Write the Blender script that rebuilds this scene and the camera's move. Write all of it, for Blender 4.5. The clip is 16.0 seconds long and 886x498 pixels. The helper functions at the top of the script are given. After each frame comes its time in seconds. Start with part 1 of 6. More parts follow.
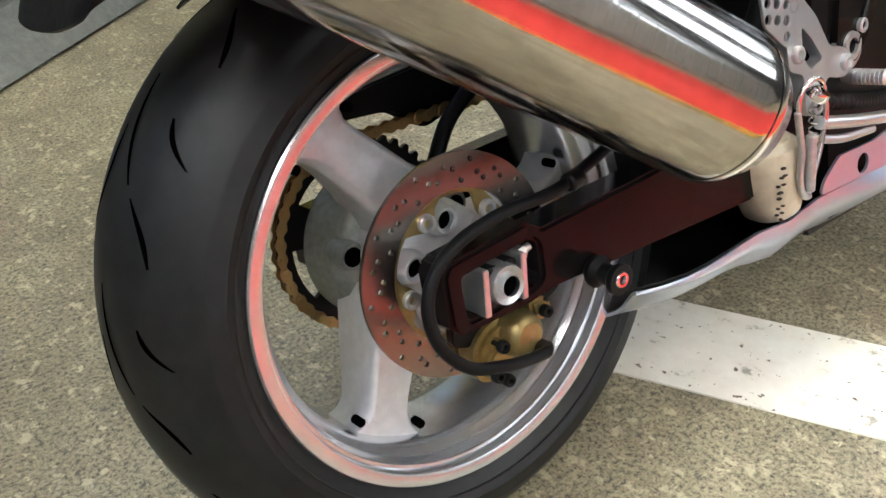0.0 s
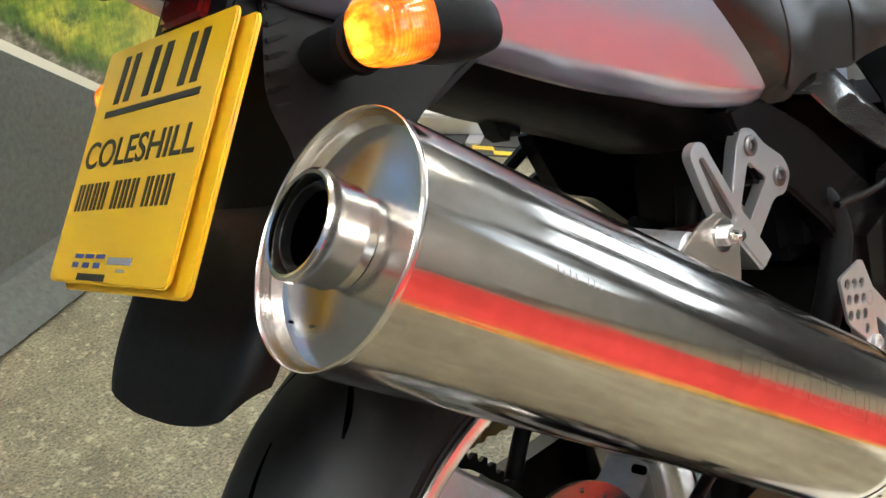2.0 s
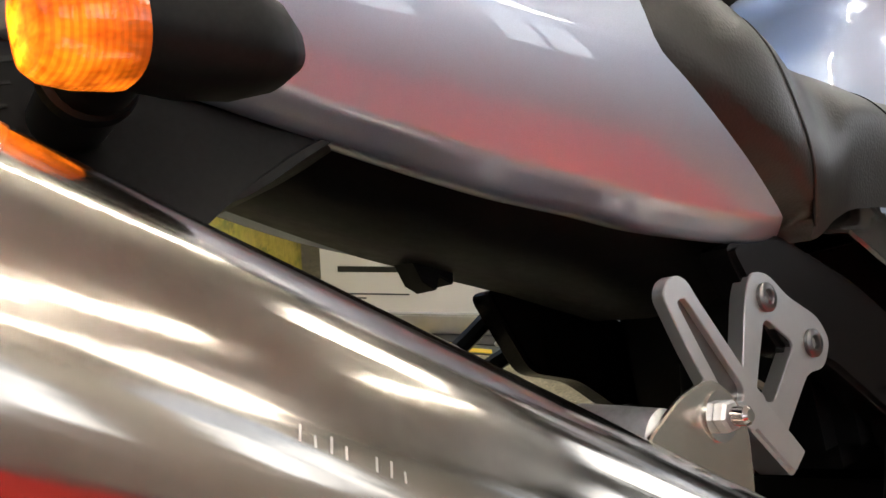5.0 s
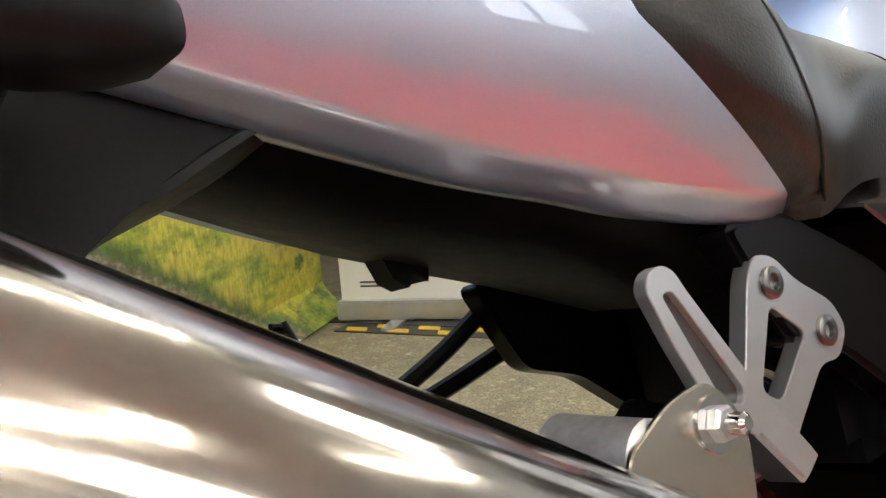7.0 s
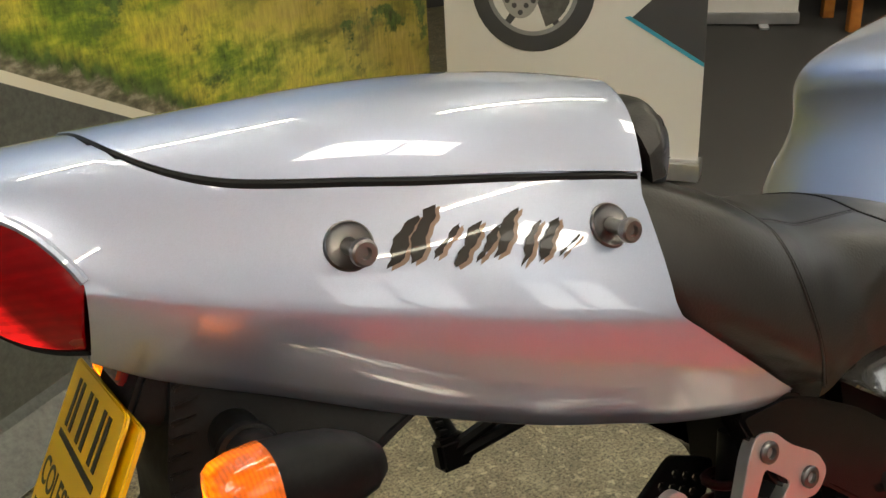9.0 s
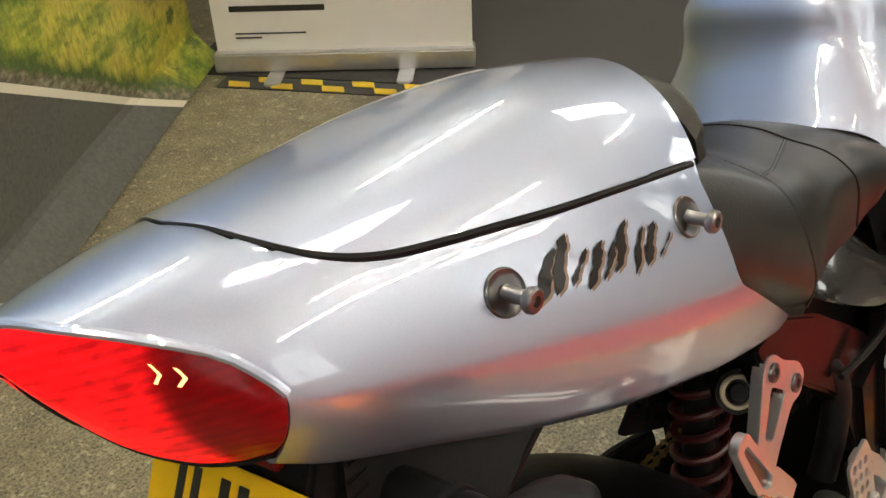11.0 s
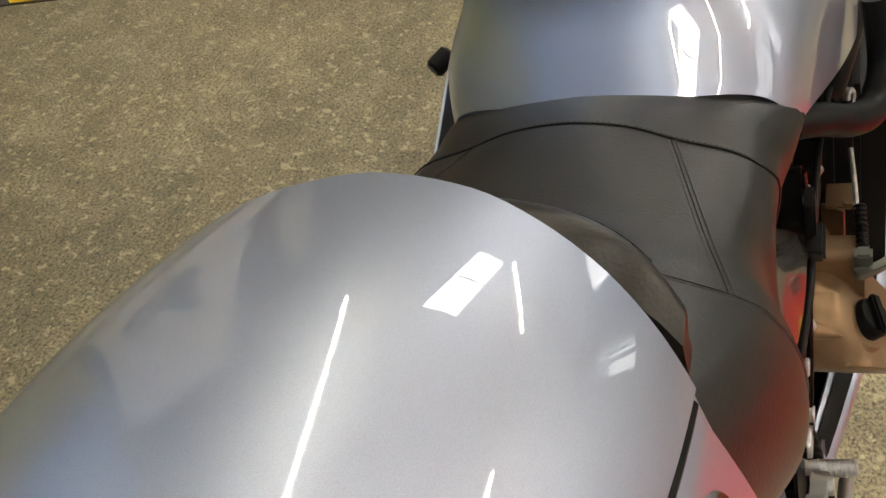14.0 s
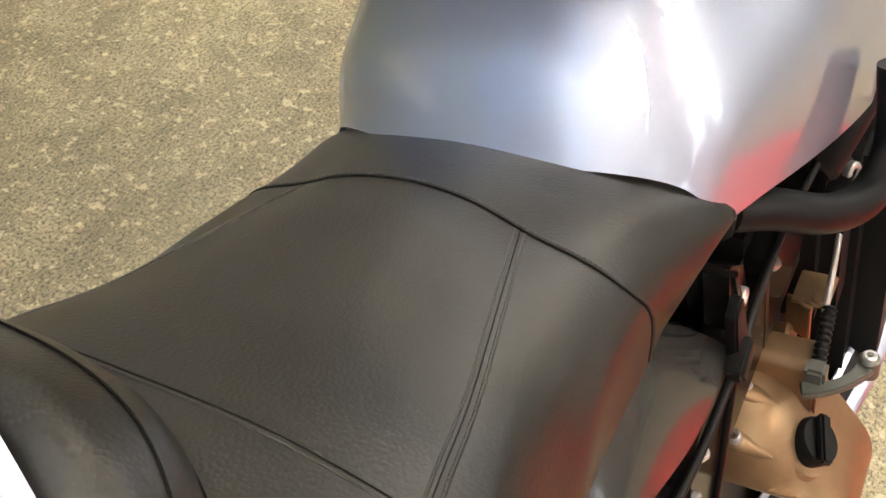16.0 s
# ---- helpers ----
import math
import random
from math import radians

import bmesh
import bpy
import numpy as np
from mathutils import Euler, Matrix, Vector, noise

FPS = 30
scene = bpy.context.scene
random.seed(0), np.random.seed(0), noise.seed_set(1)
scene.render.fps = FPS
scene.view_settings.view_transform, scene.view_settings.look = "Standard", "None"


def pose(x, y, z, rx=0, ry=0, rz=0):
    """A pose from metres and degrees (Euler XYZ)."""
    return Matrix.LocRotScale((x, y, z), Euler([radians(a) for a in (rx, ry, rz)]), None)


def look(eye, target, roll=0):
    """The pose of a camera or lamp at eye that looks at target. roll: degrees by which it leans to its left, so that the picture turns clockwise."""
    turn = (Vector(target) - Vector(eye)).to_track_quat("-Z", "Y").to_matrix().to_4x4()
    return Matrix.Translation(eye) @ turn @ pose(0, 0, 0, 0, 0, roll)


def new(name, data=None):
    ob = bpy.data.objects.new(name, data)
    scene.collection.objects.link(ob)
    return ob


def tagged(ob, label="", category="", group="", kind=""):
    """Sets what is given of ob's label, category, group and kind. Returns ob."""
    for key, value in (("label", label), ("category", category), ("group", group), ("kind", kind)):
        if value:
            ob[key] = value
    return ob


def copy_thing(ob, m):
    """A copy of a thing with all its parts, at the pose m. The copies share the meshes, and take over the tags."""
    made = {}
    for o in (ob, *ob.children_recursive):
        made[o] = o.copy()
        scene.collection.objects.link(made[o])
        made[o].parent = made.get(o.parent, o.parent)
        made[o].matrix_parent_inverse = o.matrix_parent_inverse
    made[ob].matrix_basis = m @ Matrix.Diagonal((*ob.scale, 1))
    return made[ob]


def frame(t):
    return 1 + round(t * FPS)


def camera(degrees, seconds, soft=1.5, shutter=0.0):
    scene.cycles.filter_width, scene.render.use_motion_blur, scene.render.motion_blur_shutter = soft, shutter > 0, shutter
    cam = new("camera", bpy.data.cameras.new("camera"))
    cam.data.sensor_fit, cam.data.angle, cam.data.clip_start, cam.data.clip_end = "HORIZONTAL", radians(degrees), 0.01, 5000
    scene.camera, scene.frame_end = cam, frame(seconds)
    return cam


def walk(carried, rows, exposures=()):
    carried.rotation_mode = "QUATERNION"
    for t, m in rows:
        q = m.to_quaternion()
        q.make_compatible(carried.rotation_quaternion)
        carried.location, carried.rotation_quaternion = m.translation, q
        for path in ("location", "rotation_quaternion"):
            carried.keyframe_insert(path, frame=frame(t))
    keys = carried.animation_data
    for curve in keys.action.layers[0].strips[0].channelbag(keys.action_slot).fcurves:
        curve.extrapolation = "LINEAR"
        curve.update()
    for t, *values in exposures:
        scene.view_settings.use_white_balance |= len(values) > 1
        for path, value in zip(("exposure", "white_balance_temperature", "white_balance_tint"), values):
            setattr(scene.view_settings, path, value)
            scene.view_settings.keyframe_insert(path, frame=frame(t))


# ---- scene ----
cam = camera(51.50, 16.0, 1.5)
LEAN = 14.89  # degrees the bike leans away on its side stand
# seconds, stops, white balance
EXPOSURES = [(0.0, 0.46, 5750, 8), (1.0, 0.50, 5800, 7), (2.0, 0.45, 5850, 6), (3.0, 0.55, 5950, 6), (3.7, 0.30, 6000, 7), (5.8, -0.30, 6550, 13), (6.5, -0.12, 6400, 12), (7.0, 0.15, 6200, 9), (7.5, 0.30, 6200, 7), (8.5, -0.45, 6750, 6), (9.5, -0.28, 7050, 8),
             (11.8, -0.16, 6900, 7), (12.5, -0.15, 6950, 8), (13.5, -0.47, 6900, 8), (14.5, -0.22, 7150, 11), (15.0, 0.0, 7200, 12), (16.0, 0.55, 6800, 11)]
# seconds, x, y, z, and the turn in degrees
PATH = [
    (0.0, -0.4746, -0.6527, 0.8526, 56.01, 0.54, -38.62),
    (0.5, -0.5020, -0.6016, 0.8839, 58.84, 0.37, -39.63),
    (1.0, -0.5106, -0.5464, 0.9015, 62.88, -0.23, -39.80),
    (1.5, -0.5172, -0.5017, 0.9244, 66.48, 0.28, -41.46),
    (2.0, -0.5218, -0.4752, 0.9461, 68.00, 1.79, -43.65),
    (2.5, -0.5500, -0.4491, 0.9624, 68.95, 2.46, -43.76),
    (3.0, -0.5465, -0.4359, 0.9667, 70.17, 1.95, -44.77),
    (3.5, -0.5203, -0.4430, 0.9447, 71.11, 1.60, -45.70),
    (3.7, -0.5027, -0.4514, 0.9397, 72.36, 1.74, -45.37),
    (5.8, -0.2038, -0.3467, 0.7737, 83.63, 1.76, -37.46),
    (6.0, -0.2041, -0.3429, 0.7713, 83.54, 1.84, -37.25),
    (6.5, -0.2048, -0.3395, 0.7761, 82.77, 3.29, -37.73),
    (7.0, -0.2145, -0.3685, 0.8267, 80.40, 4.47, -38.39),
    (7.5, -0.2443, -0.3998, 0.9126, 76.72, 3.52, -38.09),
    (8.0, -0.2501, -0.4347, 1.0270, 72.48, 3.85, -37.18),
    (8.5, -0.2500, -0.4590, 1.1279, 69.05, 3.78, -34.91),
    (9.0, -0.2747, -0.4760, 1.1920, 66.19, 2.82, -31.32),
    (9.5, -0.3506, -0.4452, 1.2274, 63.52, -0.63, -34.39),
    (9.7, -0.3916, -0.4160, 1.2430, 62.33, 0.39, -38.32),
    (11.8, -0.4496, -0.1960, 1.3138, 55.20, 2.76, -53.89),
    (12.0, -0.4094, -0.1800, 1.3073, 54.21, 3.53, -55.41),
    (12.5, -0.3166, -0.1350, 1.2953, 51.44, 3.37, -59.06),
    (13.0, -0.2478, -0.0854, 1.2905, 48.60, 3.71, -63.14),
    (13.5, -0.1539, -0.0121, 1.2752, 47.66, 2.68, -67.29),
    (14.0, -0.0570, 0.0332, 1.2698, 45.15, 2.33, -72.04),
    (14.5, 0.0054, 0.0423, 1.2644, 43.36, 1.40, -73.37),
    (15.0, 0.0674, 0.0148, 1.2462, 41.54, 0.58, -70.27),
    (15.5, 0.1223, -0.0321, 1.2400, 40.52, 0.17, -64.68),
    (16.0, 0.1736, -0.0714, 1.2340, 40.59, -1.22, -60.84),
]
walk(cam, [(t, pose(x, y, z, rx, ry, rz)) for t, x, y, z, rx, ry, rz in PATH], EXPOSURES)

# ---- world and lights ----
world = bpy.data.worlds.new("world")
world.use_nodes = True
scene.world = world
sky = world.node_tree.nodes.new("ShaderNodeTexSky")
sky.sky_type, sky.sun_disc = "NISHITA", False
sky.sun_elevation, sky.sun_rotation = radians(34.3), radians(188.5)
world.node_tree.links.new(sky.outputs["Color"], world.node_tree.nodes["Background"].inputs["Color"])
world.node_tree.nodes["Background"].inputs["Strength"].default_value = 0.1

MURAL_ANGLE = 36.1
ROOM = (-4.5, 7.0, -4.2, 6.0, 3.1)  # x0, x1, y0, y1, height


def area_lamp(name, m, w, h, watts, color):
    data = bpy.data.lights.new(name, "AREA")
    data.shape, data.size, data.size_y, data.energy, data.color = "RECTANGLE", w, h, watts, color
    ob = new(name, data)
    ob.matrix_world = m
    return ob


WINDOWS = [(-3.3, -2.1), (-0.5, 0.7), (1.5, 2.7), (5.2, 6.4)]
EAST_WINDOWS = [(-3.2, -1.8), (-1.0, 0.4)]
WIN_Z = (1.35, 2.9)
for i, (xa, xb) in enumerate(WINDOWS):
    area_lamp("window_light", look(((xa + xb) / 2, ROOM[2] - 0.05, sum(WIN_Z) / 2), ((xa + xb) / 2, 0, 1.2)), xb - xa - 0.1, WIN_Z[1] - WIN_Z[0] - 0.1, 4, (0.96, 0.98, 1.0))
for ya, yb in EAST_WINDOWS:
    area_lamp("window_light", look((ROOM[1] + 0.05, (ya + yb) / 2, sum(WIN_Z) / 2), (0, (ya + yb) / 2, 1.2)), yb - ya - 0.1, WIN_Z[1] - WIN_Z[0] - 0.1, 14, (0.96, 0.98, 1.0))
sun = new("sun", bpy.data.lights.new("sun", "SUN"))
sun.data.energy, sun.data.angle, sun.data.color = 2.2, radians(0.5), (1.0, 0.95, 0.86)
sun.matrix_world = look((0.0, -5.0, 3.45), (0.75, 0.0, 0.0))


# ---- materials ----
def material(name, color, rough=0.5, metal=0.0, coat=0.0, coat_rough=0.03, spec=0.5):
    mat = bpy.data.materials.new(name)
    mat.use_nodes = True
    b = mat.node_tree.nodes["Principled BSDF"]
    b.inputs["Base Color"].default_value = (*color, 1)
    b.inputs["Roughness"].default_value = rough
    b.inputs["Metallic"].default_value = metal
    b.inputs["Coat Weight"].default_value = coat
    b.inputs["Coat Roughness"].default_value = coat_rough
    b.inputs["Specular IOR Level"].default_value = spec
    return mat


def node(mat, kind, **values):
    n = mat.node_tree.nodes.new(kind)
    for k, v in values.items():
        if k in n.inputs:
            n.inputs[k].default_value = v
    return n


def link(mat, a, b):
    mat.node_tree.links.new(a, b)


def coords(mat, scale=(1, 1, 1), kind="Object"):
    tc = node(mat, "ShaderNodeTexCoord")
    mp = node(mat, "ShaderNodeMapping")
    mp.inputs["Scale"].default_value = scale
    link(mat, tc.outputs[kind], mp.inputs["Vector"])
    return mp.outputs["Vector"]


def noise_tex(mat, vec, scale, detail=4, rough=0.6):
    n = node(mat, "ShaderNodeTexNoise", Scale=scale, Detail=detail, Roughness=rough)
    link(mat, vec, n.inputs["Vector"])
    return n.outputs["Fac"]


def ramp(mat, fac, stops):
    r = node(mat, "ShaderNodeValToRGB")
    els = r.color_ramp.elements
    while len(els) < len(stops):
        els.new(0.5)
    for e, (p, c) in zip(els, stops):
        e.position, e.color = p, (*c, 1) if len(c) == 3 else c
    link(mat, fac, r.inputs["Fac"])
    return r.outputs["Color"]


def mix(mat, fac, a, b, blend="MIX"):
    m = node(mat, "ShaderNodeMix")
    m.data_type, m.blend_type = "RGBA", blend
    for sock, v in ((m.inputs[0], fac), (m.inputs[6], a), (m.inputs[7], b)):
        if hasattr(v, "node"):
            link(mat, v, sock)
        else:
            sock.default_value = v if isinstance(v, float) else (*v, 1)
    return m.outputs[2]


def math_node(mat, op, a, b=0.0, c=0.0):
    m = node(mat, "ShaderNodeMath")
    m.operation = op
    for sock, v in zip(m.inputs, (a, b, c)):
        if hasattr(v, "node"):
            link(mat, v, sock)
        else:
            sock.default_value = v
    return m.outputs[0]


def bump(mat, height, strength=0.3, distance=0.002):
    b = node(mat, "ShaderNodeBump", Strength=strength, Distance=distance)
    link(mat, height, b.inputs["Height"])
    link(mat, b.outputs["Normal"], mat.node_tree.nodes["Principled BSDF"].inputs["Normal"])


def base(mat, sock, name="Base Color"):
    link(mat, sock, mat.node_tree.nodes["Principled BSDF"].inputs[name])


def speckle(mat, c0, c1, scale, rough=None, b=0.0, dist=0.001):
    v = coords(mat)
    f = noise_tex(mat, v, scale, 5)
    base(mat, ramp(mat, f, [(0.3, c0), (0.7, c1)]))
    if rough:
        r = node(mat, "ShaderNodeMapRange")
        r.inputs[3].default_value, r.inputs[4].default_value = rough
        link(mat, noise_tex(mat, v, scale * 0.3, 3), r.inputs[0])
        base(mat, r.outputs[0], "Roughness")
    if b:
        bump(mat, f, b, dist)
    return mat


SILVER = material("silver_paint", (0.60, 0.61, 0.66), 0.45, 0.90, 1.0, 0.010)
SILVER.node_tree.nodes["Principled BSDF"].inputs["Coat IOR"].default_value = 2.0
flake = noise_tex(SILVER, coords(SILVER), 2500, 1)
base(SILVER, ramp(SILVER, flake, [(0.35, (0.42, 0.475, 0.605)), (0.65, (0.485, 0.545, 0.69))]))
STEEL = material("polished_steel", (0.70, 0.67, 0.62), 0.09, 1.0)
speckle(STEEL, (0.64, 0.60, 0.54), (0.72, 0.68, 0.62), 60, (0.11, 0.19))
BRUSHED = material("brushed_steel", (0.66, 0.63, 0.58), 0.24, 1.0)
speckle(BRUSHED, (0.60, 0.57, 0.52), (0.70, 0.67, 0.61), 25, (0.18, 0.30))
CHROME = material("chrome", (0.72, 0.71, 0.70), 0.08, 1.0)
ALLOY = material("silver_alloy", (0.64, 0.64, 0.65), 0.30, 0.88)
speckle(ALLOY, (0.62, 0.62, 0.63), (0.68, 0.68, 0.69), 30)
CAST = material("cast_alloy", (0.5, 0.5, 0.5), 0.38, 0.85)
speckle(CAST, (0.46, 0.46, 0.46), (0.62, 0.62, 0.62), 140, (0.3, 0.5), 0.1, 0.0005)
BLACK = material("black_plastic", (0.012, 0.012, 0.013), 0.45, spec=0.15)
speckle(BLACK, (0.0035, 0.0035, 0.004), (0.007, 0.007, 0.0075), 300, (0.38, 0.55), 0.08, 0.0004)
GLOSS = material("gloss_black_paint", (0.006, 0.005, 0.005), 0.22, 0.0, 0.05, 0.05, 0.11)
SATIN = material("satin_black_metal", (0.006, 0.006, 0.006), 0.38, 0.0, spec=0.2)
RUBBER = material("tyre_rubber", (0.012, 0.012, 0.012), 0.42, spec=0.26)
speckle(RUBBER, (0.007, 0.007, 0.007), (0.014, 0.014, 0.0137), 40, (0.40, 0.55), 0.1, 0.0005)
DARKCAST = material("dark_cast_metal", (0.13, 0.135, 0.12), 0.42, 0.7)
DRUM = material("grey_cast_drum", (0.24, 0.25, 0.225), 0.45, 0.5)
speckle(DRUM, (0.19, 0.20, 0.175), (0.28, 0.29, 0.26), 120, (0.38, 0.55), 0.1, 0.0005)
# dark steel; on the cups the darkness stands for recess shade
CUP = material("steel_cup", (0.16, 0.155, 0.155), 0.30, 1.0)
POST = material("grey_steel_post", (0.24, 0.225, 0.22), 0.34, 1.0)
# near-black for recesses: the shade inside them is put into the colour
RECESS_BLACK = material("recess_black", (0.001, 0.001, 0.001), 0.9, spec=0.0)
LEATHER = material("black_leather", (0.022, 0.021, 0.02), 0.40, spec=0.42)
lv = coords(LEATHER)
vor = node(LEATHER, "ShaderNodeTexVoronoi", Scale=420.0)
link(LEATHER, lv, vor.inputs["Vector"])
base(LEATHER, ramp(LEATHER, noise_tex(LEATHER, lv, 12), [(0.3, (0.0088, 0.0080, 0.0066)), (0.7, (0.0155, 0.0140, 0.0118))]))
bump(LEATHER, vor.outputs["Distance"], 0.25, 0.0006)
THREAD = material("thread", (0.045, 0.043, 0.040), 0.7)
SEAM = material("leather_seam", (0.0045, 0.0043, 0.004), 0.75, spec=0.05)
BRONZE = material("bronze_paint", (0.33, 0.22, 0.12), 0.36, 0.75)
speckle(BRONZE, (0.235, 0.15, 0.082), (0.29, 0.19, 0.108), 35, (0.38, 0.50), 0.04, 0.0005)
GOLD = material("gold_anodised", (0.33, 0.25, 0.10), 0.36, 0.8)
speckle(GOLD, (0.26, 0.195, 0.075), (0.37, 0.285, 0.12), 90, (0.30, 0.45), 0.06, 0.0004)
CHAIN = material("gold_chain", (0.40, 0.27, 0.11), 0.4, 0.85)
DISC = material("brake_steel", (0.25, 0.225, 0.20), 0.26, 1.0)
YELLOW = material("yellow_plate", (0.80, 0.47, 0.008), 0.3, 0.0, 0.3)
INK = material("black_ink", (0.02, 0.02, 0.015), 0.5)
BLUE = material("blue_ink", (0.03, 0.05, 0.25), 0.5)
DECAL = material("brown_black_decal", (0.014, 0.010, 0.008), 0.35, 0.0, 0.25, 0.03, 0.2)
REDLENS = material("red_lens", (0.09, 0.001, 0.002), 0.2, 0.0, 0.06, spec=0.2)
AMBER = material("amber_lens", (0.55, 0.085, 0.004), 0.12, 0.0, 0.5)
def grey(v):
    return (v, v, v)


def lit_lens(mat, color, centre, spread, stops, waves, along, low=0.55, mottle=(0.4, 1.6)):
    """Glow of the bulb behind a moulded lens, strongest near the bulb."""
    p = mat.node_tree.nodes["Principled BSDF"]
    p.inputs["Emission Color"].default_value = (*color, 1)
    v = node(mat, "ShaderNodeVectorMath")
    v.operation = "ABSOLUTE"
    link(mat, coords(mat), v.inputs[0])
    d = node(mat, "ShaderNodeVectorMath")
    d.operation = "SUBTRACT"
    link(mat, v.outputs[0], d.inputs[0])
    d.inputs[1].default_value = centre
    m = node(mat, "ShaderNodeVectorMath")
    m.operation = "MULTIPLY"
    link(mat, d.outputs[0], m.inputs[0])
    m.inputs[1].default_value = spread
    n = node(mat, "ShaderNodeVectorMath")
    n.operation = "LENGTH"
    link(mat, m.outputs[0], n.inputs[0])
    w = node(mat, "ShaderNodeTexWave", Scale=waves, Distortion=0.25, Detail=1.0)
    w.bands_direction = along
    link(mat, coords(mat), w.inputs["Vector"])
    ribs = ramp(mat, w.outputs["Fac"], [(0.25, grey(low)), (0.65, grey(1.1))])
    glow = math_node(mat, "MULTIPLY", ramp(mat, n.outputs["Value"], stops), ramp(mat, noise_tex(mat, coords(mat, (1, 1, 2.2)), 42, 3, 0.6), [(0.38, grey(mottle[0])), (0.62, grey(mottle[1]))]))
    base(mat, math_node(mat, "MULTIPLY", glow, ribs), "Emission Strength")
    bump(mat, w.outputs["Fac"], 0.08, 0.0006)


lit_lens(REDLENS, (1.0, 0.008, 0.012), (0.30, 0.0, 0.67), (0.2, 1.0, 0.3), [(0.0, grey(1.3)), (0.064, grey(0.95)), (0.071, grey(0.10)), (1.0, grey(0.01))], 46.0, "Z", 0.86, (0.75, 1.25))
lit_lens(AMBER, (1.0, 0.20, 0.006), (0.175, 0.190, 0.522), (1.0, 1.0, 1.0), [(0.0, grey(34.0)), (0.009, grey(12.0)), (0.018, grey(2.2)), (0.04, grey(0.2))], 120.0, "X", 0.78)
BULB = material("bulb_glow", (0.9, 0.5, 0.2), 0.3)
BULB.node_tree.nodes["Principled BSDF"].inputs["Emission Color"].default_value = (1.0, 0.55, 0.22, 1)
BULB.node_tree.nodes["Principled BSDF"].inputs["Emission Strength"].default_value = 2.2
REFLECTOR = material("red_reflector", (0.20, 0.008, 0.008), 0.15, 0.0, 1.0)
RED = material("red_carpet", (0.62, 0.03, 0.02), 0.9)
speckle(RED, (0.50, 0.022, 0.017), (0.70, 0.034, 0.026), 120, None, 0.3, 0.003)
WHITE = material("white_print", (0.78, 0.76, 0.72), 0.4)
GREYPRINT = material("grey_print", (0.06, 0.06, 0.065), 0.4)
CYAN = material("cyan_print", (0.05, 0.35, 0.5), 0.4)
TAPE_Y = material("yellow_tape", (0.75, 0.5, 0.02), 0.35)
TAPE_K = material("black_tape", (0.02, 0.02, 0.02), 0.35)
WALL = material("wall_paint", (0.2, 0.2, 0.2), 0.7)
speckle(WALL, (0.36, 0.345, 0.32), (0.42, 0.405, 0.375), 8)
DARKWALL = material("dark_wall", (0.05, 0.045, 0.045), 0.7)
CEIL = material("ceiling_tiles", (0.72, 0.71, 0.68), 0.8)
CARPET = material("dark_carpet", (0.045, 0.042, 0.040), 0.95)
speckle(CARPET, (0.035, 0.033, 0.032), (0.06, 0.056, 0.053), 300, None, 0.3, 0.003)
FRAME = material("window_frame_grey", (0.25, 0.25, 0.26), 0.4)
LINE = material("road_paint", (0.75, 0.73, 0.66), 0.6)
v = coords(LINE)
wear = noise_tex(LINE, v, 18, 8, 0.7)
chips = noise_tex(LINE, v, 75, 3, 0.6)
worn = ramp(LINE, wear, [(0.32, (0.30, 0.27, 0.20)), (0.40, (0.74, 0.70, 0.60)), (0.7, (0.84, 0.81, 0.73))])
base(LINE, mix(LINE, ramp(LINE, chips, [(0.30, grey(1.0)), (0.34, grey(0.0))]), worn, (0.13, 0.085, 0.045)))
bump(LINE, chips, 0.3, 0.001)
TUBE = bpy.data.materials.new("tube_glow")
TUBE.use_nodes = True
tb = TUBE.node_tree.nodes["Principled BSDF"]
tb.inputs["Emission Color"].default_value = (1.0, 0.95, 0.79, 1)
tb.inputs["Emission Strength"].default_value = 70.0
OPAL = bpy.data.materials.new("opal_daylight_pane")
OPAL.use_nodes = True
ob_ = OPAL.node_tree.nodes["Principled BSDF"]
ob_.inputs["Emission Color"].default_value = (1.0, 0.95, 0.86, 1)
ob_.inputs["Emission Strength"].default_value = 13.0
DAY = bpy.data.materials.new("daylight_backdrop")
DAY.use_nodes = True
db = DAY.node_tree.nodes["Principled BSDF"]
db.inputs["Emission Color"].default_value = (0.95, 0.98, 1.0, 1)
db.inputs["Emission Strength"].default_value = 1.7
GLASS = material("grey_smoke_cover", (0.034, 0.032, 0.030), 0.12, 0.0, 0.35, 0.02, 0.35)

# printed asphalt of the show floor
ASPHALT = material("printed_asphalt", (0.2, 0.18, 0.15), 0.5)
v = coords(ASPHALT)
big = noise_tex(ASPHALT, v, 1.3, 3)
mid = noise_tex(ASPHALT, v, 9, 6, 0.65)
fine = noise_tex(ASPHALT, v, 150, 5, 0.75)
fleck = noise_tex(ASPHALT, coords(ASPHALT, (1.3, 1, 1)), 30, 6, 0.7)
dots = noise_tex(ASPHALT, v, 46, 3, 0.55)
pits = noise_tex(ASPHALT, coords(ASPHALT, (1, 1.7, 1)), 60, 5, 0.65)
c1 = ramp(ASPHALT, mid, [(0.28, (0.21, 0.18, 0.12)), (0.50, (0.325, 0.282, 0.187)), (0.72, (0.44, 0.385, 0.257))])
c2 = ramp(ASPHALT, fine, [(0.37, (0.10, 0.095, 0.085)), (0.49, (0.78, 0.78, 0.75)), (0.62, (1.18, 1.18, 1.08))])
c3 = ramp(ASPHALT, big, [(0.3, (0.68, 0.69, 0.72)), (0.7, (1.0, 1.0, 1.0))])
c4 = mix(ASPHALT, 1.0, mix(ASPHALT, 0.95, c1, c2, "MULTIPLY"), c3, "MULTIPLY")
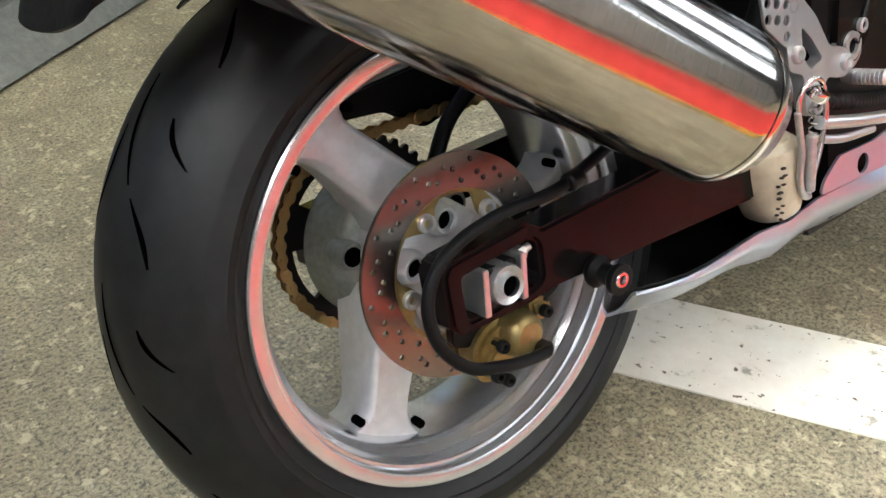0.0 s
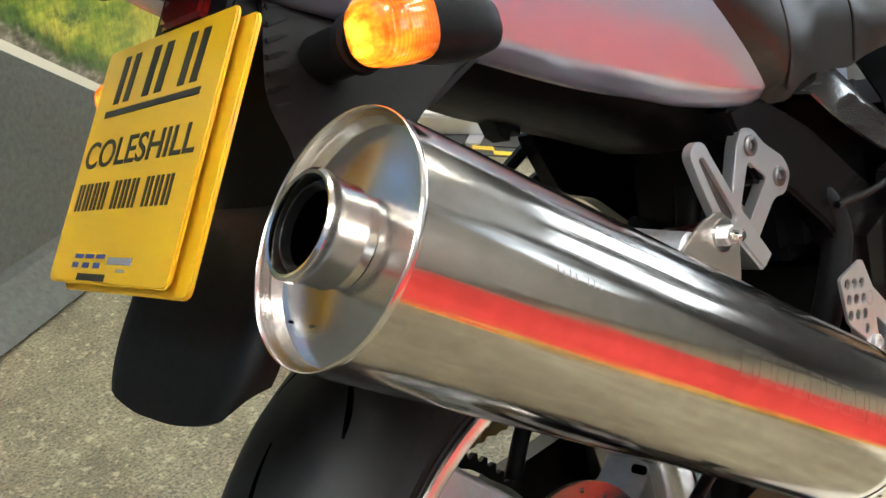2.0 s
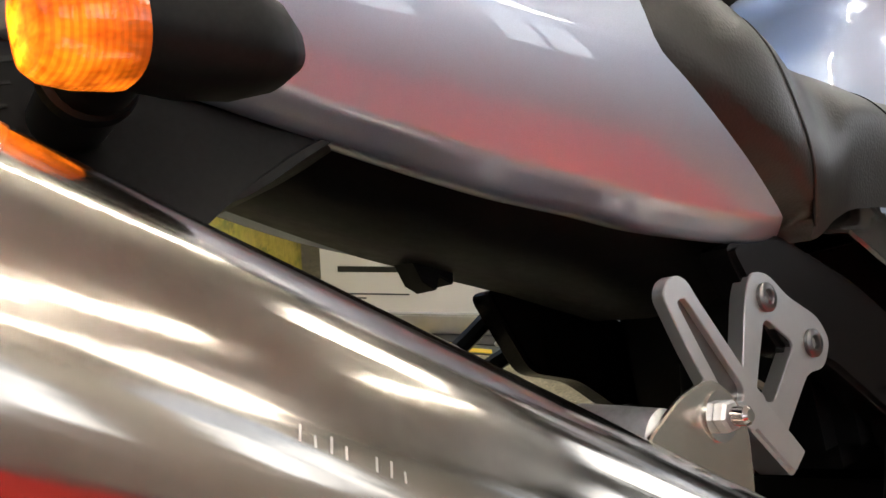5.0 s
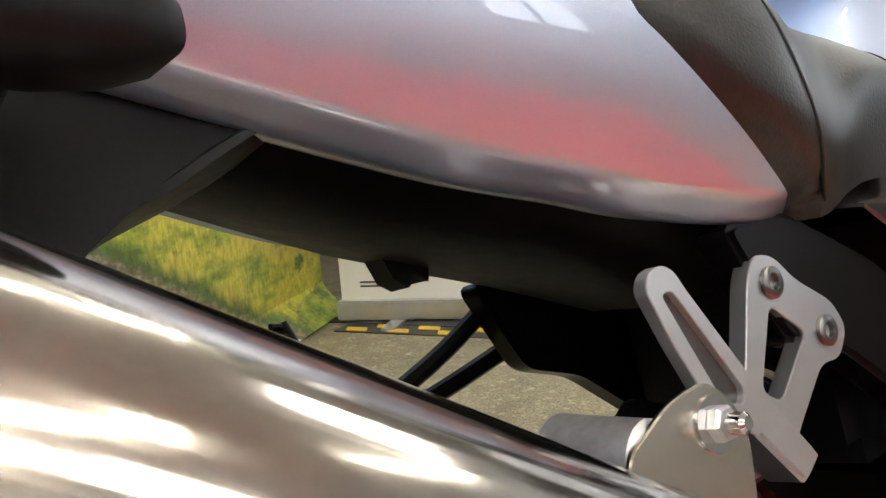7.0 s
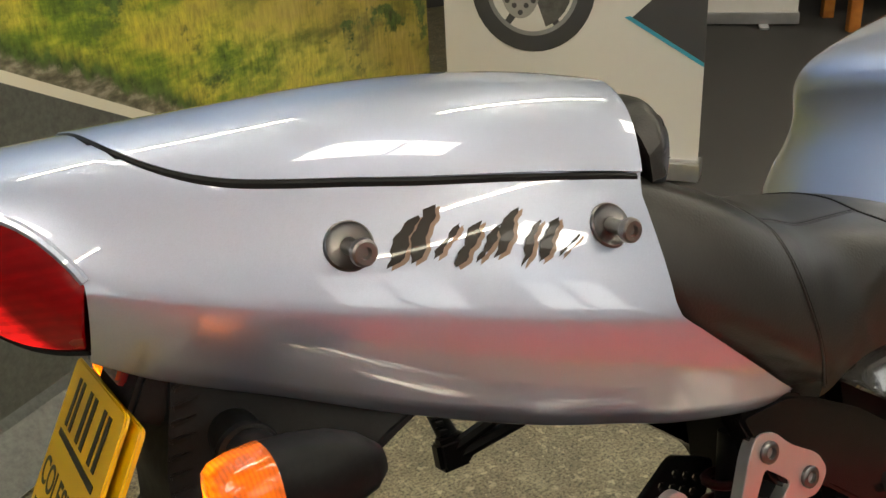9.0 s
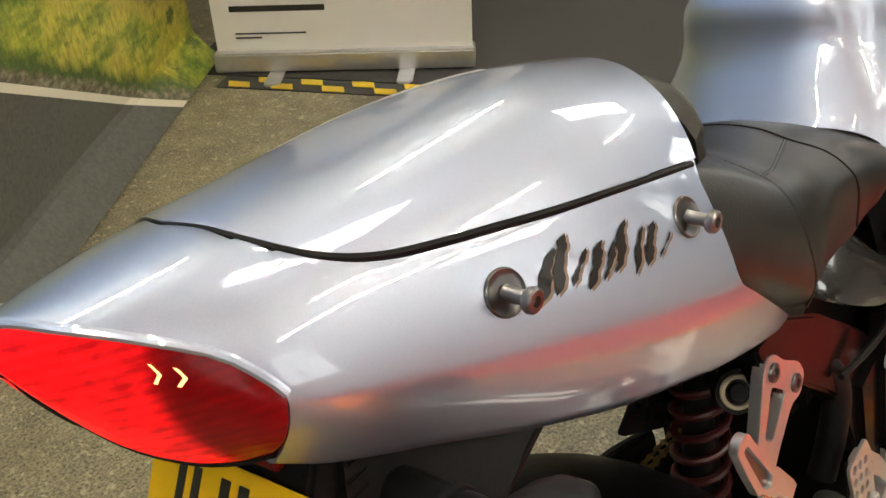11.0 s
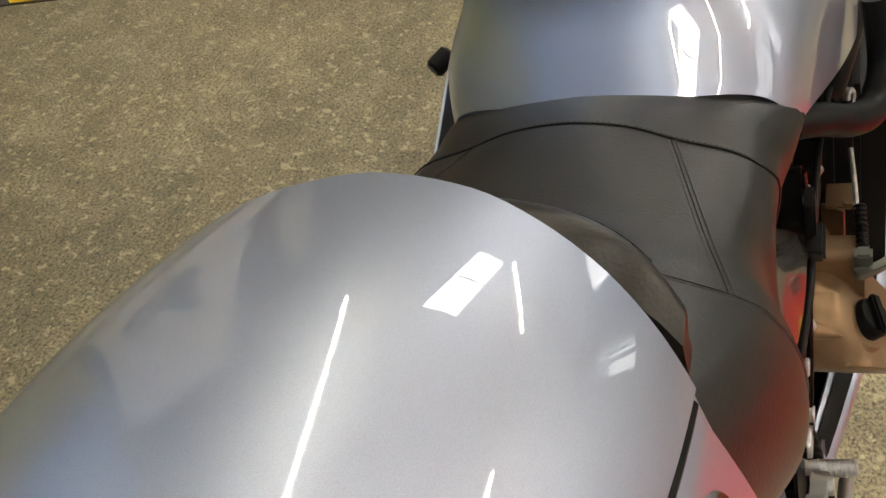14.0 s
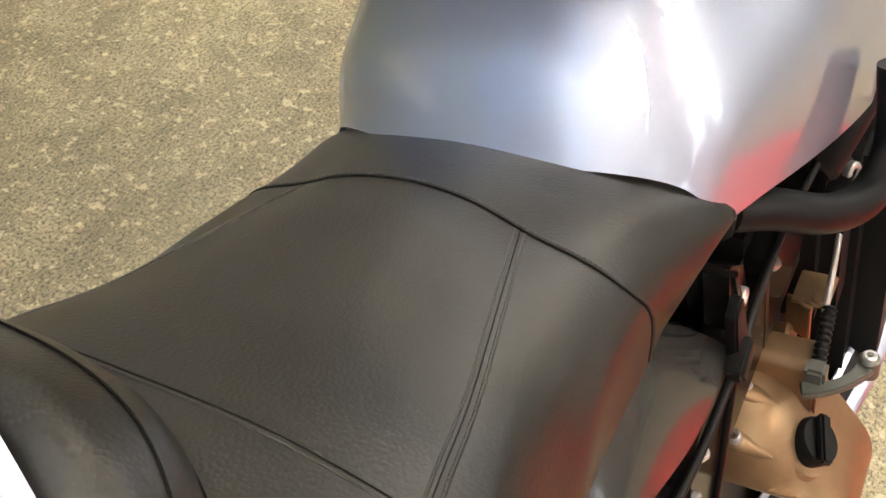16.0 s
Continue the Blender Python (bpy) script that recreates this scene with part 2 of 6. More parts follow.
c5 = mix(ASPHALT, ramp(ASPHALT, fleck, [(0.565, (0, 0, 0)), (0.62, (0.62, 0.62, 0.62))]), c4, (0.55, 0.47, 0.31))
c6 = mix(ASPHALT, ramp(ASPHALT, dots, [(0.65, (0, 0, 0)), (0.69, (0.75, 0.75, 0.75))]), c5, (0.56, 0.485, 0.31))
base(ASPHALT, mix(ASPHALT, ramp(ASPHALT, pits, [(0.35, (1, 1, 1)), (0.40, (0, 0, 0))]), c6, (0.085, 0.072, 0.055)))
bump(ASPHALT, fine, 0.25, 0.0015)

# printed country road on the back wall: x along the wall, z up, line falls to the right
MURAL = material("printed_country_road", (0.2, 0.2, 0.1), 0.35)
tc = node(MURAL, "ShaderNodeTexCoord")
sep = node(MURAL, "ShaderNodeSeparateXYZ")
link(MURAL, tc.outputs["Object"], sep.inputs[0])
ux, uz = sep.outputs[0], sep.outputs[2]
h = math_node(MURAL, "SUBTRACT", uz, math_node(MURAL, "MULTIPLY_ADD", ux, -0.49, 0.76))  # height over the white line
vv = coords(MURAL, (1, 1, 1))
road = ramp(MURAL, noise_tex(MURAL, vv, 60, 6, 0.7), [(0.3, (0.055, 0.058, 0.050)), (0.7, (0.115, 0.117, 0.102))])
verge = ramp(MURAL, noise_tex(MURAL, coords(MURAL, (6, 6, 14)), 4, 5), [(0.35, (0.07, 0.062, 0.035)), (0.5, (0.15, 0.13, 0.085)), (0.65, (0.30, 0.27, 0.20))])
blades = noise_tex(MURAL, coords(MURAL, (60, 60, 22)), 1.0, 6, 0.75)
patch = noise_tex(MURAL, coords(MURAL, (2.6, 2.6, 7)), 1.0, 6, 0.65)
grass = mix(MURAL, 0.75, ramp(MURAL, patch, [(0.34, (0.030, 0.075, 0.009)), (0.43, (0.17, 0.235, 0.024)), (0.54, (0.47, 0.42, 0.06)), (0.70, (0.40, 0.31, 0.07))]),
            ramp(MURAL, blades, [(0.3, (0.25, 0.3, 0.2)), (0.5, (0.9, 0.9, 0.8)), (0.7, (1.5, 1.4, 1.0))]), "MULTIPLY")
ochre = mix(MURAL, 0.8, ramp(MURAL, patch, [(0.38, (0.17, 0.15, 0.028)), (0.50, (0.36, 0.29, 0.055)), (0.64, (0.44, 0.33, 0.10))]), ramp(MURAL, noise_tex(MURAL, coords(MURAL, (58, 58, 9)), 1.0, 6, 0.75), [(0.3, (0.40, 0.38, 0.28)), (0.5, (0.88, 0.88, 0.8)), (0.7, (1.25, 1.2, 1.0))]), "MULTIPLY")
shrub = ramp(MURAL, noise_tex(MURAL, vv, 26, 6, 0.7), [(0.35, (0.02, 0.04, 0.008)), (0.65, (0.10, 0.16, 0.03))])
wob = math_node(MURAL, "MULTIPLY_ADD", noise_tex(MURAL, coords(MURAL, (1, 1, 0.45)), 9, 8, 0.72), 0.16, -0.08)
hw = math_node(MURAL, "ADD", h, wob)
m1 = math_node(MURAL, "GREATER_THAN", h, -0.012)
m2 = math_node(MURAL, "GREATER_THAN", h, 0.016)


def soft_step(sock, lo, hi):
    r = node(MURAL, "ShaderNodeMapRange")
    r.inputs[1].default_value, r.inputs[2].default_value = lo, hi
    link(MURAL, sock, r.inputs[0])
    return r.outputs[0]


m3 = soft_step(hw, 0.045, 0.065)
m4 = math_node(MURAL, "MULTIPLY", soft_step(hw, 0.075, 0.12), soft_step(noise_tex(MURAL, coords(MURAL, (1, 1, 1.6)), 3.2, 6, 0.7), 0.36, 0.43))
m5 = soft_step(hw, 0.30, 0.52)
col = mix(MURAL, m1, road, (0.66, 0.62, 0.50))
col = mix(MURAL, m2, col, verge)
col = mix(MURAL, m3, col, shrub)
col = mix(MURAL, m4, col, mix(MURAL, m5, grass, ochre))
clump = math_node(MURAL, "MULTIPLY", soft_step(noise_tex(MURAL, coords(MURAL, (1, 1, 1.7)), 3.4, 8, 0.66), 0.565, 0.60), soft_step(hw, 0.34, 0.46))
col = mix(MURAL, clump, col, shrub)
trees = ramp(MURAL, noise_tex(MURAL, vv, 14, 7, 0.7), [(0.35, (0.015, 0.03, 0.008)), (0.65, (0.09, 0.13, 0.03))])
skyc = ramp(MURAL, noise_tex(MURAL, coords(MURAL, (1, 1, 2.5)), 1.6, 5), [(0.52, (0.14, 0.25, 0.50)), (0.74, (0.45, 0.54, 0.68))])
ht = math_node(MURAL, "MULTIPLY_ADD", noise_tex(MURAL, vv, 3, 5), -0.35, uz)
col = mix(MURAL, math_node(MURAL, "GREATER_THAN", ht, 0.94), col, trees)
col = mix(MURAL, math_node(MURAL, "GREATER_THAN", ht, 1.08), col, skyc)
base(MURAL, col)


# ---- mesh helpers ----
def mesh_of(bm, name):
    me = bpy.data.meshes.new(name)
    bmesh.ops.recalc_face_normals(bm, faces=bm.faces)
    bm.to_mesh(me)
    bm.free()
    return me


def part(name, bm, mat, parent=None, label="", smooth=True):
    me = bm if isinstance(bm, bpy.types.Mesh) else mesh_of(bm, name)
    if mat is not None and not me.materials:
        me.materials.append(mat)
    if smooth:
        me.shade_smooth()
        me.set_sharp_from_angle(angle=radians(38))
    ob = new(name, me)
    if parent is not None:
        ob.parent = parent
    if label:
        ob["label"] = label
    return ob


def grid_mesh(rows, closed_u=False, closed_v=False, cap=False):
    """A bmesh from rows of points, all rows alike long."""
    bm = bmesh.new()
    vs = [[bm.verts.new(p) for p in row] for row in rows]
    nr, nc = len(vs), len(vs[0])
    for i in range(nr if closed_u else nr - 1):
        for j in range(nc if closed_v else nc - 1):
            a, b, c, d = vs[i][j], vs[i][(j + 1) % nc], vs[(i + 1) % nr][(j + 1) % nc], vs[(i + 1) % nr][j]
            bm.faces.new((a, b, c, d))
    if cap:
        bm.faces.new(vs[0][::-1])
        bm.faces.new(vs[-1])
    return bm


def thicken(bm, t):
    """Gives an open sheet a thickness, away from its normals."""
    bmesh.ops.recalc_face_normals(bm, faces=bm.faces)
    bmesh.ops.solidify(bm, geom=bm.faces[:], thickness=t)
    return bm


def basis(axis):
    n = Vector(axis).normalized()
    u = n.cross(Vector((0, 0, 1)))
    if u.length < 1e-4:
        u = Vector((1, 0, 0))
    u.normalize()
    return n, u, n.cross(u).normalized()


def lathe(profile, centre, axis, seg=48, a0=0.0, a1=360.0):
    """Turns (distance along axis, radius) round the axis."""
    n, u, w = basis(axis)
    c = Vector(centre)
    full = a1 - a0 >= 360
    k = seg if full else seg + 1
    rows = []
    for i in range(k):
        a = radians(a0 + (a1 - a0) * i / seg)
        rows.append([c + n * d + (u * math.cos(a) + w * math.sin(a)) * r for d, r in profile])
    bm = grid_mesh(rows, closed_u=full)
    bmesh.ops.remove_doubles(bm, verts=bm.verts, dist=1e-6)
    return bm


def rod(p, q, r, seg=20, bevel=0.0, r2=None):
    p, q = Vector(p), Vector(q)
    L = (q - p).length
    r2 = r if r2 is None else r2
    b = min(bevel, L / 2.2, r / 1.2) if bevel else 0.0
    prof = [(0, 0), (0, r - b), (b, r), (L - b, r2), (L, r2 - b), (L, 0)] if b else [(0, 0), (0, r), (L, r2), (L, 0)]
    return lathe(prof, p, q - p, seg)


def smooth_path(pts, n=8):
    """Catmull-Rom through the points."""
    P = [Vector(p) for p in pts]
    P = [P[0] * 2 - P[1]] + P + [P[-1] * 2 - P[-2]]
    out = []
    for i in range(1, len(P) - 2):
        for k in range(n):
            t = k / n
            a, b, c, d = P[i - 1], P[i], P[i + 1], P[i + 2]
            out.append(0.5 * (2 * b + (c - a) * t + (2 * a - 5 * b + 4 * c - d) * t * t + (3 * b - 3 * c + d - a) * t ** 3))
    out.append(P[-2])
    return out


def tube(pts, r, seg=12, n=8, smooth=True):
    path = smooth_path(pts, n) if smooth else [Vector(p) for p in pts]
    rows, u = [], None
    for i, p in enumerate(path):
        t = (path[min(i + 1, len(path) - 1)] - path[max(i - 1, 0)]).normalized()
        if u is None:
            u = basis(t)[1]
        u = (u - t * u.dot(t)).normalized()
        w = t.cross(u)
        rr = r(i / (len(path) - 1)) if callable(r) else r
        rows.append([p + (u * math.cos(2 * math.pi * k / seg) + w * math.sin(2 * math.pi * k / seg)) * rr for k in range(seg)])
    return grid_mesh(rows, closed_v=True, cap=True)


def slab(outline, y0, y1, bevel=0.002, holes=()):
    """A plate: an outline of (x, z) points between y0 and y1, with holes."""
    bm = bmesh.new()
    loops = [outline, *holes]
    edges = []
    for lp in loops:
        vs = [bm.verts.new((x, y0, z)) for x, z in lp]
        edges += [bm.edges.new((vs[i], vs[(i + 1) % len(vs)])) for i in range(len(vs))]
    if holes:
        bmesh.ops.triangle_fill(bm, use_beauty=True, use_dissolve=False, edges=edges)
    else:
        bm.faces.new(list(bm.verts))
    ex = bmesh.ops.extrude_face_region(bm, geom=bm.faces[:])
    bmesh.ops.translate(bm, verts=[g for g in ex["geom"] if isinstance(g, bmesh.types.BMVert)], vec=(0, y1 - y0, 0))
    bmesh.ops.recalc_face_normals(bm, faces=bm.faces)
    if bevel:
        sharp = [e for e in bm.edges if len(e.link_faces) == 2 and e.calc_face_angle() > 0.9]
        bmesh.ops.bevel(bm, geom=sharp, offset=bevel, segments=2, affect="EDGES", clamp_overlap=True)
    return bm


def circle(x, z, r, n=16):
    return [(x + r * math.cos(2 * math.pi * i / n), z + r * math.sin(2 * math.pi * i / n)) for i in range(n)]


def rounded(pts, r, n=4):
    """Rounds the corners of an outline."""
    out = []
    m = len(pts)
    for i in range(m):
        p, a, b = Vector(pts[i]), Vector(pts[i - 1]), Vector(pts[(i + 1) % m])
        da, db = (a - p), (b - p)
        k = min(r, da.length * 0.45, db.length * 0.45)
        s, e = p + da.normalized() * k, p + db.normalized() * k
        for j in range(n + 1):
            t = j / n
            out.append(tuple((1 - t) ** 2 * s + 2 * t * (1 - t) * p + t * t * e))
    return out


def box(lo, hi, bevel=0.0, seg=2):
    bm = bmesh.new()
    bmesh.ops.create_cube(bm, size=1)
    lo, hi = Vector(lo), Vector(hi)
    for vtx in bm.verts:
        vtx.co = Vector([lo[i] + (vtx.co[i] + 0.5) * (hi[i] - lo[i]) for i in range(3)])
    if bevel:
        bmesh.ops.bevel(bm, geom=bm.edges[:], offset=bevel, segments=seg, affect="EDGES", clamp_overlap=True)
    return bm


def turned(bm, m):
    bm.transform(m)
    return bm


def joined(*bms):
    out = bmesh.new()
    for b in bms:
        me = bpy.data.meshes.new("tmp")
        b.to_mesh(me)
        b.free()
        out.from_mesh(me)
        bpy.data.meshes.remove(me)
    return out


def lerp_table(table, x):
    if x <= table[0][0]:
        return table[0][1]
    for (xa, a), (xb, b) in zip(table, table[1:]):
        if x <= xb:
            t = (x - xa) / (xb - xa)
            return a + (b - a) * t
    return table[-1][1]


def smooth_table(table):
    """Smooth interpolation through (x, value) pairs."""
    xs = [p[0] for p in table]
    ys = [p[1] for p in table]
    n = len(xs)
    ms = [(ys[min(i + 1, n - 1)] - ys[max(i - 1, 0)]) / (xs[min(i + 1, n - 1)] - xs[max(i - 1, 0)]) for i in range(n)]

    def f(x):
        if x <= xs[0]:
            return ys[0]
        if x >= xs[-1]:
            return ys[-1]
        i = max(k for k in range(n) if xs[k] <= x)
        d = xs[i + 1] - xs[i]
        t = (x - xs[i]) / d
        return (2 * t ** 3 - 3 * t * t + 1) * ys[i] + (t ** 3 - 2 * t * t + t) * d * ms[i] + (3 * t * t - 2 * t ** 3) * ys[i + 1] + (t ** 3 - t * t) * d * ms[i + 1]

    return f


def lettering(text, size, width):
    """Flat letters of the built-in font, centred, squeezed to a width."""
    cu = bpy.data.curves.new("text", "FONT")
    cu.body, cu.size, cu.align_x, cu.extrude = text, size, "CENTER", 0.0002
    cu.offset = 0.0003
    tmp = bpy.data.objects.new("text", cu)
    me = bpy.data.meshes.new_from_object(tmp)
    bm = bmesh.new()
    bm.from_mesh(me)
    bpy.data.objects.remove(tmp)
    bpy.data.curves.remove(cu)
    bpy.data.meshes.remove(me)
    span = max(v.co.x for v in bm.verts) - min(v.co.x for v in bm.verts)
    bm.transform(Matrix.Scale(width / span, 4, (1, 0, 0)))
    return bm


# ---- setting ----
def setting(name, bm, mat, label, smooth=False):
    ob = part(name, bm, mat, None, "", smooth)
    return tagged(ob, label, name.split("_")[0], "", "structure")


X0, X1, Y0, Y1, H = ROOM
mu = Matrix.Rotation(radians(MURAL_ANGLE), 4, "Z")
TAPE0, TAPE_DIR = Vector((1.50, 2.51, 0)), Vector((0.450, -0.893, 0))
setting("floor", box((X0, Y0, -0.1), (X1, Y1, 0.0)), ASPHALT, "grey-brown printed asphalt show floor with pale worn flecks")
# dark carpet beyond the hazard tape
n_t = Vector((0.885, 0.466, 0))
p, q = TAPE0 - TAPE_DIR * 0.2, TAPE0 + TAPE_DIR * 8.0
bm = grid_mesh([[p + n_t * 0.06, q + n_t * 0.06], [p + n_t * 9, q + n_t * 9]])
ex = bmesh.ops.extrude_face_region(bm, geom=bm.faces[:])
bmesh.ops.translate(bm, verts=[g for g in ex["geom"] if isinstance(g, bmesh.types.BMVert)], vec=(0, 0, 0.006))
setting("floor_carpet", bm, CARPET, "dark grey carpet beyond the hazard tape")
CARPET_EDGE = [(x, -1.25 + 0.48 * x) for x in (X0, -2.0, 0.0, 1.0, 1.95)]
setting("floor_red_carpet", thicken(grid_mesh([[(x, y, 0.008), (x, max(Y0 + 0.02, y - 2.35), 0.008)] for x, y in CARPET_EDGE]), -0.007), RED, "bright red carpet runner along the window bay")
setting("floor_bay", box((X0, Y0, 0.0), (X1, -3.6, 0.006)), CARPET, "dark grey carpet below the windows")
setting("trim_carpet_edge", thicken(grid_mesh([[(x, y + 0.043, 0.012), (x, y, 0.012)] for x, y in CARPET_EDGE]), -0.011), TAPE_Y, "yellow edging strip along the red carpet")
setting("ceiling", box((X0, Y0, H), (X1, Y1, H + 0.1)), CEIL, "off-white suspended showroom ceiling")
setting("wall_west", box((X0 - 0.2, Y0, 0), (X0, Y1, H)), WALL, "plain off-white showroom wall")
we = [(Y0, EAST_WINDOWS[0][0]), (EAST_WINDOWS[0][1], EAST_WINDOWS[1][0]), (EAST_WINDOWS[1][1], Y1)]
bms = [box((X1, Y0, 0), (X1 + 0.2, Y1, WIN_Z[0])), box((X1, Y0, WIN_Z[1]), (X1 + 0.2, Y1, H))]
bms += [box((X1, a, WIN_Z[0]), (X1 + 0.2, b_, WIN_Z[1])) for a, b_ in we]
setting("wall_east", joined(*bms), DARKWALL, "dark showroom wall with high windows behind the banners")
setting("wall_north", box((X0, Y1, 0), (X1, Y1 + 0.2, H)), DARKWALL, "dark showroom wall behind the printed backdrop")
# window wall with openings
wl = [(X0, WINDOWS[0][0])] + [(WINDOWS[i][1], WINDOWS[i + 1][0]) for i in range(len(WINDOWS) - 1)] + [(WINDOWS[-1][1], X1)]
bms = [box((X0, Y0 - 0.2, 0), (X1, Y0, WIN_Z[0])), box((X0, Y0 - 0.2, WIN_Z[1]), (X1, Y0, H))]
bms += [box((a, Y0 - 0.2, WIN_Z[0]), (b, Y0, WIN_Z[1])) for a, b in wl]
setting("wall_south", joined(*bms), WALL, "off-white wall with large showroom windows")
for cx, cy, length, turn in [((xa + xb) / 2, Y0 - 0.1, xb - xa, 0) for xa, xb in WINDOWS] + [(X1 + 0.1, (ya + yb) / 2, yb - ya, 90) for ya, yb in EAST_WINDOWS]:
    win = tagged(new("window"), "grey-framed high showroom window, bright with daylight", "window", "showroom windows", "structure")
    win.matrix_basis = pose(cx, cy, sum(WIN_Z) / 2, 0, 0, turn)
    w2, h2 = length / 2, (WIN_Z[1] - WIN_Z[0]) / 2
    part("window_frame", joined(box((-w2, -0.03, -h2), (w2, 0.03, -h2 + 0.06)), box((-w2, -0.03, h2 - 0.06), (w2, 0.03, h2)), box((-w2, -0.03, -h2), (-w2 + 0.06, 0.03, h2)), box((w2 - 0.06, -0.03, -h2), (w2, 0.03, h2))), FRAME, win, "", False)
    part("mullion", box((-0.03, -0.03, -h2 + 0.06), (0.03, 0.03, h2 - 0.06)), FRAME, win, "", False)
setting("backdrop_daylight", box((X0 - 3, Y0 - 2.1, -1), (X1 + 1.5, Y0 - 2, 3.0)), DAY, "pale bright daylight outside the windows")

setting("backdrop_daylight_east", box((X1 + 2, Y0 - 1.9, -1), (X1 + 2.1, Y1, H + 1)), DAY, "pale bright daylight outside the windows")

# printed backdrop on its wall, turned down onto the floor
bw = new("wall_mural")
wall_pts = [(0.04, 2.95), (0.04, 0.125), (0.03, 0.10), (-0.02, 0.045), (-0.06, 0.008)]
rows = [[(u_, d_, z_) for d_, z_ in wall_pts] for u_ in (-4.2, -2, 0, 1, 1.5, 2.01)]
bw = part("wall_mural", thicken(grid_mesh(rows), 0.004), MURAL, None, "", False)
bw.matrix_world = Matrix.Translation((0, 1.58, 0)) @ mu
tagged(bw, "printed backdrop of a country road with tall yellow grass", "wall", "", "structure")
bk = part("wall_partition", box((-4.2, 0.06, 0), (2.0, 0.16, 2.95)), DARKWALL, None, "", False)
bk.matrix_world = Matrix.Translation((0, 1.58, 0)) @ mu
tagged(bk, "dark partition behind the printed backdrop", "wall", "", "structure")

# ceiling tube lamps
lamp = tagged(new("ceiling_light"), "long white fluorescent tube lamp under the ceiling", "lamp", "ceiling tubes")
part("housing", box((-0.75, -0.06, 0.03), (0.75, 0.06, 0.08), 0.008), WHITE, lamp)
part("tube", rod((-0.72, 0, 0.0), (0.72, 0, 0.0), 0.02), TUBE, lamp, "glowing fluorescent tube")
ca, sa = math.cos(radians(30)), math.sin(radians(30))
LAMPS = [(s * ca - off * sa, s * sa + off * ca) for s, off in ((2.25, 0.08), (3.78, 0.08), (-1.9, 0.55), (0.6, 0.95), (-2.6, -1.3), (0.3, -2.3), (3.2, -2.6), (-0.9, -3.2))]
lamp.matrix_basis = pose(LAMPS[0][0], LAMPS[0][1], H - 0.1, 0, 0, 30)
for x, y in LAMPS[1:]:
    copy_thing(lamp, pose(x, y, H - 0.1, 0, 0, 30))

# rooflights: white-framed, two opal panes each
for cx, cy, w, d, turn in ((0.72, -0.28, 0.80, 0.42, -32), (4.0, 0.35, 1.6, 0.62, -10), (2.25, -3.45, 1.3, 0.7, -30), (-2.2, -1.2, 1.4, 0.7, 0)):
    rl = tagged(new("rooflight"), "white-framed rooflight with two bright opal panes", "rooflight", "rooflights", "structure")
    rl.matrix_basis = pose(cx, cy, H - 0.03, 0, 0, turn)
    part("frame", joined(box((-w / 2 - 0.04, -d / 2 - 0.04, 0), (w / 2 + 0.04, -d / 2, 0.03)), box((-w / 2 - 0.04, d / 2, 0), (w / 2 + 0.04, d / 2 + 0.04, 0.03)), box((-w / 2 - 0.04, -d / 2, 0), (-w / 2, d / 2, 0.03)), box((w / 2, -d / 2, 0), (w / 2 + 0.04, d / 2, 0.03)), box((-0.02, -d / 2, 0), (0.02, d / 2, 0.03))), WHITE, rl, "", False)
    for s in (-1, 1):
        part("pane", box((min(s * 0.02, s * w / 2), -d / 2, 0.012), (max(s * 0.02, s * w / 2), d / 2, 0.018)), OPAL, rl, "bright opal pane", False)

# hazard tape: two staggered rows of yellow and black blocks
blk = mesh_of(slab([(0, -0.024), (0.085, -0.024), (0.105, 0.024), (0.02, 0.024)], 0, 0.0014, 0), "yellow_block")
blk.transform(Matrix.Rotation(radians(90), 4, "X"))
for p0, p1 in ((TAPE0, TAPE0 + TAPE_DIR * 3.4),):
    d = (p1 - p0).normalized()
    tape = part("hazard_tape", box((0, -0.055, 0.0), ((p1 - p0).length, 0.055, 0.003)), TAPE_K, None, "", False)
    tape.matrix_world = Matrix.Translation(p0) @ Matrix.Rotation(math.atan2(d.y, d.x), 4, "Z")
    tagged(tape, "yellow and black hazard tape stuck on the floor", "tape")
    for i in range(int((p1 - p0).length / 0.2)):
        for r in (0, 1):
            o = part("yellow_block", blk, TAPE_Y, tape, "", False)
            o.location = (0.03 + 0.2 * i + 0.1 * r - (0.03 if i else 0), -0.026 + 0.052 * r, 0.0052)

# white painted stripe on the floor, under the bike
stripe = part("floor_stripe", box((-0.02, -0.097, 0), (1.30, 0.097, 0.003)), LINE, None, "", False)
stripe.matrix_world = Matrix.Translation((0.34, 0.08, 0.0)) @ Matrix.Rotation(radians(-61), 4, "Z")
tagged(stripe, "worn white painted stripe on the asphalt", "road marking", "", "structure")


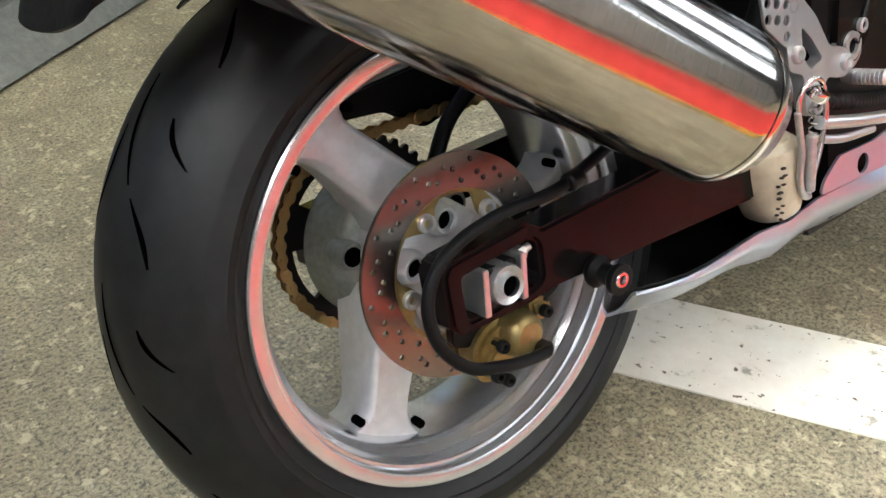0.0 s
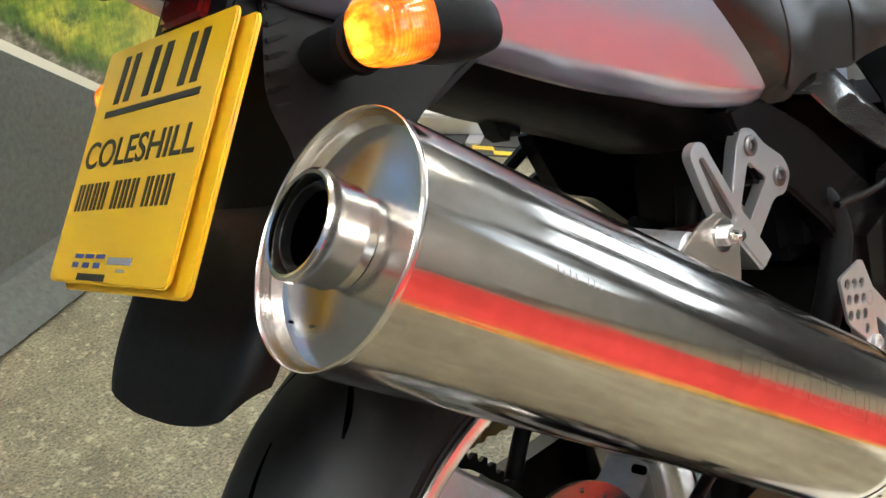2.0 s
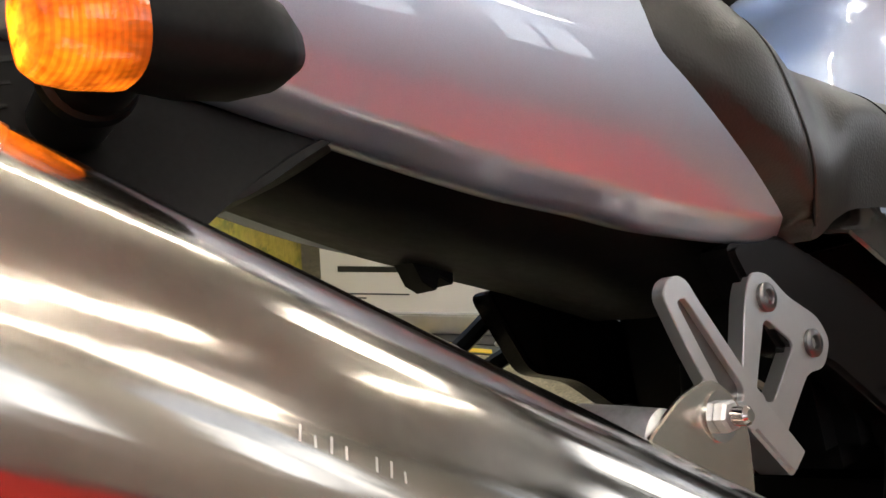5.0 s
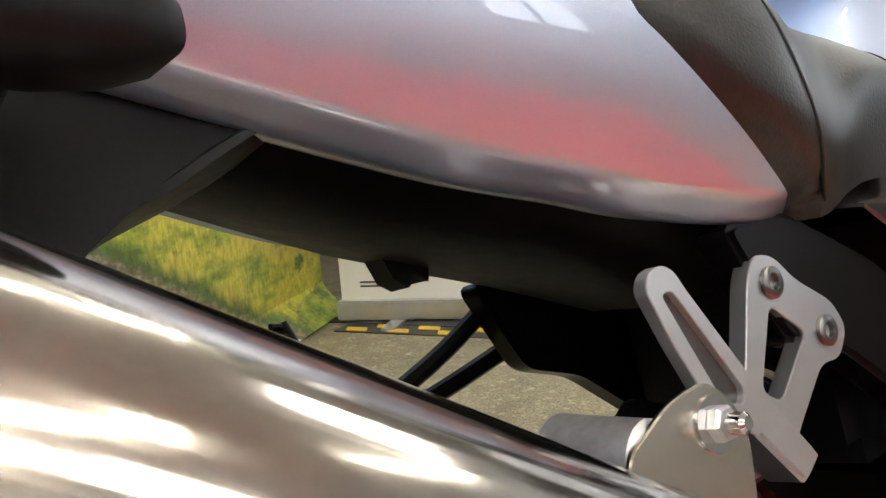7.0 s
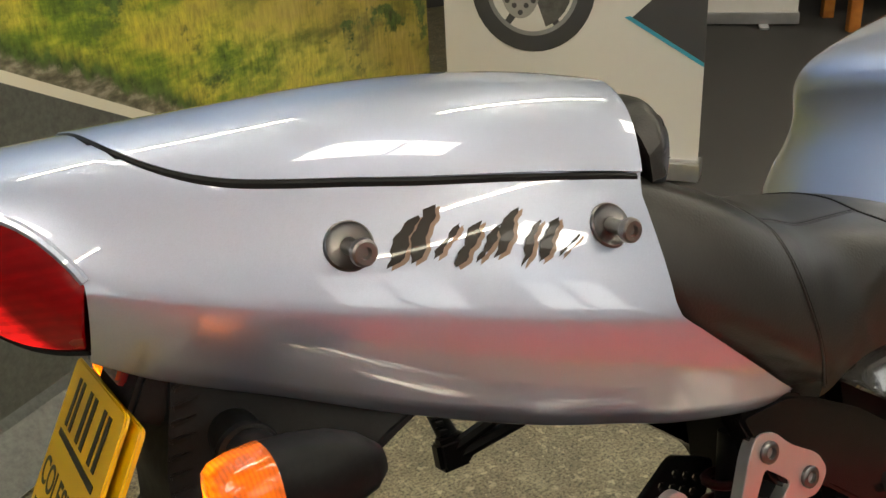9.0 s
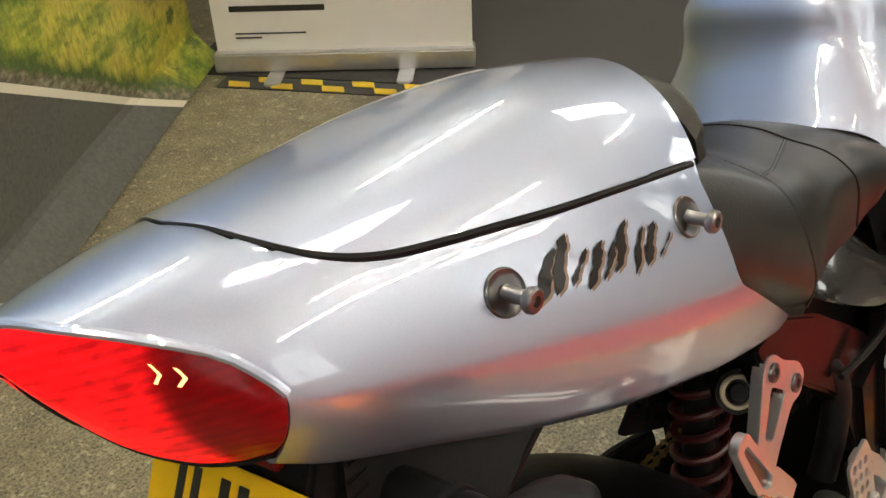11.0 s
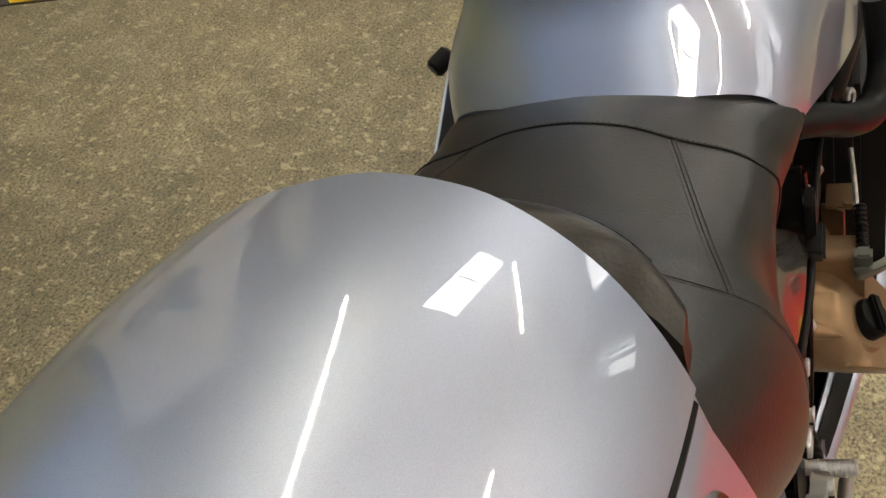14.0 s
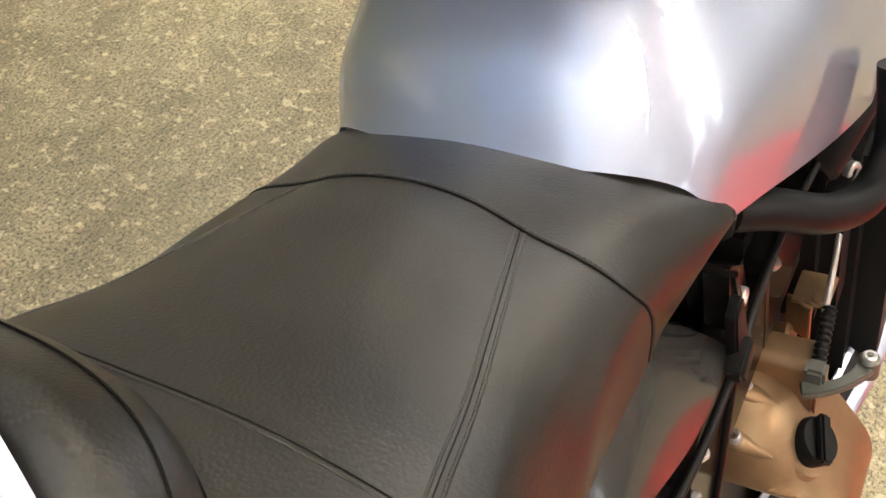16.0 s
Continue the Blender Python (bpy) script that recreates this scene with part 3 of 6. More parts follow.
# roller banners
def banner(name, p0, p1, height, m_label):
    p0, p1 = Vector(p0), Vector(p1)
    ob = tagged(new(name), m_label, "banner")
    L = (p1 - p0).length
    ob.matrix_basis = Matrix.Translation(p0) @ Matrix.Rotation(math.atan2((p1 - p0).y, (p1 - p0).x), 4, "Z")
    part("cassette", slab(rounded([(0, 0.012), (L, 0.012), (L, 0.085), (0, 0.085)], 0.01), -0.045, 0.045, 0.006), ALLOY, ob, "silver cassette")
    for x in (0.24, 0.74):
        part("foot", turned(slab(rounded([(-0.03, -0.17), (0.03, -0.17), (0.03, 0.13), (-0.03, 0.13)], 0.025), 0, 0.012, 0.003), Matrix.Translation((x * L, 0, 0.0)) @ Matrix.Rotation(radians(90), 4, "X") @ Matrix.Scale(-1, 4, (0, 0, 1)) @ Matrix.Identity(4)), ALLOY, ob, "silver swivel foot")
    part("sheet", box((0.01, -0.004, 0.085), (L - 0.01, 0.0, height)), WHITE, ob, "white printed sheet", False)
    part("top_rail", box((0, -0.012, height), (L, 0.012, height + 0.03), 0.005), ALLOY, ob)
    part("pole", rod((L / 2, 0.03, 0.08), (L / 2, 0.03, height), 0.008), ALLOY, ob)
    return ob, L


def print_bar(ob, x, z, w, hh, mat=INK, y=-0.006):
    return part("print", box((x, y, z), (x + w, -0.004, z + hh)), mat, ob, "", False)


ban, L = banner("banner", (1.56, 2.60, 0), (2.155, 1.803, 0), 2.0, "white roller banner with a motorcycle picture on it")
MIDPRINT = material("mid_grey_print", (0.11, 0.105, 0.10), 0.5)
speckle(MIDPRINT, (0.07, 0.068, 0.065), (0.15, 0.145, 0.14), 30)
PALEPRINT = material("pale_grey_print", (0.36, 0.35, 0.33), 0.5)
print_bar(ban, 0.08, 0.235, 0.36, 0.022, INK)
for i, w in enumerate((0.27, 0.10)):
    print_bar(ban, 0.09, 0.148 - 0.016 * i, w, 0.006, GREYPRINT)
part("printed_panel", slab([(0.72, 0.59), (0.985, 0.435), (0.985, 2.0), (0.60, 2.0), (0.86, 0.72)], -0.0065, -0.004, 0), GREYPRINT, ban, "dark corner field of the print", False)
part("printed_line", slab([(0.70, 0.598), (0.985, 0.43), (0.985, 0.445), (0.72, 0.602)], -0.0085, -0.0066, 0), CYAN, ban, "thin cyan line", False)
wheel_c = (0.36, 0.70)
part("printed_tyre", slab(circle(*wheel_c, 0.235, 40), -0.0065, -0.004, 0, [circle(*wheel_c, 0.165, 40)]), GREYPRINT, ban, "printed picture of a tyre", False)
for k in range(5):
    a = 2 * math.pi * k / 5 + 0.3
    c, s = math.cos(a), math.sin(a)
    pts = [(wheel_c[0] + c * r_ - s * o_, wheel_c[1] + s * r_ + c * o_) for r_, o_ in ((0.02, -0.02), (0.165, -0.012), (0.165, 0.012), (0.02, 0.02))]
    part("printed_spoke", slab(pts, -0.0065, -0.004, 0), GREYPRINT, ban, "", False)
part("printed_rim", slab(circle(*wheel_c, 0.176, 40), -0.0082, -0.0067, 0, [circle(*wheel_c, 0.160, 40)]), FRAME, ban, "", False)
part("printed_shade", slab([(wheel_c[0] + 0.150 * math.cos(radians(a)), wheel_c[1] + 0.150 * math.sin(radians(a))) for a in range(-70, 111, 12)], -0.0080, -0.0067, 0), MIDPRINT, ban, "", False)
disc_c = (wheel_c[0] - 0.045, wheel_c[1] - 0.005)
disc_ring = [(disc_c[0] + 0.075 * math.cos(radians(a)), disc_c[1] + 0.108 * math.sin(radians(a))) for a in range(0, 360, 12)]
part("printed_disc", slab(disc_ring, -0.0096, -0.0083, 0), PALEPRINT, ban, "pale printed brake disc", False)
for k in range(12):
    a = radians(30 * k)
    part("printed_hole", slab(circle(disc_c[0] + (0.058 if k % 2 else 0.046) * math.cos(a), disc_c[1] + (0.086 if k % 2 else 0.070) * math.sin(a), 0.010, 10), -0.0104, -0.0097, 0), GREYPRINT, ban, "", False)
part("printed_hub", slab(circle(*disc_c, 0.026, 16), -0.0104, -0.0097, 0), MIDPRINT, ban, "", False)
part("printed_caliper", slab(rounded([(0.235, 0.775), (0.262, 0.80), (0.285, 0.79), (0.270, 0.72), (0.245, 0.70)], 0.008, 3), -0.0112, -0.0105, 0), PALEPRINT, ban, "", False)
part("printed_fork", slab([(0.360, 0.680), (0.400, 0.672), (0.520, 1.30), (0.450, 1.30)], -0.0112, -0.0105, 0), GREYPRINT, ban, "dark printed fork leg", False)
part("printed_fork", slab([(0.470, 0.690), (0.486, 0.686), (0.560, 1.30), (0.535, 1.30)], -0.0112, -0.0105, 0), GREYPRINT, ban, "", False)
part("printed_line", slab([(0.352, 0.79), (0.360, 0.79), (0.440, 1.20), (0.428, 1.20)], -0.0118, -0.0113, 0), CYAN, ban, "thin cyan line", False)
ban2, _ = banner("banner", (4.21, 4.11, 0.006), (4.78, 3.51, 0.006), 2.0, "white roller banner far behind on the dark carpet")
print_bar(ban2, 0.03, 0.285, 0.14, 0.045, INK)
part("lettering", turned(lettering(".co.uk", 0.075, 0.19), Matrix.Translation((0.28, -0.0062, 0.285)) @ Matrix.Rotation(radians(90), 4, "X")), INK, ban2, "black printed web address ending", False)


# low orange-stained table far off behind the banners
ORANGE = material("orange_wood", (0.42, 0.15, 0.02), 0.4)
speckle(ORANGE, (0.34, 0.11, 0.015), (0.50, 0.19, 0.03), 18, (0.3, 0.5))
rack = tagged(new("table"), "orange-stained wooden table far off on the carpet", "table")
rack.matrix_basis = pose(5.30, 3.12, 0.006, 0, 0, -35)
part("tabletop", box((-0.45, -0.30, 0.70), (0.45, 0.30, 0.74), 0.006), ORANGE, rack)
for x in (-0.40, 0.40):
    for y in (-0.25, 0.25):
        part("leg", box((x - 0.035, y - 0.035, 0), (x + 0.035, y + 0.035, 0.70), 0.004), ORANGE, rack)
for y in (-0.25, 0.25):
    part("apron", box((-0.365, y - 0.012, 0.60), (0.365, y + 0.012, 0.70)), ORANGE, rack, "", False)
    part("stretcher", box((-0.365, y - 0.012, 0.22), (0.365, y + 0.012, 0.28)), ORANGE, rack, "", False)

# ---- the motorcycle: x forward, y to its left, z up, from the rear wheel's centre ----
bike = tagged(new("motorcycle"), "silver sports motorcycle with black seat leaning on its side stand", "motorcycle")
bike.matrix_basis = Matrix.Translation((0, 0, 0.309)) @ Matrix.Rotation(radians(-LEAN), 4, "X")
AX = (0, 1, 0)


def hexbolt(p, axis, r=0.008, h=0.006, mat=ALLOY, parent=None, name="bolt"):
    """A cap screw with a hollow head."""
    seg = 20
    prof = [(0, 0), (0, r), (h * 0.8, r), (h, r * 0.85), (h, r * 0.55), (h * 0.9, r * 0.5), (-h * 1.5, r * 0.45), (-h * 1.5, 0)]
    return part(name, lathe(prof, p, axis, seg), mat, parent or bike)


# rear wheel
RIM_W = 0.084
rim_prof = [(-RIM_W + 0.006, 0.2315), (-RIM_W, 0.2305), (-RIM_W - 0.0018, 0.2285), (-RIM_W - 0.0016, 0.2185), (-RIM_W - 0.0004, 0.2160), (-RIM_W + 0.002, 0.2150), (-RIM_W + 0.010, 0.2138), (-RIM_W + 0.0105, 0.2105), (-RIM_W + 0.012, 0.2095), (-0.060, 0.2078), (-0.057, 0.2060), (-0.052, 0.2005), (-0.046, 0.1975), (-0.040, 0.196),
            (0.040, 0.196), (0.048, 0.203), (RIM_W - 0.018, 0.2125), (RIM_W, 0.222), (RIM_W, 0.2305), (RIM_W - 0.008, 0.2305), (0.06, 0.215), (-0.06, 0.215), (-RIM_W + 0.010, 0.2300), (-RIM_W + 0.006, 0.2315)]
RIMPAINT = material("polished_rim", (0.70, 0.71, 0.73), 0.24, 0.88, 0.15, 0.08)
SPOKEPAINT = material("silver_wheel_paint", (0.60, 0.60, 0.61), 0.38, 0.45, 0.4, 0.1)
speckle(SPOKEPAINT, (0.56, 0.56, 0.57), (0.66, 0.66, 0.67), 70, (0.32, 0.45))
wheel = part("rear_wheel", lathe(rim_prof, (0, 0, 0), AX, 96), RIMPAINT, bike, "polished silver alloy rim")
TYRE_R = 0.325
tyre_prof = []
for i in range(41):
    a = math.pi * i / 40
    y = -math.cos(a) * 0.0965
    k = abs(math.cos(a))
    tyre_prof.append((y, TYRE_R - 0.060 * k ** 2.4 - (0.012 if k > 0.985 else 0)))
tyre_prof = [(-0.078, 0.2285), (-0.086, 0.236), (-0.094, 0.248)] + tyre_prof[1:-1] + [(0.094, 0.248), (0.086, 0.236), (0.078, 0.2285)]
tyre = part("tyre", lathe(tyre_prof, (0, 0, 0), AX, 128), RUBBER, wheel, "black sports tyre with sparse curved grooves")


for r_, y_ in ((0.2445, -0.0925),):
    part("sidewall_ring", lathe([(y_ + 0.003, r_ - 0.0012), (y_ - 0.0006, r_ - 0.0008), (y_ - 0.0006, r_ + 0.0008), (y_ + 0.003, r_ + 0.0012)], (0, 0, 0), AX, 96), RUBBER, wheel)


def tyre_point(y, ang, lift=0.0):
    k = min(1.0, abs(y) / 0.0965)
    r = TYRE_R - 0.060 * k ** 2.4 + lift
    return Vector((r * math.cos(ang), y, r * math.sin(ang)))


# near-black strip laid on the tread; its colour stands for a groove's shade
def groove_strip(y0, a0, y1, a1, bow, width):
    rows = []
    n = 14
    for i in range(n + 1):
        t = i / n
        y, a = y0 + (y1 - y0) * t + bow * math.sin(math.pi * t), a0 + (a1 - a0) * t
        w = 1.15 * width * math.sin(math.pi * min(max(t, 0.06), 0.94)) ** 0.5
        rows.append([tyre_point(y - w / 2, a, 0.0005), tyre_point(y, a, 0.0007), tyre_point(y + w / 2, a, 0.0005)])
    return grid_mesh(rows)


# grooves are not cut in: raised strips carry their shade as colour
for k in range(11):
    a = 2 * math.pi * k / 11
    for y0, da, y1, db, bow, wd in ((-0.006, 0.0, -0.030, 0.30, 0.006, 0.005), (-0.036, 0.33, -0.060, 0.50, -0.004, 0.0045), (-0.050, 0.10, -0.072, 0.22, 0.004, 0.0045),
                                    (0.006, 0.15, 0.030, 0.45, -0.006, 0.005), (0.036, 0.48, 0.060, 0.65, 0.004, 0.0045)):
        part("groove_strip", groove_strip(y0, a + da, y1, a + db, bow, wd), RECESS_BLACK, wheel)

# three hollow spokes and the hub
SPOKES = (121, 241, 1)


def spoke(deg):
    rows = []
    for r, hw, sw, yo, yi in ((0.045, 0.042, -0.012, -0.046, 0.05), (0.075, 0.035, -0.017, -0.042, 0.045), (0.10, 0.0315, -0.016, -0.038, 0.038), (0.13, 0.029, -0.012, -0.035, 0.033), (0.155, 0.0275, -0.007, -0.033, 0.029), (0.172, 0.029, -0.003, -0.032, 0.026), (0.183, 0.035, -0.001, -0.0315, 0.025), (0.191, 0.046, 0.0, -0.031, 0.024), (0.198, 0.060, 0.0, -0.029, 0.022), (0.202, 0.072, 0.0, -0.027, 0.022)):
        sec = [(-hw, yo + 0.018), (-hw + 0.001, yo + 0.008), (-hw + 0.007, yo + 0.0008), (-hw + 0.009, yo), (0, yo - 0.0006), (hw - 0.009, yo), (hw - 0.007, yo + 0.0008), (hw - 0.001, yo + 0.008), (hw, yo + 0.018), (hw * 0.9, yi), (-hw * 0.9, yi)]
        rows.append([(r, y, s + sw) for s, y in sec])
    bm = grid_mesh(rows, closed_v=True, cap=True)
    return turned(bm, Matrix.Rotation(radians(-deg), 4, "Y"))


for d in SPOKES:
    part("spoke", spoke(d), SPOKEPAINT, wheel)
    for off in (-0.039, 0.039):
        c, s = math.cos(radians(d)), math.sin(radians(d))
        x, z = 0.181 * c - off * s, 0.181 * s + off * c
        # solid black plug; its colour stands for the shade in a hole
        part("spoke_hole_shade", rod((x, -0.0335, z), (x, -0.02, z), 0.0050), RECESS_BLACK, wheel)
hub_prof = [(-0.062, 0.0), (-0.062, 0.05), (-0.058, 0.058), (-0.03, 0.062), (0.012, 0.064), (0.020, 0.060), (0.020, 0)]
part("hub", lathe(hub_prof, (0, 0, 0), AX, 48), SPOKEPAINT, wheel, "silver cast hub")
drum = part("hub_drum", lathe([(0.010, 0.058), (0.014, 0.070), (0.024, 0.080), (0.050, 0.088), (0.075, 0.090), (0.078, 0.082), (0.078, 0.05)], (0, 0, 0), AX, 56), DRUM, wheel, "grey-green cast drum of the hub")
for k in range(5):
    a = radians(72 * k + 22)
    c, s_ = 0.072 * math.cos(a), 0.072 * math.sin(a)
    part("drum_boss", lathe([(0.004, 0.0105), (0.003, 0.0135), (0.006, 0.0155), (0.03, 0.018)], (c, 0, s_), AX, 20), DRUM, drum)
    # black plug in the boss, coloured as the shade of an opening
    part("drum_hole_shade", rod((c, 0.0035, s_), (c, 0.02, s_), 0.0106, 16), RECESS_BLACK, drum)
for k in range(5):
    a = radians(72 * k + 20)
    # not cut out: a black plug gives the hole's shade by colour
    part("hub_hole_shade", rod((0.048 * math.cos(a), -0.066, 0.048 * math.sin(a)), (0.048 * math.cos(a), -0.058, 0.048 * math.sin(a)), 0.010), RECESS_BLACK, wheel)
    part("hub_boss", lathe([(-0.074, 0.010), (-0.075, 0.013), (-0.07, 0.016), (-0.058, 0.019)], (0.048 * math.cos(a), 0, 0.048 * math.sin(a)), AX, 20), SPOKEPAINT, wheel)

# brake disc with drilled holes
holes = []
for k in range(30):
    a = 2 * math.pi * k / 30
    r = (0.107, 0.099, 0.091)[k % 3]
    holes.append(circle(r * math.cos(a), r * math.sin(a), 0.0031, 8))
    a2 = a + 0.1
    r2 = (0.0865, 0.103, 0.095)[k % 3]
    holes.append(circle(r2 * math.cos(a2), r2 * math.sin(a2), 0.0031, 8))
disc = part("brake_disc", slab(circle(0, 0, 0.115, 72), -0.0815, -0.0765, 0, [circle(0, 0, 0.079, 48)] + holes), DISC, wheel, "drilled steel brake disc", False)
car = []
for i in range(60):
    a = 2 * math.pi * i / 60
    car.append(((0.0785 + 0.004 * math.cos(5 * a)) * math.cos(a), (0.0785 + 0.004 * math.cos(5 * a)) * math.sin(a)))
inner = []
for i in range(60):
    a = 2 * math.pi * i / 60
    r = 0.074 - 0.020 * max(0, math.cos(5 * (a - radians(46)))) ** 0.8
    inner.append((r * math.cos(a), r * math.sin(a)))
part("disc_carrier", slab(car, -0.079, -0.073, 0.001, [inner]), GOLD, wheel, "gold disc carrier")
for k in range(5):
    a = radians(72 * k + 118 - 72)
    hexbolt((0.064 * math.cos(a), -0.078, 0.064 * math.sin(a)), (0, -1, 0), 0.0095, 0.007, CAST, wheel, "disc_bolt")

# sprocket carrier, sprocket and chain on the far side
part("sprocket_carrier", lathe([(0.06, 0.0), (0.06, 0.085), (0.085, 0.082), (0.088, 0.07), (0.088, 0)], (0, 0, 0), AX, 40), CAST, wheel, "grey sprocket carrier")
teeth = []
NT = 42
for i in range(NT * 4):
    a = 2 * math.pi * i / (NT * 4)
    r = 0.112 if i % 4 in (1, 2) else 0.105
    teeth.append((r * math.cos(a), r * math.sin(a)))
win = []
for k in range(5):
    a0 = 2 * math.pi * k / 5 + 0.5
    win.append([((0.094 if j < 6 else 0.066) * math.cos(a0 + (j if j < 6 else 11 - j) * 0.14), (0.094 if j < 6 else 0.066) * math.sin(a0 + (j if j < 6 else 11 - j) * 0.14)) for j in range(12)])
part("sprocket", slab(teeth, 0.094, 0.100, 0, win), SATIN, wheel, "black rear sprocket with cut-outs", False)
R_S, R_F, XF = 0.1085, 0.045, 0.60
PIT = 0.0159
path = []
ZF = 0.05
for i in range(200):
    a = math.pi / 2 + math.pi * i / 199
    path.append(Vector((R_S * math.cos(a), 0.097, R_S * math.sin(a))))
for i in range(200):
    t = i / 199
    path.append(Vector((t * XF, 0.097, -R_S + t * (R_S - R_F + ZF) - 0.012 * math.sin(math.pi * t))))
for i in range(60):
    a = -math.pi / 2 + math.pi * i / 59
    path.append(Vector((XF + R_F * math.cos(a), 0.097, ZF + R_F * math.sin(a))))
for i in range(200):
    t = 1 - i / 199
    path.append(Vector((t * XF, 0.097, R_S + t * (R_F + ZF - R_S))))
chain = part("chain_roller_run", tube(path[::6], 0.0028, 6, 1, False), RECESS_BLACK, bike, "dark rollers of the drive chain")
chain.name = "drive_chain"
plate_out = []
for i in range(28):
    a = 2 * math.pi * i / 28
    x = 0.0146 * math.cos(a)
    lobe = math.sqrt(max(0.0, 0.0067 ** 2 - max(0.0, abs(x) - 0.0079) ** 2)) if abs(x) > 0.0079 else 0.0067 - 0.0027 * (1 - abs(x) / 0.0079) ** 1.5
    plate_out.append((x, math.copysign(max(lobe, 0.0004), math.sin(a)) if abs(math.sin(a)) > 1e-6 else 0.0))
lm = mesh_of(joined(slab(plate_out, -0.0075, -0.0060, 0.0004), slab(plate_out, 0.0060, 0.0075, 0.0004), rod((-0.0079, -0.0085, 0), (-0.0079, 0.0085, 0), 0.0030, 10), rod((0.0079, -0.0085, 0), (0.0079, 0.0085, 0), 0.0030, 10)), "link")
acc, last, odd = 0.0, path[0], False
for pnt in path[1:]:
    acc += (pnt - last).length
    if acc >= PIT:
        d = (pnt - last).normalized()
        o = part("link", lm, CHAIN, chain)
        odd = not odd
        o.matrix_basis = Matrix.Translation(pnt) @ Matrix.Rotation(-math.atan2(d.z, d.x), 4, "Y") @ Matrix.Scale(1.0 if odd else 0.72, 4, (0, 1, 0)) @ Matrix.Scale(1.0 if odd else 0.9, 4, (0, 0, 1))
        acc = 0.0
    last = pnt

# swingarm, both beams with axle slots
for side, y0, y1 in ((-1, -0.148, -0.104), (1, 0.112, 0.150)):
    outl = [(-0.066, 0.028), (-0.058, 0.040), (0.036, 0.046), (0.056, 0.034), (0.46, 0.045), (0.50, 0.03), (0.50, -0.05), (0.44, -0.055), (0.061, -0.032), (0.03, -0.036), (-0.055, -0.034), (-0.066, -0.022)]
    hole = rounded([(-0.046, 0.022), (0.040, 0.028), (0.048, 0.020), (0.048, -0.016), (0.036, -0.022), (-0.046, -0.022)], 0.006, 3)
    part("swingarm", slab(outl, y0, y1, 0.004, [hole]), GLOSS, bike, "dark gloss painted swingarm beam")
part("swingarm_bridge", box((0.34, -0.11, -0.03), (0.42, 0.12, 0.04), 0.01), SATIN, bike)
arm_y = -0.150
for x in (-0.027, 0.019):
    part("adjuster_plate", turned(box((-0.0035, arm_y - 0.006, -0.023), (0.0035, arm_y + 0.04, 0.023), 0.001), Matrix.Translation((x, 0, 0.0)) @ Matrix.Rotation(radians(6), 4, "Y")), ALLOY, bike)
part("axle_block", slab(rounded([(-0.024, -0.020), (0.016, -0.020), (0.016, 0.020), (-0.024, 0.020)], 0.004), arm_y - 0.001, arm_y + 0.03, 0.002), SATIN, bike)
part("axle", lathe([(0, 0.0), (-0.004, 0.0), (-0.004, 0.010), (0.004, 0.0125), (0.0, 0.019), (0.012, 0.021), (0.03, 0.021), (0.03, 0)][2:], (-0.003, arm_y - 0.008, 0.0), AX, 32), CAST, bike, "hollow grey wheel axle")
# black rod fills the axle, painting the shade of its bore
part("axle_bore_shade", rod((-0.003, arm_y - 0.006, 0), (-0.003, arm_y + 0.02, 0), 0.0105), RECESS_BLACK, bike)
part("adjuster_bolt", rod((0.022, arm_y + 0.015, 0.012), (0.046, arm_y + 0.015, 0.016), 0.004), CAST, bike)
part("adjuster_nut", turned(lathe([(0, 0), (0, 0.008), (0.007, 0.008), (0.007, 0)], (0.030, arm_y + 0.015, 0.013), (1, 0, 0.15), 6), Matrix()), CAST, bike, "", False)
bob = part("stand_bobbin", lathe([(0, 0), (0, 0.011), (0.008, 0.017), (0.012, 0.017), (0.018, 0.011), (0.03, 0.011), (0.036, 0.016), (0.042, 0.016), (0.042, 0.006), (0.038, 0.006), (0.038, 0)], (0.112, -0.146, -0.032), (0, -1, -0.06), 32), BLACK, bike, "black paddock-stand bobbin")
hexbolt((0.112, -0.181, -0.034), (0, -1, 0), 0.009, 0.009, CHROME, bob, "bolt")

# rear caliper, its bracket and hose
part("caliper_bracket", slab(rounded([(-0.03, -0.02), (0.02, -0.03), (0.075, -0.05), (0.075, -0.075), (0.0, -0.085), (-0.04, -0.07)], 0.012), -0.100, -0.088, 0.002), SATIN, bike)
cal = part("brake_caliper", slab(rounded([(-0.022, -0.078), (-0.004, -0.062), (0.026, -0.056), (0.058, -0.058), (0.070, -0.070), (0.062, -0.093), (0.034, -0.108), (0.0, -0.124), (-0.020, -0.116)], 0.012, 5), -0.112, -0.066, 0.006), GOLD, bike, "gold anodised rear brake caliper")
part("piston_cover", lathe([(0, 0), (0, 0.015), (0.003, 0.018), (0.005, 0.021), (0.012, 0.024), (0.026, 0.026), (0.026, 0)], (0.034, -0.132, -0.080), AX, 36), GOLD, cal)
part("caliper_rib", slab(rounded([(-0.016, -0.086), (0.006, -0.070), (0.014, -0.080), (0.002, -0.112), (-0.012, -0.112)], 0.006, 4), -0.124, -0.108, 0.004), GOLD, cal)
part("caliper_ear", slab(rounded([(0.048, -0.050), (0.070, -0.052), (0.078, -0.066), (0.066, -0.078), (0.050, -0.070)], 0.006, 4), -0.122, -0.100, 0.004), GOLD, cal)
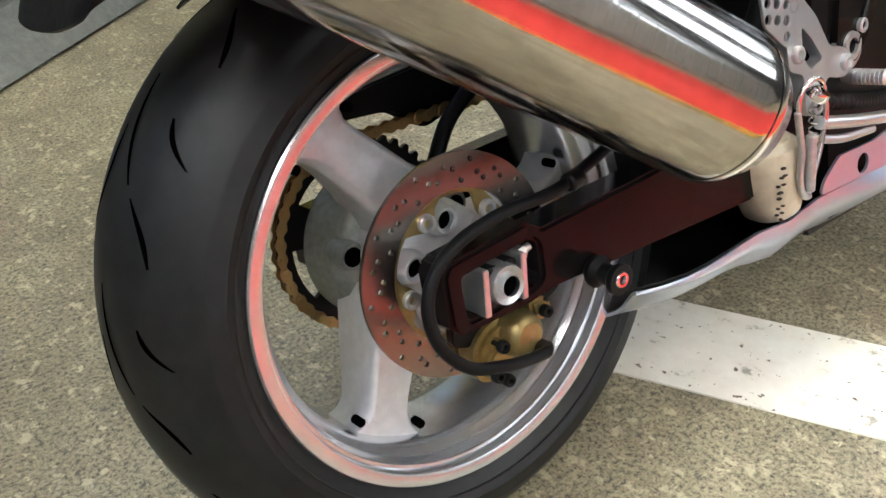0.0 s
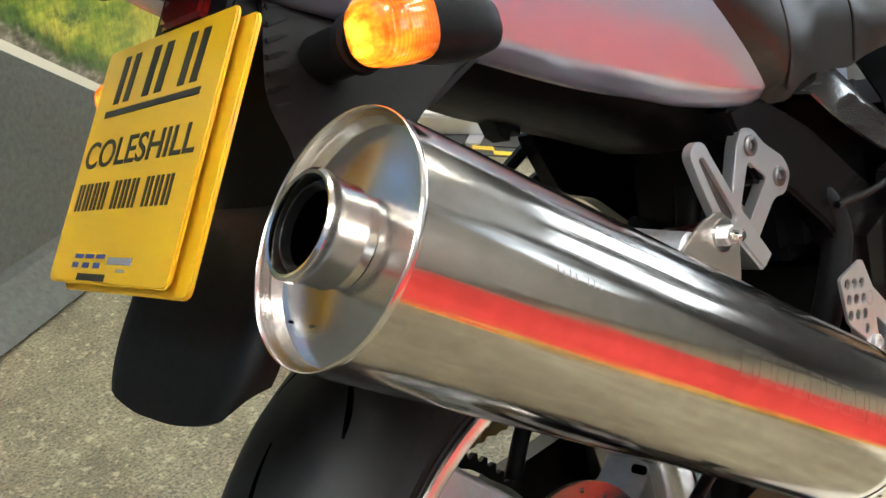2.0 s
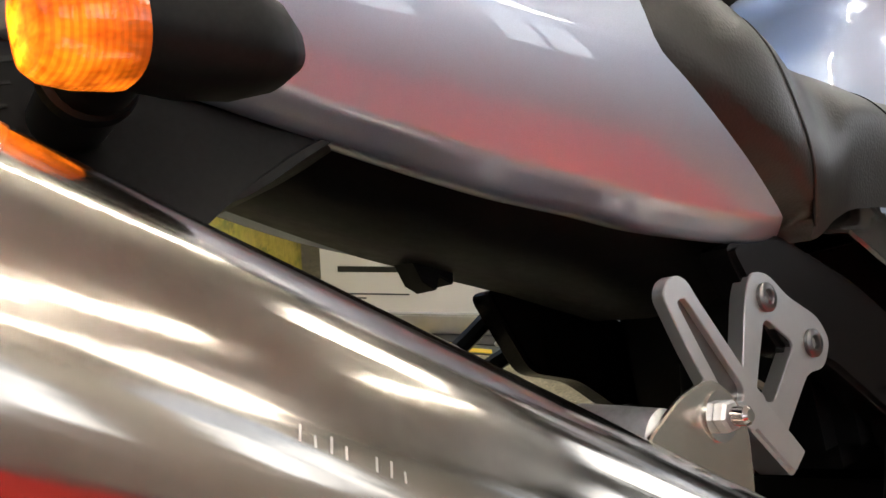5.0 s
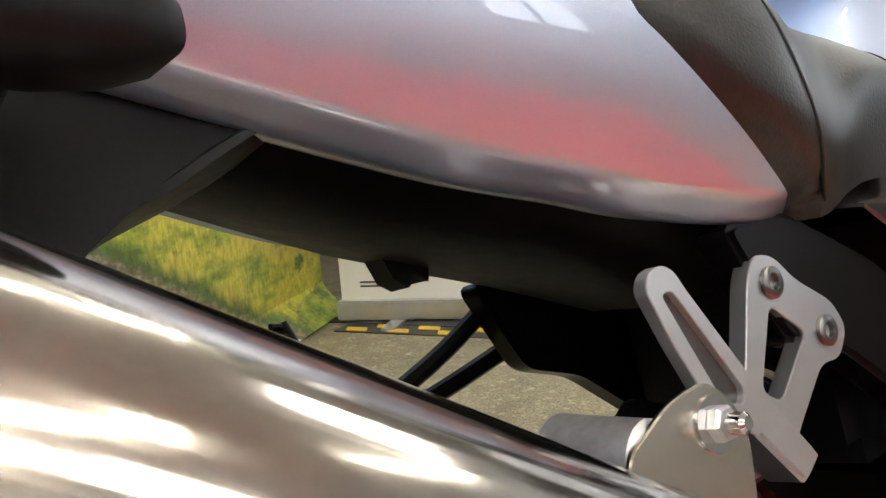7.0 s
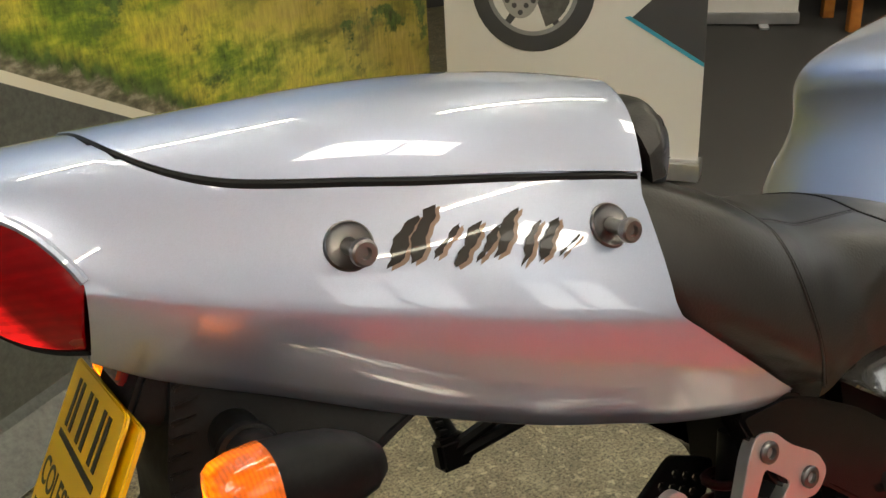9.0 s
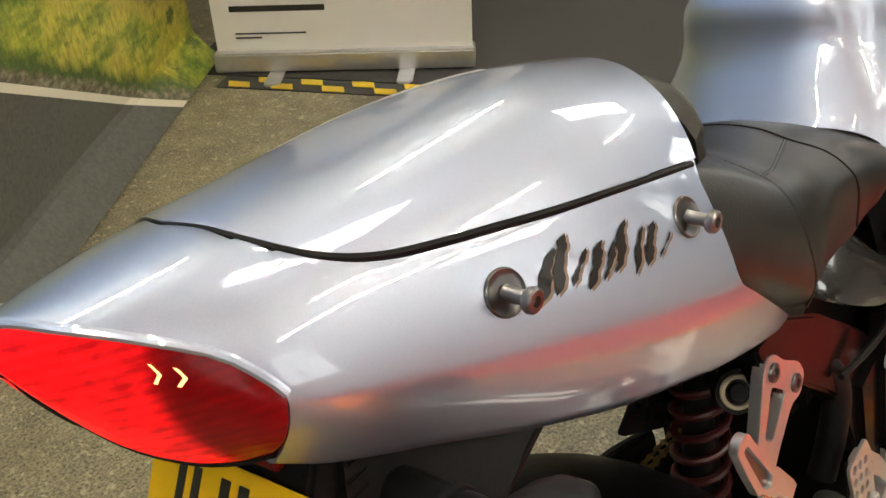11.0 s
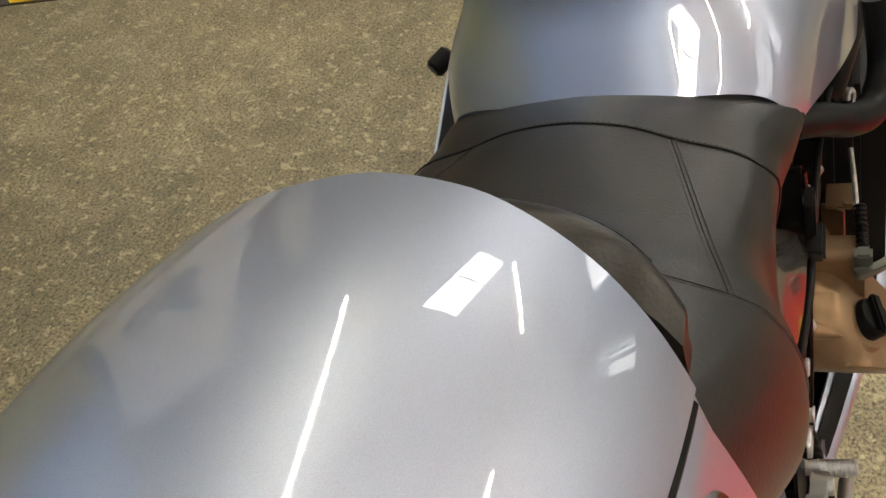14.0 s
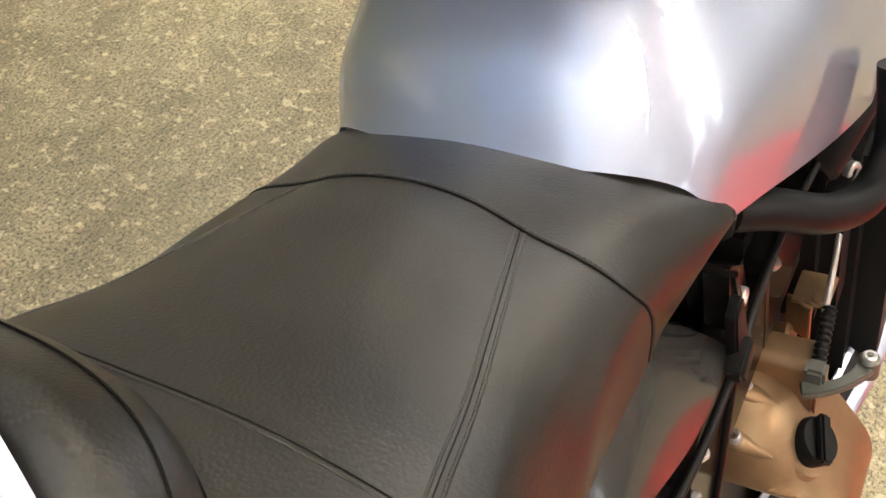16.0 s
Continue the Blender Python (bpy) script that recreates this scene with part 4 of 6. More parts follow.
part("bleed_nipple", joined(lathe([(0, 0), (0, 0.006), (0.006, 0.006), (0.006, 0)], (0.070, -0.114, -0.058), (0.75, -0.3, 0.6), 6), rod((0.074, -0.116, -0.055), (0.086, -0.121, -0.045), 0.0035, 12, 0.001)), SATIN, cal)
for p_ in ((0.0, -0.126, -0.076), (0.062, -0.124, -0.064), (0.000, -0.126, -0.114), (-0.012, -0.126, -0.104)):
    hexbolt(p_, (0, -1, 0), 0.0068, 0.008, SATIN, cal)
part("banjo", rod((0.045, -0.142, -0.098), (0.045, -0.12, -0.098), 0.010, 16, 0.002), SATIN, cal)
hose = part("brake_hose", tube([(0.045, -0.142, -0.098), (0.015, -0.15, -0.090), (-0.03, -0.163, -0.072), (-0.07, -0.168, -0.052), (-0.096, -0.168, -0.018), (-0.100, -0.166, 0.018), (-0.085, -0.165, 0.047), (-0.054, -0.163, 0.064), (0.0, -0.160, 0.071), (0.067, -0.158, 0.069), (0.12, -0.145, 0.073), (0.20, -0.13, 0.085)], 0.0062, 12, 8), BLACK, bike, "black rubber brake hose")
part("hose_clip", rod((0.085, -0.157, 0.070), (0.105, -0.153, 0.071), 0.0095, 14, 0.002), SATIN, hose)

# exhaust can
can_n = Vector((math.cos(radians(-33.1)) * math.cos(radians(-3.0)), math.cos(radians(-33.1)) * math.sin(radians(-3.0)), math.sin(radians(-33.1))))
can_u = can_n.cross(Vector((0, 0, 1))).normalized()
can_v = can_u.cross(can_n).normalized()
ro = radians(-24.3)
can_u, can_v = can_u * math.cos(ro) + can_v * math.sin(ro), can_v * math.cos(ro) - can_u * math.sin(ro)
CAN = Vector((-0.246, -0.204, 0.419)) + can_n * 0.010
CA, CB, CL = 0.079, 0.076, 0.538


CANSTEEL = material("drawn_steel", (0.70, 0.67, 0.62), 0.12, 1.0)
speckle(CANSTEEL, (0.47, 0.435, 0.385), (0.57, 0.53, 0.475), 60, (0.09, 0.15))
turn_in = node(CANSTEEL, "ShaderNodeMapping")
turn_in.inputs["Rotation"].default_value = Matrix((can_u, can_v, can_n)).to_euler()
link(CANSTEEL, coords(CANSTEEL), turn_in.inputs["Vector"])
draw = node(CANSTEEL, "ShaderNodeMapping")
draw.inputs["Scale"].default_value = (1, 1, 0.05)
link(CANSTEEL, turn_in.outputs["Vector"], draw.inputs["Vector"])
bump(CANSTEEL, noise_tex(CANSTEEL, draw.outputs["Vector"], 110, 2, 0.5), 0.5, 0.0005)


def can_ring(d, k, n=72, off=(0, 0)):
    out = []
    for i in range(n):
        a = 2 * math.pi * i / n
        out.append(CAN + can_n * d + can_u * (CA * k * math.cos(a) + off[0]) + can_v * (CB * k * math.sin(a) + off[1]))
    return out


CAPSTEEL = material("mirror_steel", (0.70, 0.68, 0.64), 0.08, 1.0)
speckle(CAPSTEEL, (0.62, 0.60, 0.56), (0.71, 0.69, 0.65), 40, (0.15, 0.24))
can = part("exhaust_can", grid_mesh([can_ring(d, k) for d, k in ((-0.0090, 1.0), (0.006, 1.0), (0.02, 1.0), (CL - 0.02, 1.0), (CL - 0.006, 1.0), (CL, 0.985))], closed_v=True), CANSTEEL, bike, "polished stainless oval exhaust can")
part("end_cap", grid_mesh([can_ring(d, k, 96) for d, k in ((-0.0070, 1.0006), (-0.0078, 1.004), (-0.0098, 1.005), (-0.0110, 1.002), (-0.0114, 0.996), (-0.0108, 0.988), (-0.0085, 0.980), (-0.003, 0.972), (-0.001, 0.966), (0.0005, 0.955), (0.0035, 0.944), (0.005, 0.932), (0.0052, 0.90), (0.004, 0.65), (0.002, 0.362))], closed_v=True), CAPSTEEL, can, "polished end cap sunk in a rolled rim")
part("front_cap", grid_mesh([can_ring(d, k) for d, k in ((CL - 0.004, 1.006), (CL + 0.004, 1.006), (CL + 0.006, 0.99), (CL + 0.03, 0.85), (CL + 0.05, 0.55))], closed_v=True, cap=False), STEEL, can)
TIP = CAN + can_n * 0.012
part("tail_pipe", lathe([(0.0, 0.0275), (0.017, 0.0275), (0.018, 0.0300), (0.0195, 0.0308), (0.034, 0.0308), (0.0355, 0.0318), (0.040, 0.0325), (0.0435, 0.0322), (0.0450, 0.0305), (0.0445, 0.0285), (0.041, 0.0280), (0.0, 0.0280)], TIP, -can_n, 56), STEEL, can, "short round tail pipe, black inside")
part("pipe_liner", lathe([(0.036, 0.0279), (0.040, 0.0245), (0.040, 0.0232), (0.036, 0.0226), (0.0, 0.0222)], TIP, -can_n, 40), SATIN, can, "dark inner pipe")
part("pipe_bore", lathe([(0.034, 0.0224), (-0.10, 0.0220), (-0.10, 0.0)], TIP, -can_n, 32), RECESS_BLACK, can)
part("rivet", rod(CAN - can_v * 0.058 - can_n * 0.001 + can_u * -0.008, CAN - can_v * 0.058 - can_n * 0.004 + can_u * -0.008, 0.0009, 8), RECESS_BLACK, can)
# weld seam and engraved marks
part("seam", tube([CAN + can_n * d + can_u * CA * 0.35 * -1 - can_v * CB * 0.94 for d in (0.03, 0.2, 0.45)], 0.0015, 6, 4), STEEL, can)
ETCH_AT = 19.0
ETCHED = material("etched_steel", (0.66, 0.62, 0.56), 0.30, 1.0)
for q, hgt in enumerate((1.0, 0.7, 1.0, 0.8, 0.0, 0.9, 1.0, 0.7)):
    pc = Vector((-0.162, -0.286, 0.374)).lerp(Vector((-0.132, -0.288, 0.354)), q / 7) - CAN
    d_, ang = pc.dot(can_n), math.atan2(pc.dot(can_v) / CB, pc.dot(can_u) / CA)
    if hgt:
        rows = []
        for h_ in (0, 0.25, 0.5, 0.75, 1):
            th = ang + radians(3.4) * hgt * h_
            ring = can_u * CA * math.cos(th) * 1.0006 + can_v * CB * math.sin(th) * 1.0006
            rows.append([CAN + can_n * (d_ - 0.0012 * h_ + o_) + ring for o_ in (0.0, 0.0009)])
        part("engraving", grid_mesh(rows), ETCHED, can)
FAINT = material("faint_etching", (0.53, 0.495, 0.445), 0.22, 1.0)
for q in range(11):
    d0, d1 = 0.272 + 0.0225 * q, 0.272 + 0.0225 * q + 0.0165
    th0 = math.radians(ETCH_AT)
    for da, db, ta, tb in ((d0, d1, 0.0, 1.6), (d0, d1, 15.0, 16.6), (d0, d0 + 0.0022, 0.0, 16.6), (d1 - 0.0022, d1, 0.0, 16.6 if q % 3 else 9.0)):
        rows = []
        for h_ in range(7):
            th = th0 + math.radians(ta + (tb - ta) * h_ / 6)
            ring = can_u * CA * math.cos(th) * 1.0007 + can_v * CB * math.sin(th) * 1.0007
            rows.append([CAN + can_n * d_ + ring for d_ in (da, db)])
        part("etched_bar", grid_mesh(rows), FAINT, can)
# strap, hanger and link pipe
LP = CAN + can_n * CL
part("link_pipe", tube([LP + can_n * 0.0, LP + can_n * 0.05 + Vector((0.0, 0.01, -0.005)), LP + Vector((0.10, 0.05, -0.075)), LP + Vector((0.16, 0.10, -0.10)), LP + Vector((0.30, 0.13, -0.11))], 0.027, 20, 8), CAST, bike, "dull steel link pipe")
HEAT = material("heat_wrap", (0.62, 0.55, 0.40), 0.6)
speckle(HEAT, (0.5, 0.43, 0.30), (0.72, 0.66, 0.50), 30)
bottle = part("overflow_bottle", lathe([(0, 0.0), (0, 0.030), (0.008, 0.039), (0.03, 0.041), (0.07, 0.040), (0.092, 0.034), (0.098, 0.026), (0.1, 0.0)], (0.412, -0.140, 0.012), (0.13, 0.0, -1.0), 32), HEAT, bike, "cream plastic overflow bottle with small marks")
rnd = random.Random(5)
for q in range(16):
    x, z = 0.383 + 0.012 * rnd.random() - 0.0012 * (q // 2), -0.016 - 0.0085 * (q // 2) + 0.003 * rnd.random()
    part("level_mark", box((x, -0.1815, z), (x + 0.002 + 0.004 * rnd.random(), -0.1775, z + 0.0012 + 0.0012 * rnd.random())), INK, bottle, "", False)
part("spring_hook", tube([(0.408, -0.19, 0.04), (0.404, -0.195, 0.068), (0.418, -0.20, 0.084), (0.438, -0.20, 0.078), (0.450, -0.197, 0.055), (0.454, -0.195, 0.036), (0.449, -0.192, 0.004), (0.436, -0.19, -0.030), (0.426, -0.188, -0.046)], 0.0032, 10, 6), CHROME, bike, "bright wire exhaust spring hook")
part("hook_pin", rod((0.430, -0.192, 0.018), (0.426, -0.190, -0.050), 0.0065, 16, 0.002), CAST, bike)
part("hook_wire", tube([(0.404, -0.192, 0.05), (0.410, -0.19, 0.028), (0.417, -0.188, 0.0), (0.414, -0.186, -0.03), (0.424, -0.184, -0.055), (0.440, -0.18, -0.062)], 0.0042, 10, 6), CAST, bike)
spring = [Vector((0.442 - 0.012 * i / 44 + 0.005 * math.cos(i * 1.1), -0.188 + 0.005 * math.sin(i * 1.1), 0.045 - 0.0018 * i)) for i in range(44)]
part("exhaust_spring", tube(spring, 0.0012, 6, 1, False), CHROME, bike, "thin chrome exhaust spring")
part("spring_collar", lathe([(0, 0.006), (0, 0.013), (0.006, 0.015), (0.012, 0.013), (0.012, 0.006)], (0.430, -0.195, 0.062), (0.3, -0.6, 0.7), 24), CHROME, bike)

# pillion foot brackets: right one silver, left one black
def bracket(side, mat):
    s = -1 if side == "right" else 1
    yo = 0.132
    outl = rounded([(0.268, 0.366), (0.280, 0.380), (0.300, 0.376), (0.318, 0.357), (0.352, 0.336), (0.362, 0.316), (0.346, 0.298), (0.324, 0.300), (0.284, 0.268), (0.262, 0.246), (0.240, 0.262), (0.232, 0.292), (0.246, 0.316)], 0.009, 4)
    hole = rounded([(0.284, 0.347), (0.314, 0.323), (0.272, 0.288), (0.256, 0.299)], 0.007, 3)
    ys = (-yo - 0.012, -yo + 0.001) if s < 0 else (yo - 0.010 + 0.02, yo + 0.012 + 0.02)
    ob = part("foot_bracket", slab(outl, *ys, 0.004, [hole]), mat, bike, ("polished silver" if s < 0 else "black") + " pillion foot bracket")
    for x, z in ((0.290, 0.360), (0.336, 0.319)):
        hexbolt((x, s * (yo + 0.010 + (0.02 if s > 0 else 0)), z), (0, s, 0), 0.0105, 0.006, CUP, ob)
    return ob


br = bracket("right", ALLOY)
# folded peg arm of the right bracket
part("folding_arm", slab(rounded([(0.134, 0.380), (0.139, 0.388), (0.150, 0.391), (0.159, 0.386), (0.164, 0.376), (0.203, 0.314), (0.212, 0.305), (0.194, 0.288), (0.176, 0.301), (0.160, 0.316), (0.145, 0.350)], 0.006, 4), -0.181, -0.172, 0.0022, [rounded([(0.145, 0.376), (0.153, 0.377), (0.191, 0.316), (0.187, 0.308), (0.172, 0.314), (0.157, 0.348)], 0.004, 3)]), ALLOY, br, "slim polished loop arm")
part("arm_web", slab([(0.144, 0.378), (0.154, 0.379), (0.193, 0.316), (0.188, 0.306), (0.171, 0.313), (0.156, 0.348)], -0.1765, -0.1735, 0), CUP, br)
part("bracket_heel", slab(rounded([(0.200, 0.312), (0.218, 0.306), (0.252, 0.262), (0.232, 0.250), (0.196, 0.292)], 0.005, 3), -0.176, -0.148, 0.003), ALLOY, br)
hang = part("hanger_plate", slab(rounded([(0.080, 0.290), (0.084, 0.311), (0.118, 0.327), (0.148, 0.331), (0.166, 0.316), (0.172, 0.296), (0.164, 0.255), (0.10, 0.23)], 0.008, 4), -0.192, -0.188, 0.001), BRUSHED, bike, "stainless exhaust hanger plate")
part("hanger_bush", lathe([(0, 0), (0, 0.016), (0.003, 0.020), (0.055, 0.021), (0.06, 0.016), (0.06, 0)], (0.105, -0.187, 0.303), (-0.15, 1, 0.1), 32), CAST, bike, "grey metal bush")
part("nut", lathe([(0, 0), (0, 0.0085), (0.002, 0.0095), (0.007, 0.0095), (0.009, 0.008), (0.009, 0)], (0.147, -0.192, 0.309), (0, -1, 0), 6), CAST, hang, "", False)
part("washer", rod((0.147, -0.1915, 0.309), (0.147, -0.1935, 0.309), 0.0145, 20), CHROME, hang)
part("stud", rod((0.147, -0.20, 0.309), (0.147, -0.212, 0.309), 0.0055, 14, 0.002), CHROME, hang)
bl = tagged(part("left_foot_bracket", turned(joined(tube([(0.34, 0.17, 0.385), (0.27, 0.20, 0.335), (0.165, 0.235, 0.285)], 0.009, 8, 5), tube([(0.36, 0.17, 0.335), (0.28, 0.205, 0.305), (0.17, 0.235, 0.275)], 0.009, 8, 5), box((0.145, 0.225, 0.262), (0.19, 0.25, 0.302), 0.006)), Matrix.Translation((0.008, 0, 0.012))), SATIN, bike), "black pillion foot bracket")
part("foot_peg", turned(joined(tube([(0.165, 0.245, 0.30), (0.155, 0.262, 0.35), (0.145, 0.270, 0.395)], lambda t: 0.013 - 0.004 * t, 12, 4), *[rod((0.164 - 0.0022 * i - 0.003, 0.238 + 0.003 * i, 0.308 + 0.0105 * i), (0.164 - 0.0022 * i - 0.014, 0.236 + 0.003 * i, 0.310 + 0.0105 * i), 0.004, 8) for i in range(9)]), Matrix.Translation((0.012, 0, 0.012))), BLACK, bl, "ribbed black rubber foot peg")

# tail unit: stations along x, half sections from the lower edge over the shoulder to the top
T_W = smooth_table([(-0.33, 0.010), (-0.31, 0.030), (-0.28, 0.060), (-0.24, 0.085), (-0.20, 0.102), (-0.12, 0.121), (-0.055, 0.136), (0.04, 0.155), (0.13, 0.164), (0.20, 0.164), (0.28, 0.158), (0.34, 0.148)])
T_ZW = smooth_table([(-0.33, 0.706), (-0.26, 0.668), (-0.20, 0.640), (-0.10, 0.608), (0.0, 0.585), (0.10, 0.562), (0.20, 0.540), (0.34, 0.50)])
T_ZT = smooth_table([(-0.33, 0.726), (-0.30, 0.731), (-0.25, 0.735), (-0.20, 0.737), (-0.10, 0.738), (0.0, 0.738), (0.08, 0.733), (0.16, 0.722), (0.25, 0.702), (0.34, 0.68)])
T_ZB = smooth_table([(-0.33, 0.650), (-0.234, 0.606), (-0.18, 0.573), (-0.10, 0.537), (-0.02, 0.500), (0.08, 0.459), (0.15, 0.437), (0.20, 0.421), (0.285, 0.404), (0.34, 0.403)])
# the crease along the flank, and the lower edge
T_CW = smooth_table([(-0.33, 0.012), (-0.31, 0.034), (-0.28, 0.065), (-0.24, 0.091), (-0.20, 0.108), (-0.12, 0.127), (-0.055, 0.144), (0.04, 0.165), (0.13, 0.178), (0.20, 0.183), (0.28, 0.180), (0.34, 0.168)])
T_CZ = smooth_table([(-0.33, 0.704), (-0.26, 0.664), (-0.20, 0.641), (-0.10, 0.608), (0.0, 0.580), (0.10, 0.551), (0.20, 0.524), (0.34, 0.486)])
T_BW = smooth_table([(-0.33, 0.010), (-0.28, 0.042), (-0.24, 0.060), (-0.20, 0.074), (-0.15, 0.087), (-0.10, 0.101), (-0.05, 0.114), (0.0, 0.124), (0.10, 0.136), (0.20, 0.145), (0.30, 0.151), (0.34, 0.145)])
FRONT_LOW = smooth_table([(0.0, 0.178), (0.06, 0.182), (0.15, 0.196), (0.35, 0.232), (0.55, 0.268), (0.75, 0.300), (0.90, 0.322), (0.97, 0.332), (1.0, 0.335)])


def tail_raw(x, s, lift=0.0):
    """s below 0: from the crease (0) to the lower edge (-1); above 0: over the shoulder to the top centre (1)."""
    w, zw, zt, zb = T_W(x), T_ZW(x), T_ZT(x), T_ZB(x)
    cw, cz = T_CW(x), T_CZ(x)
    if s <= 0:
        k = -s
        turn = max(0.0, k - 0.864) / 0.136 * min(1.0, max(0.0, (x + 0.2) / 0.2))
        return Vector((x, -(cw + (T_BW(x) - cw) * k ** 1.75 - 0.010 * turn + lift), cz - (cz - zb + 0.003) * k))
    a = s * math.pi / 2
    e = 2 / 2.35
    f = max(0.0, 1 - s / 0.34) ** 2.4
    return Vector((x, -((w + lift) * math.cos(a) ** e + (cw - w) * f), zw + (zt + lift - zw) * math.sin(a) ** e + (cz - zw) * f))


def tail_point(x, s, lift=0.0):
    """The tail's skin, with the crease rounded off."""
    k = max(0.0, 1 - abs(s) / 0.16)
    if k == 0.0:
        return tail_raw(x, s, lift)
    return tail_raw(x, s, lift) * 0.4 + (tail_raw(x, s - 0.12 * k, lift) + tail_raw(x, s + 0.045 * k, lift)) * 0.3


SEAM_S = smooth_table([(-0.192, 1.0), (-0.187, 0.89), (-0.179, 0.704), (-0.165, 0.55), (-0.145, 0.444), (-0.117, 0.378), (-0.081, 0.347), (-0.04, 0.325), (0.006, 0.304), (0.062, 0.295), (0.18, 0.283)])


REAR_TOP = smooth_table([(0.0, -0.211), (0.06, -0.216), (0.185, -0.234), (0.292, -0.257), (0.448, -0.280), (0.59, -0.293), (1.0, -0.312)])


def front_x(s):
    if s <= 0:
        return FRONT_LOW(-s)
    return lerp_table([(0, 0.178), (0.25, 0.180), (0.29, 0.188), (0.55, 0.214), (0.8, 0.237), (1.0, 0.248)], s)


def rear_x(s):
    if s <= 0:
        return -0.211 - 0.004 * -s
    return REAR_TOP(s)


def full(p):
    """Opposite point, with the fuller left shoulder."""
    zw, zt = T_ZW(p.x), T_ZT(p.x)
    t = min(1.0, max(0.0, (p.z - zw) / max(zt - zw, 0.01)))
    return Vector((p.x, -p.y * (1 + 0.46 * t * (1 - t)), p.z))


def mirrored(rows):
    return [[full(p) for p in row] for row in rows]


def lifted(rows):
    """The left lower edge sits a little higher than the right one."""
    n = len(rows) // 2
    return [[p + Vector((0, 0, 0.018 * max(0.0, 1 - j / n))) for p in row] for j, row in enumerate(rows)]


def sheet(rows, t=0.003):
    return thicken(grid_mesh(rows), t)


# whole shell from the lower edge over the top; the cowl lies on it
nu, nv = 60, 44
panel_rows = []
for j in range(nv + 1):
    s = -1 + 2 * j / nv
    panel_rows.append([tail_point(rear_x(s) + (front_x(s) - rear_x(s)) * i / nu, s, -0.004 if s > SEAM_S(rear_x(s) + (front_x(s) - rear_x(s)) * i / nu) + 0.03 and i < nu - 1 else 0.0) for i in range(nu + 1)])
# the lower edge is folded in under the tail
fold = []
for d_in, up in ((0.022, 0.004), (0.004, -0.0012)):
    fold.append([p + Vector((0, d_in * min(1.0, (nu - i) / 8 + 0.1), up)) for i, p in enumerate(panel_rows[0])])
panel_rows = fold + panel_rows
both = panel_rows + mirrored(lifted(panel_rows))[::-1][1:]
tail = part("tail_panel", sheet(both), SILVER, bike, "metallic silver tail fairing")
cowl_rows = []
for j in range(21):
    f = j / 20
    row = []
    for i in range(nu + 1):
        u = i / nu
        x_est = 0.0
        for _ in range(6):
            lo = SEAM_S(x_est) + 0.012
            s = min(1.0, lo + (1 - lo) * f)
            x_est = -0.191 + (front_x(s) + 0.191) * u
        row.append(tail_point(x_est, s, 0.0015))
    cowl_rows.append(row)
cowl = part("seat_cowl", sheet(cowl_rows + mirrored(cowl_rows)[::-1][1:]), SILVER, bike, "metallic silver seat cowl hump")
seam_path = []
for i in range(60):
    x = -0.192 + 0.374 * (i / 59) ** 1.6
    seam_path.append(tail_point(x, min(1.0, SEAM_S(x)), -0.0022))
for pts in (seam_path, [full(p) for p in seam_path]):
    part("cowl_seal", tube(pts[::1], lambda t: 0.0030 + 0.0012 * min(1, t * 3) - 0.0012 * max(0, t - 0.5), 8, 1, False), BLACK, bike, "black rubber seal round the cowl")


def panel_normal(x, s):
    a, b, c = tail_point(x, s), tail_point(x + 0.004, s), tail_point(x, s + 0.02)
    n = (b - a).cross(c - a).normalized()
    return n if n.y < 0 else -n


# bungee posts in flat cups, coloured dark for the shade of a deep recess
for x, s in ((-0.052, 0.135), (0.140, 0.155)):
    p_, n_ = tail_point(x, s), panel_normal(x, s)
    cup = part("cup", lathe([(0.0002, 0.0172), (0.0018, 0.0165), (0.0022, 0.0158), (0.0014, 0.0145), (0.0007, 0.011), (0.0006, 0.0)], p_, n_, 36), CUP, tail, "flat steel cup, darkened like a deep recess")
    out = Vector((0.0, -1, -0.12)).normalized()
    part("post", lathe([(0, 0.0), (0, 0.0060), (0.017, 0.0050), (0.0185, 0.0085), (0.021, 0.0095), (0.0245, 0.0090), (0.0258, 0.0075), (0.0258, 0.0042), (0.022, 0.0038), (0.022, 0)], p_, out, 28), POST, tail, "grey steel luggage post")

# brush-stroke mark in dark brown on the panel
STROKES = [((-0.028 + 0.0150 * q, 0.088 + 0.008 * (q % 3)), (-0.006 + 0.0145 * q, (0.195, 0.222, 0.168, 0.172, 0.165, 0.202, 0.168, 0.172, 0.135)[q]), (0.013, 0.012, 0.009, 0.012, 0.010, 0.012, 0.009, 0.012, 0.009)[q]) for q in range(9)]
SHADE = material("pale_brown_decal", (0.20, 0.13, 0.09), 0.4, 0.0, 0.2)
for depth, mat_, off in ((0.0004, SHADE, 0.0028), (0.0009, DECAL, 0.0)):
    for n_, ((xa, sa), (xb, sb), wd) in enumerate(STROKES):
        rows = []
        for i in range(13):
            t = i / 12
            x, s = xa + (xb - xa) * t + off, sa + (sb - sa) * t - off * 1.6
            w = wd * (0.35 + 0.65 * math.sin(math.pi * (0.16 + 0.70 * t)) ** 0.6) * (1 + 0.13 * math.sin(23 * t + 4 * n_))
            rows.append([tail_point(x + k * w * 0.5 + 0.0012 * math.sin(9 * t + n_), s + k * 0.006, depth) for k in (-1, 0, 1)])
        part("brush_mark", grid_mesh(rows), mat_, tail, "dark brown brush-stroke mark" if mat_ is DECAL else "pale brown edge of the mark")

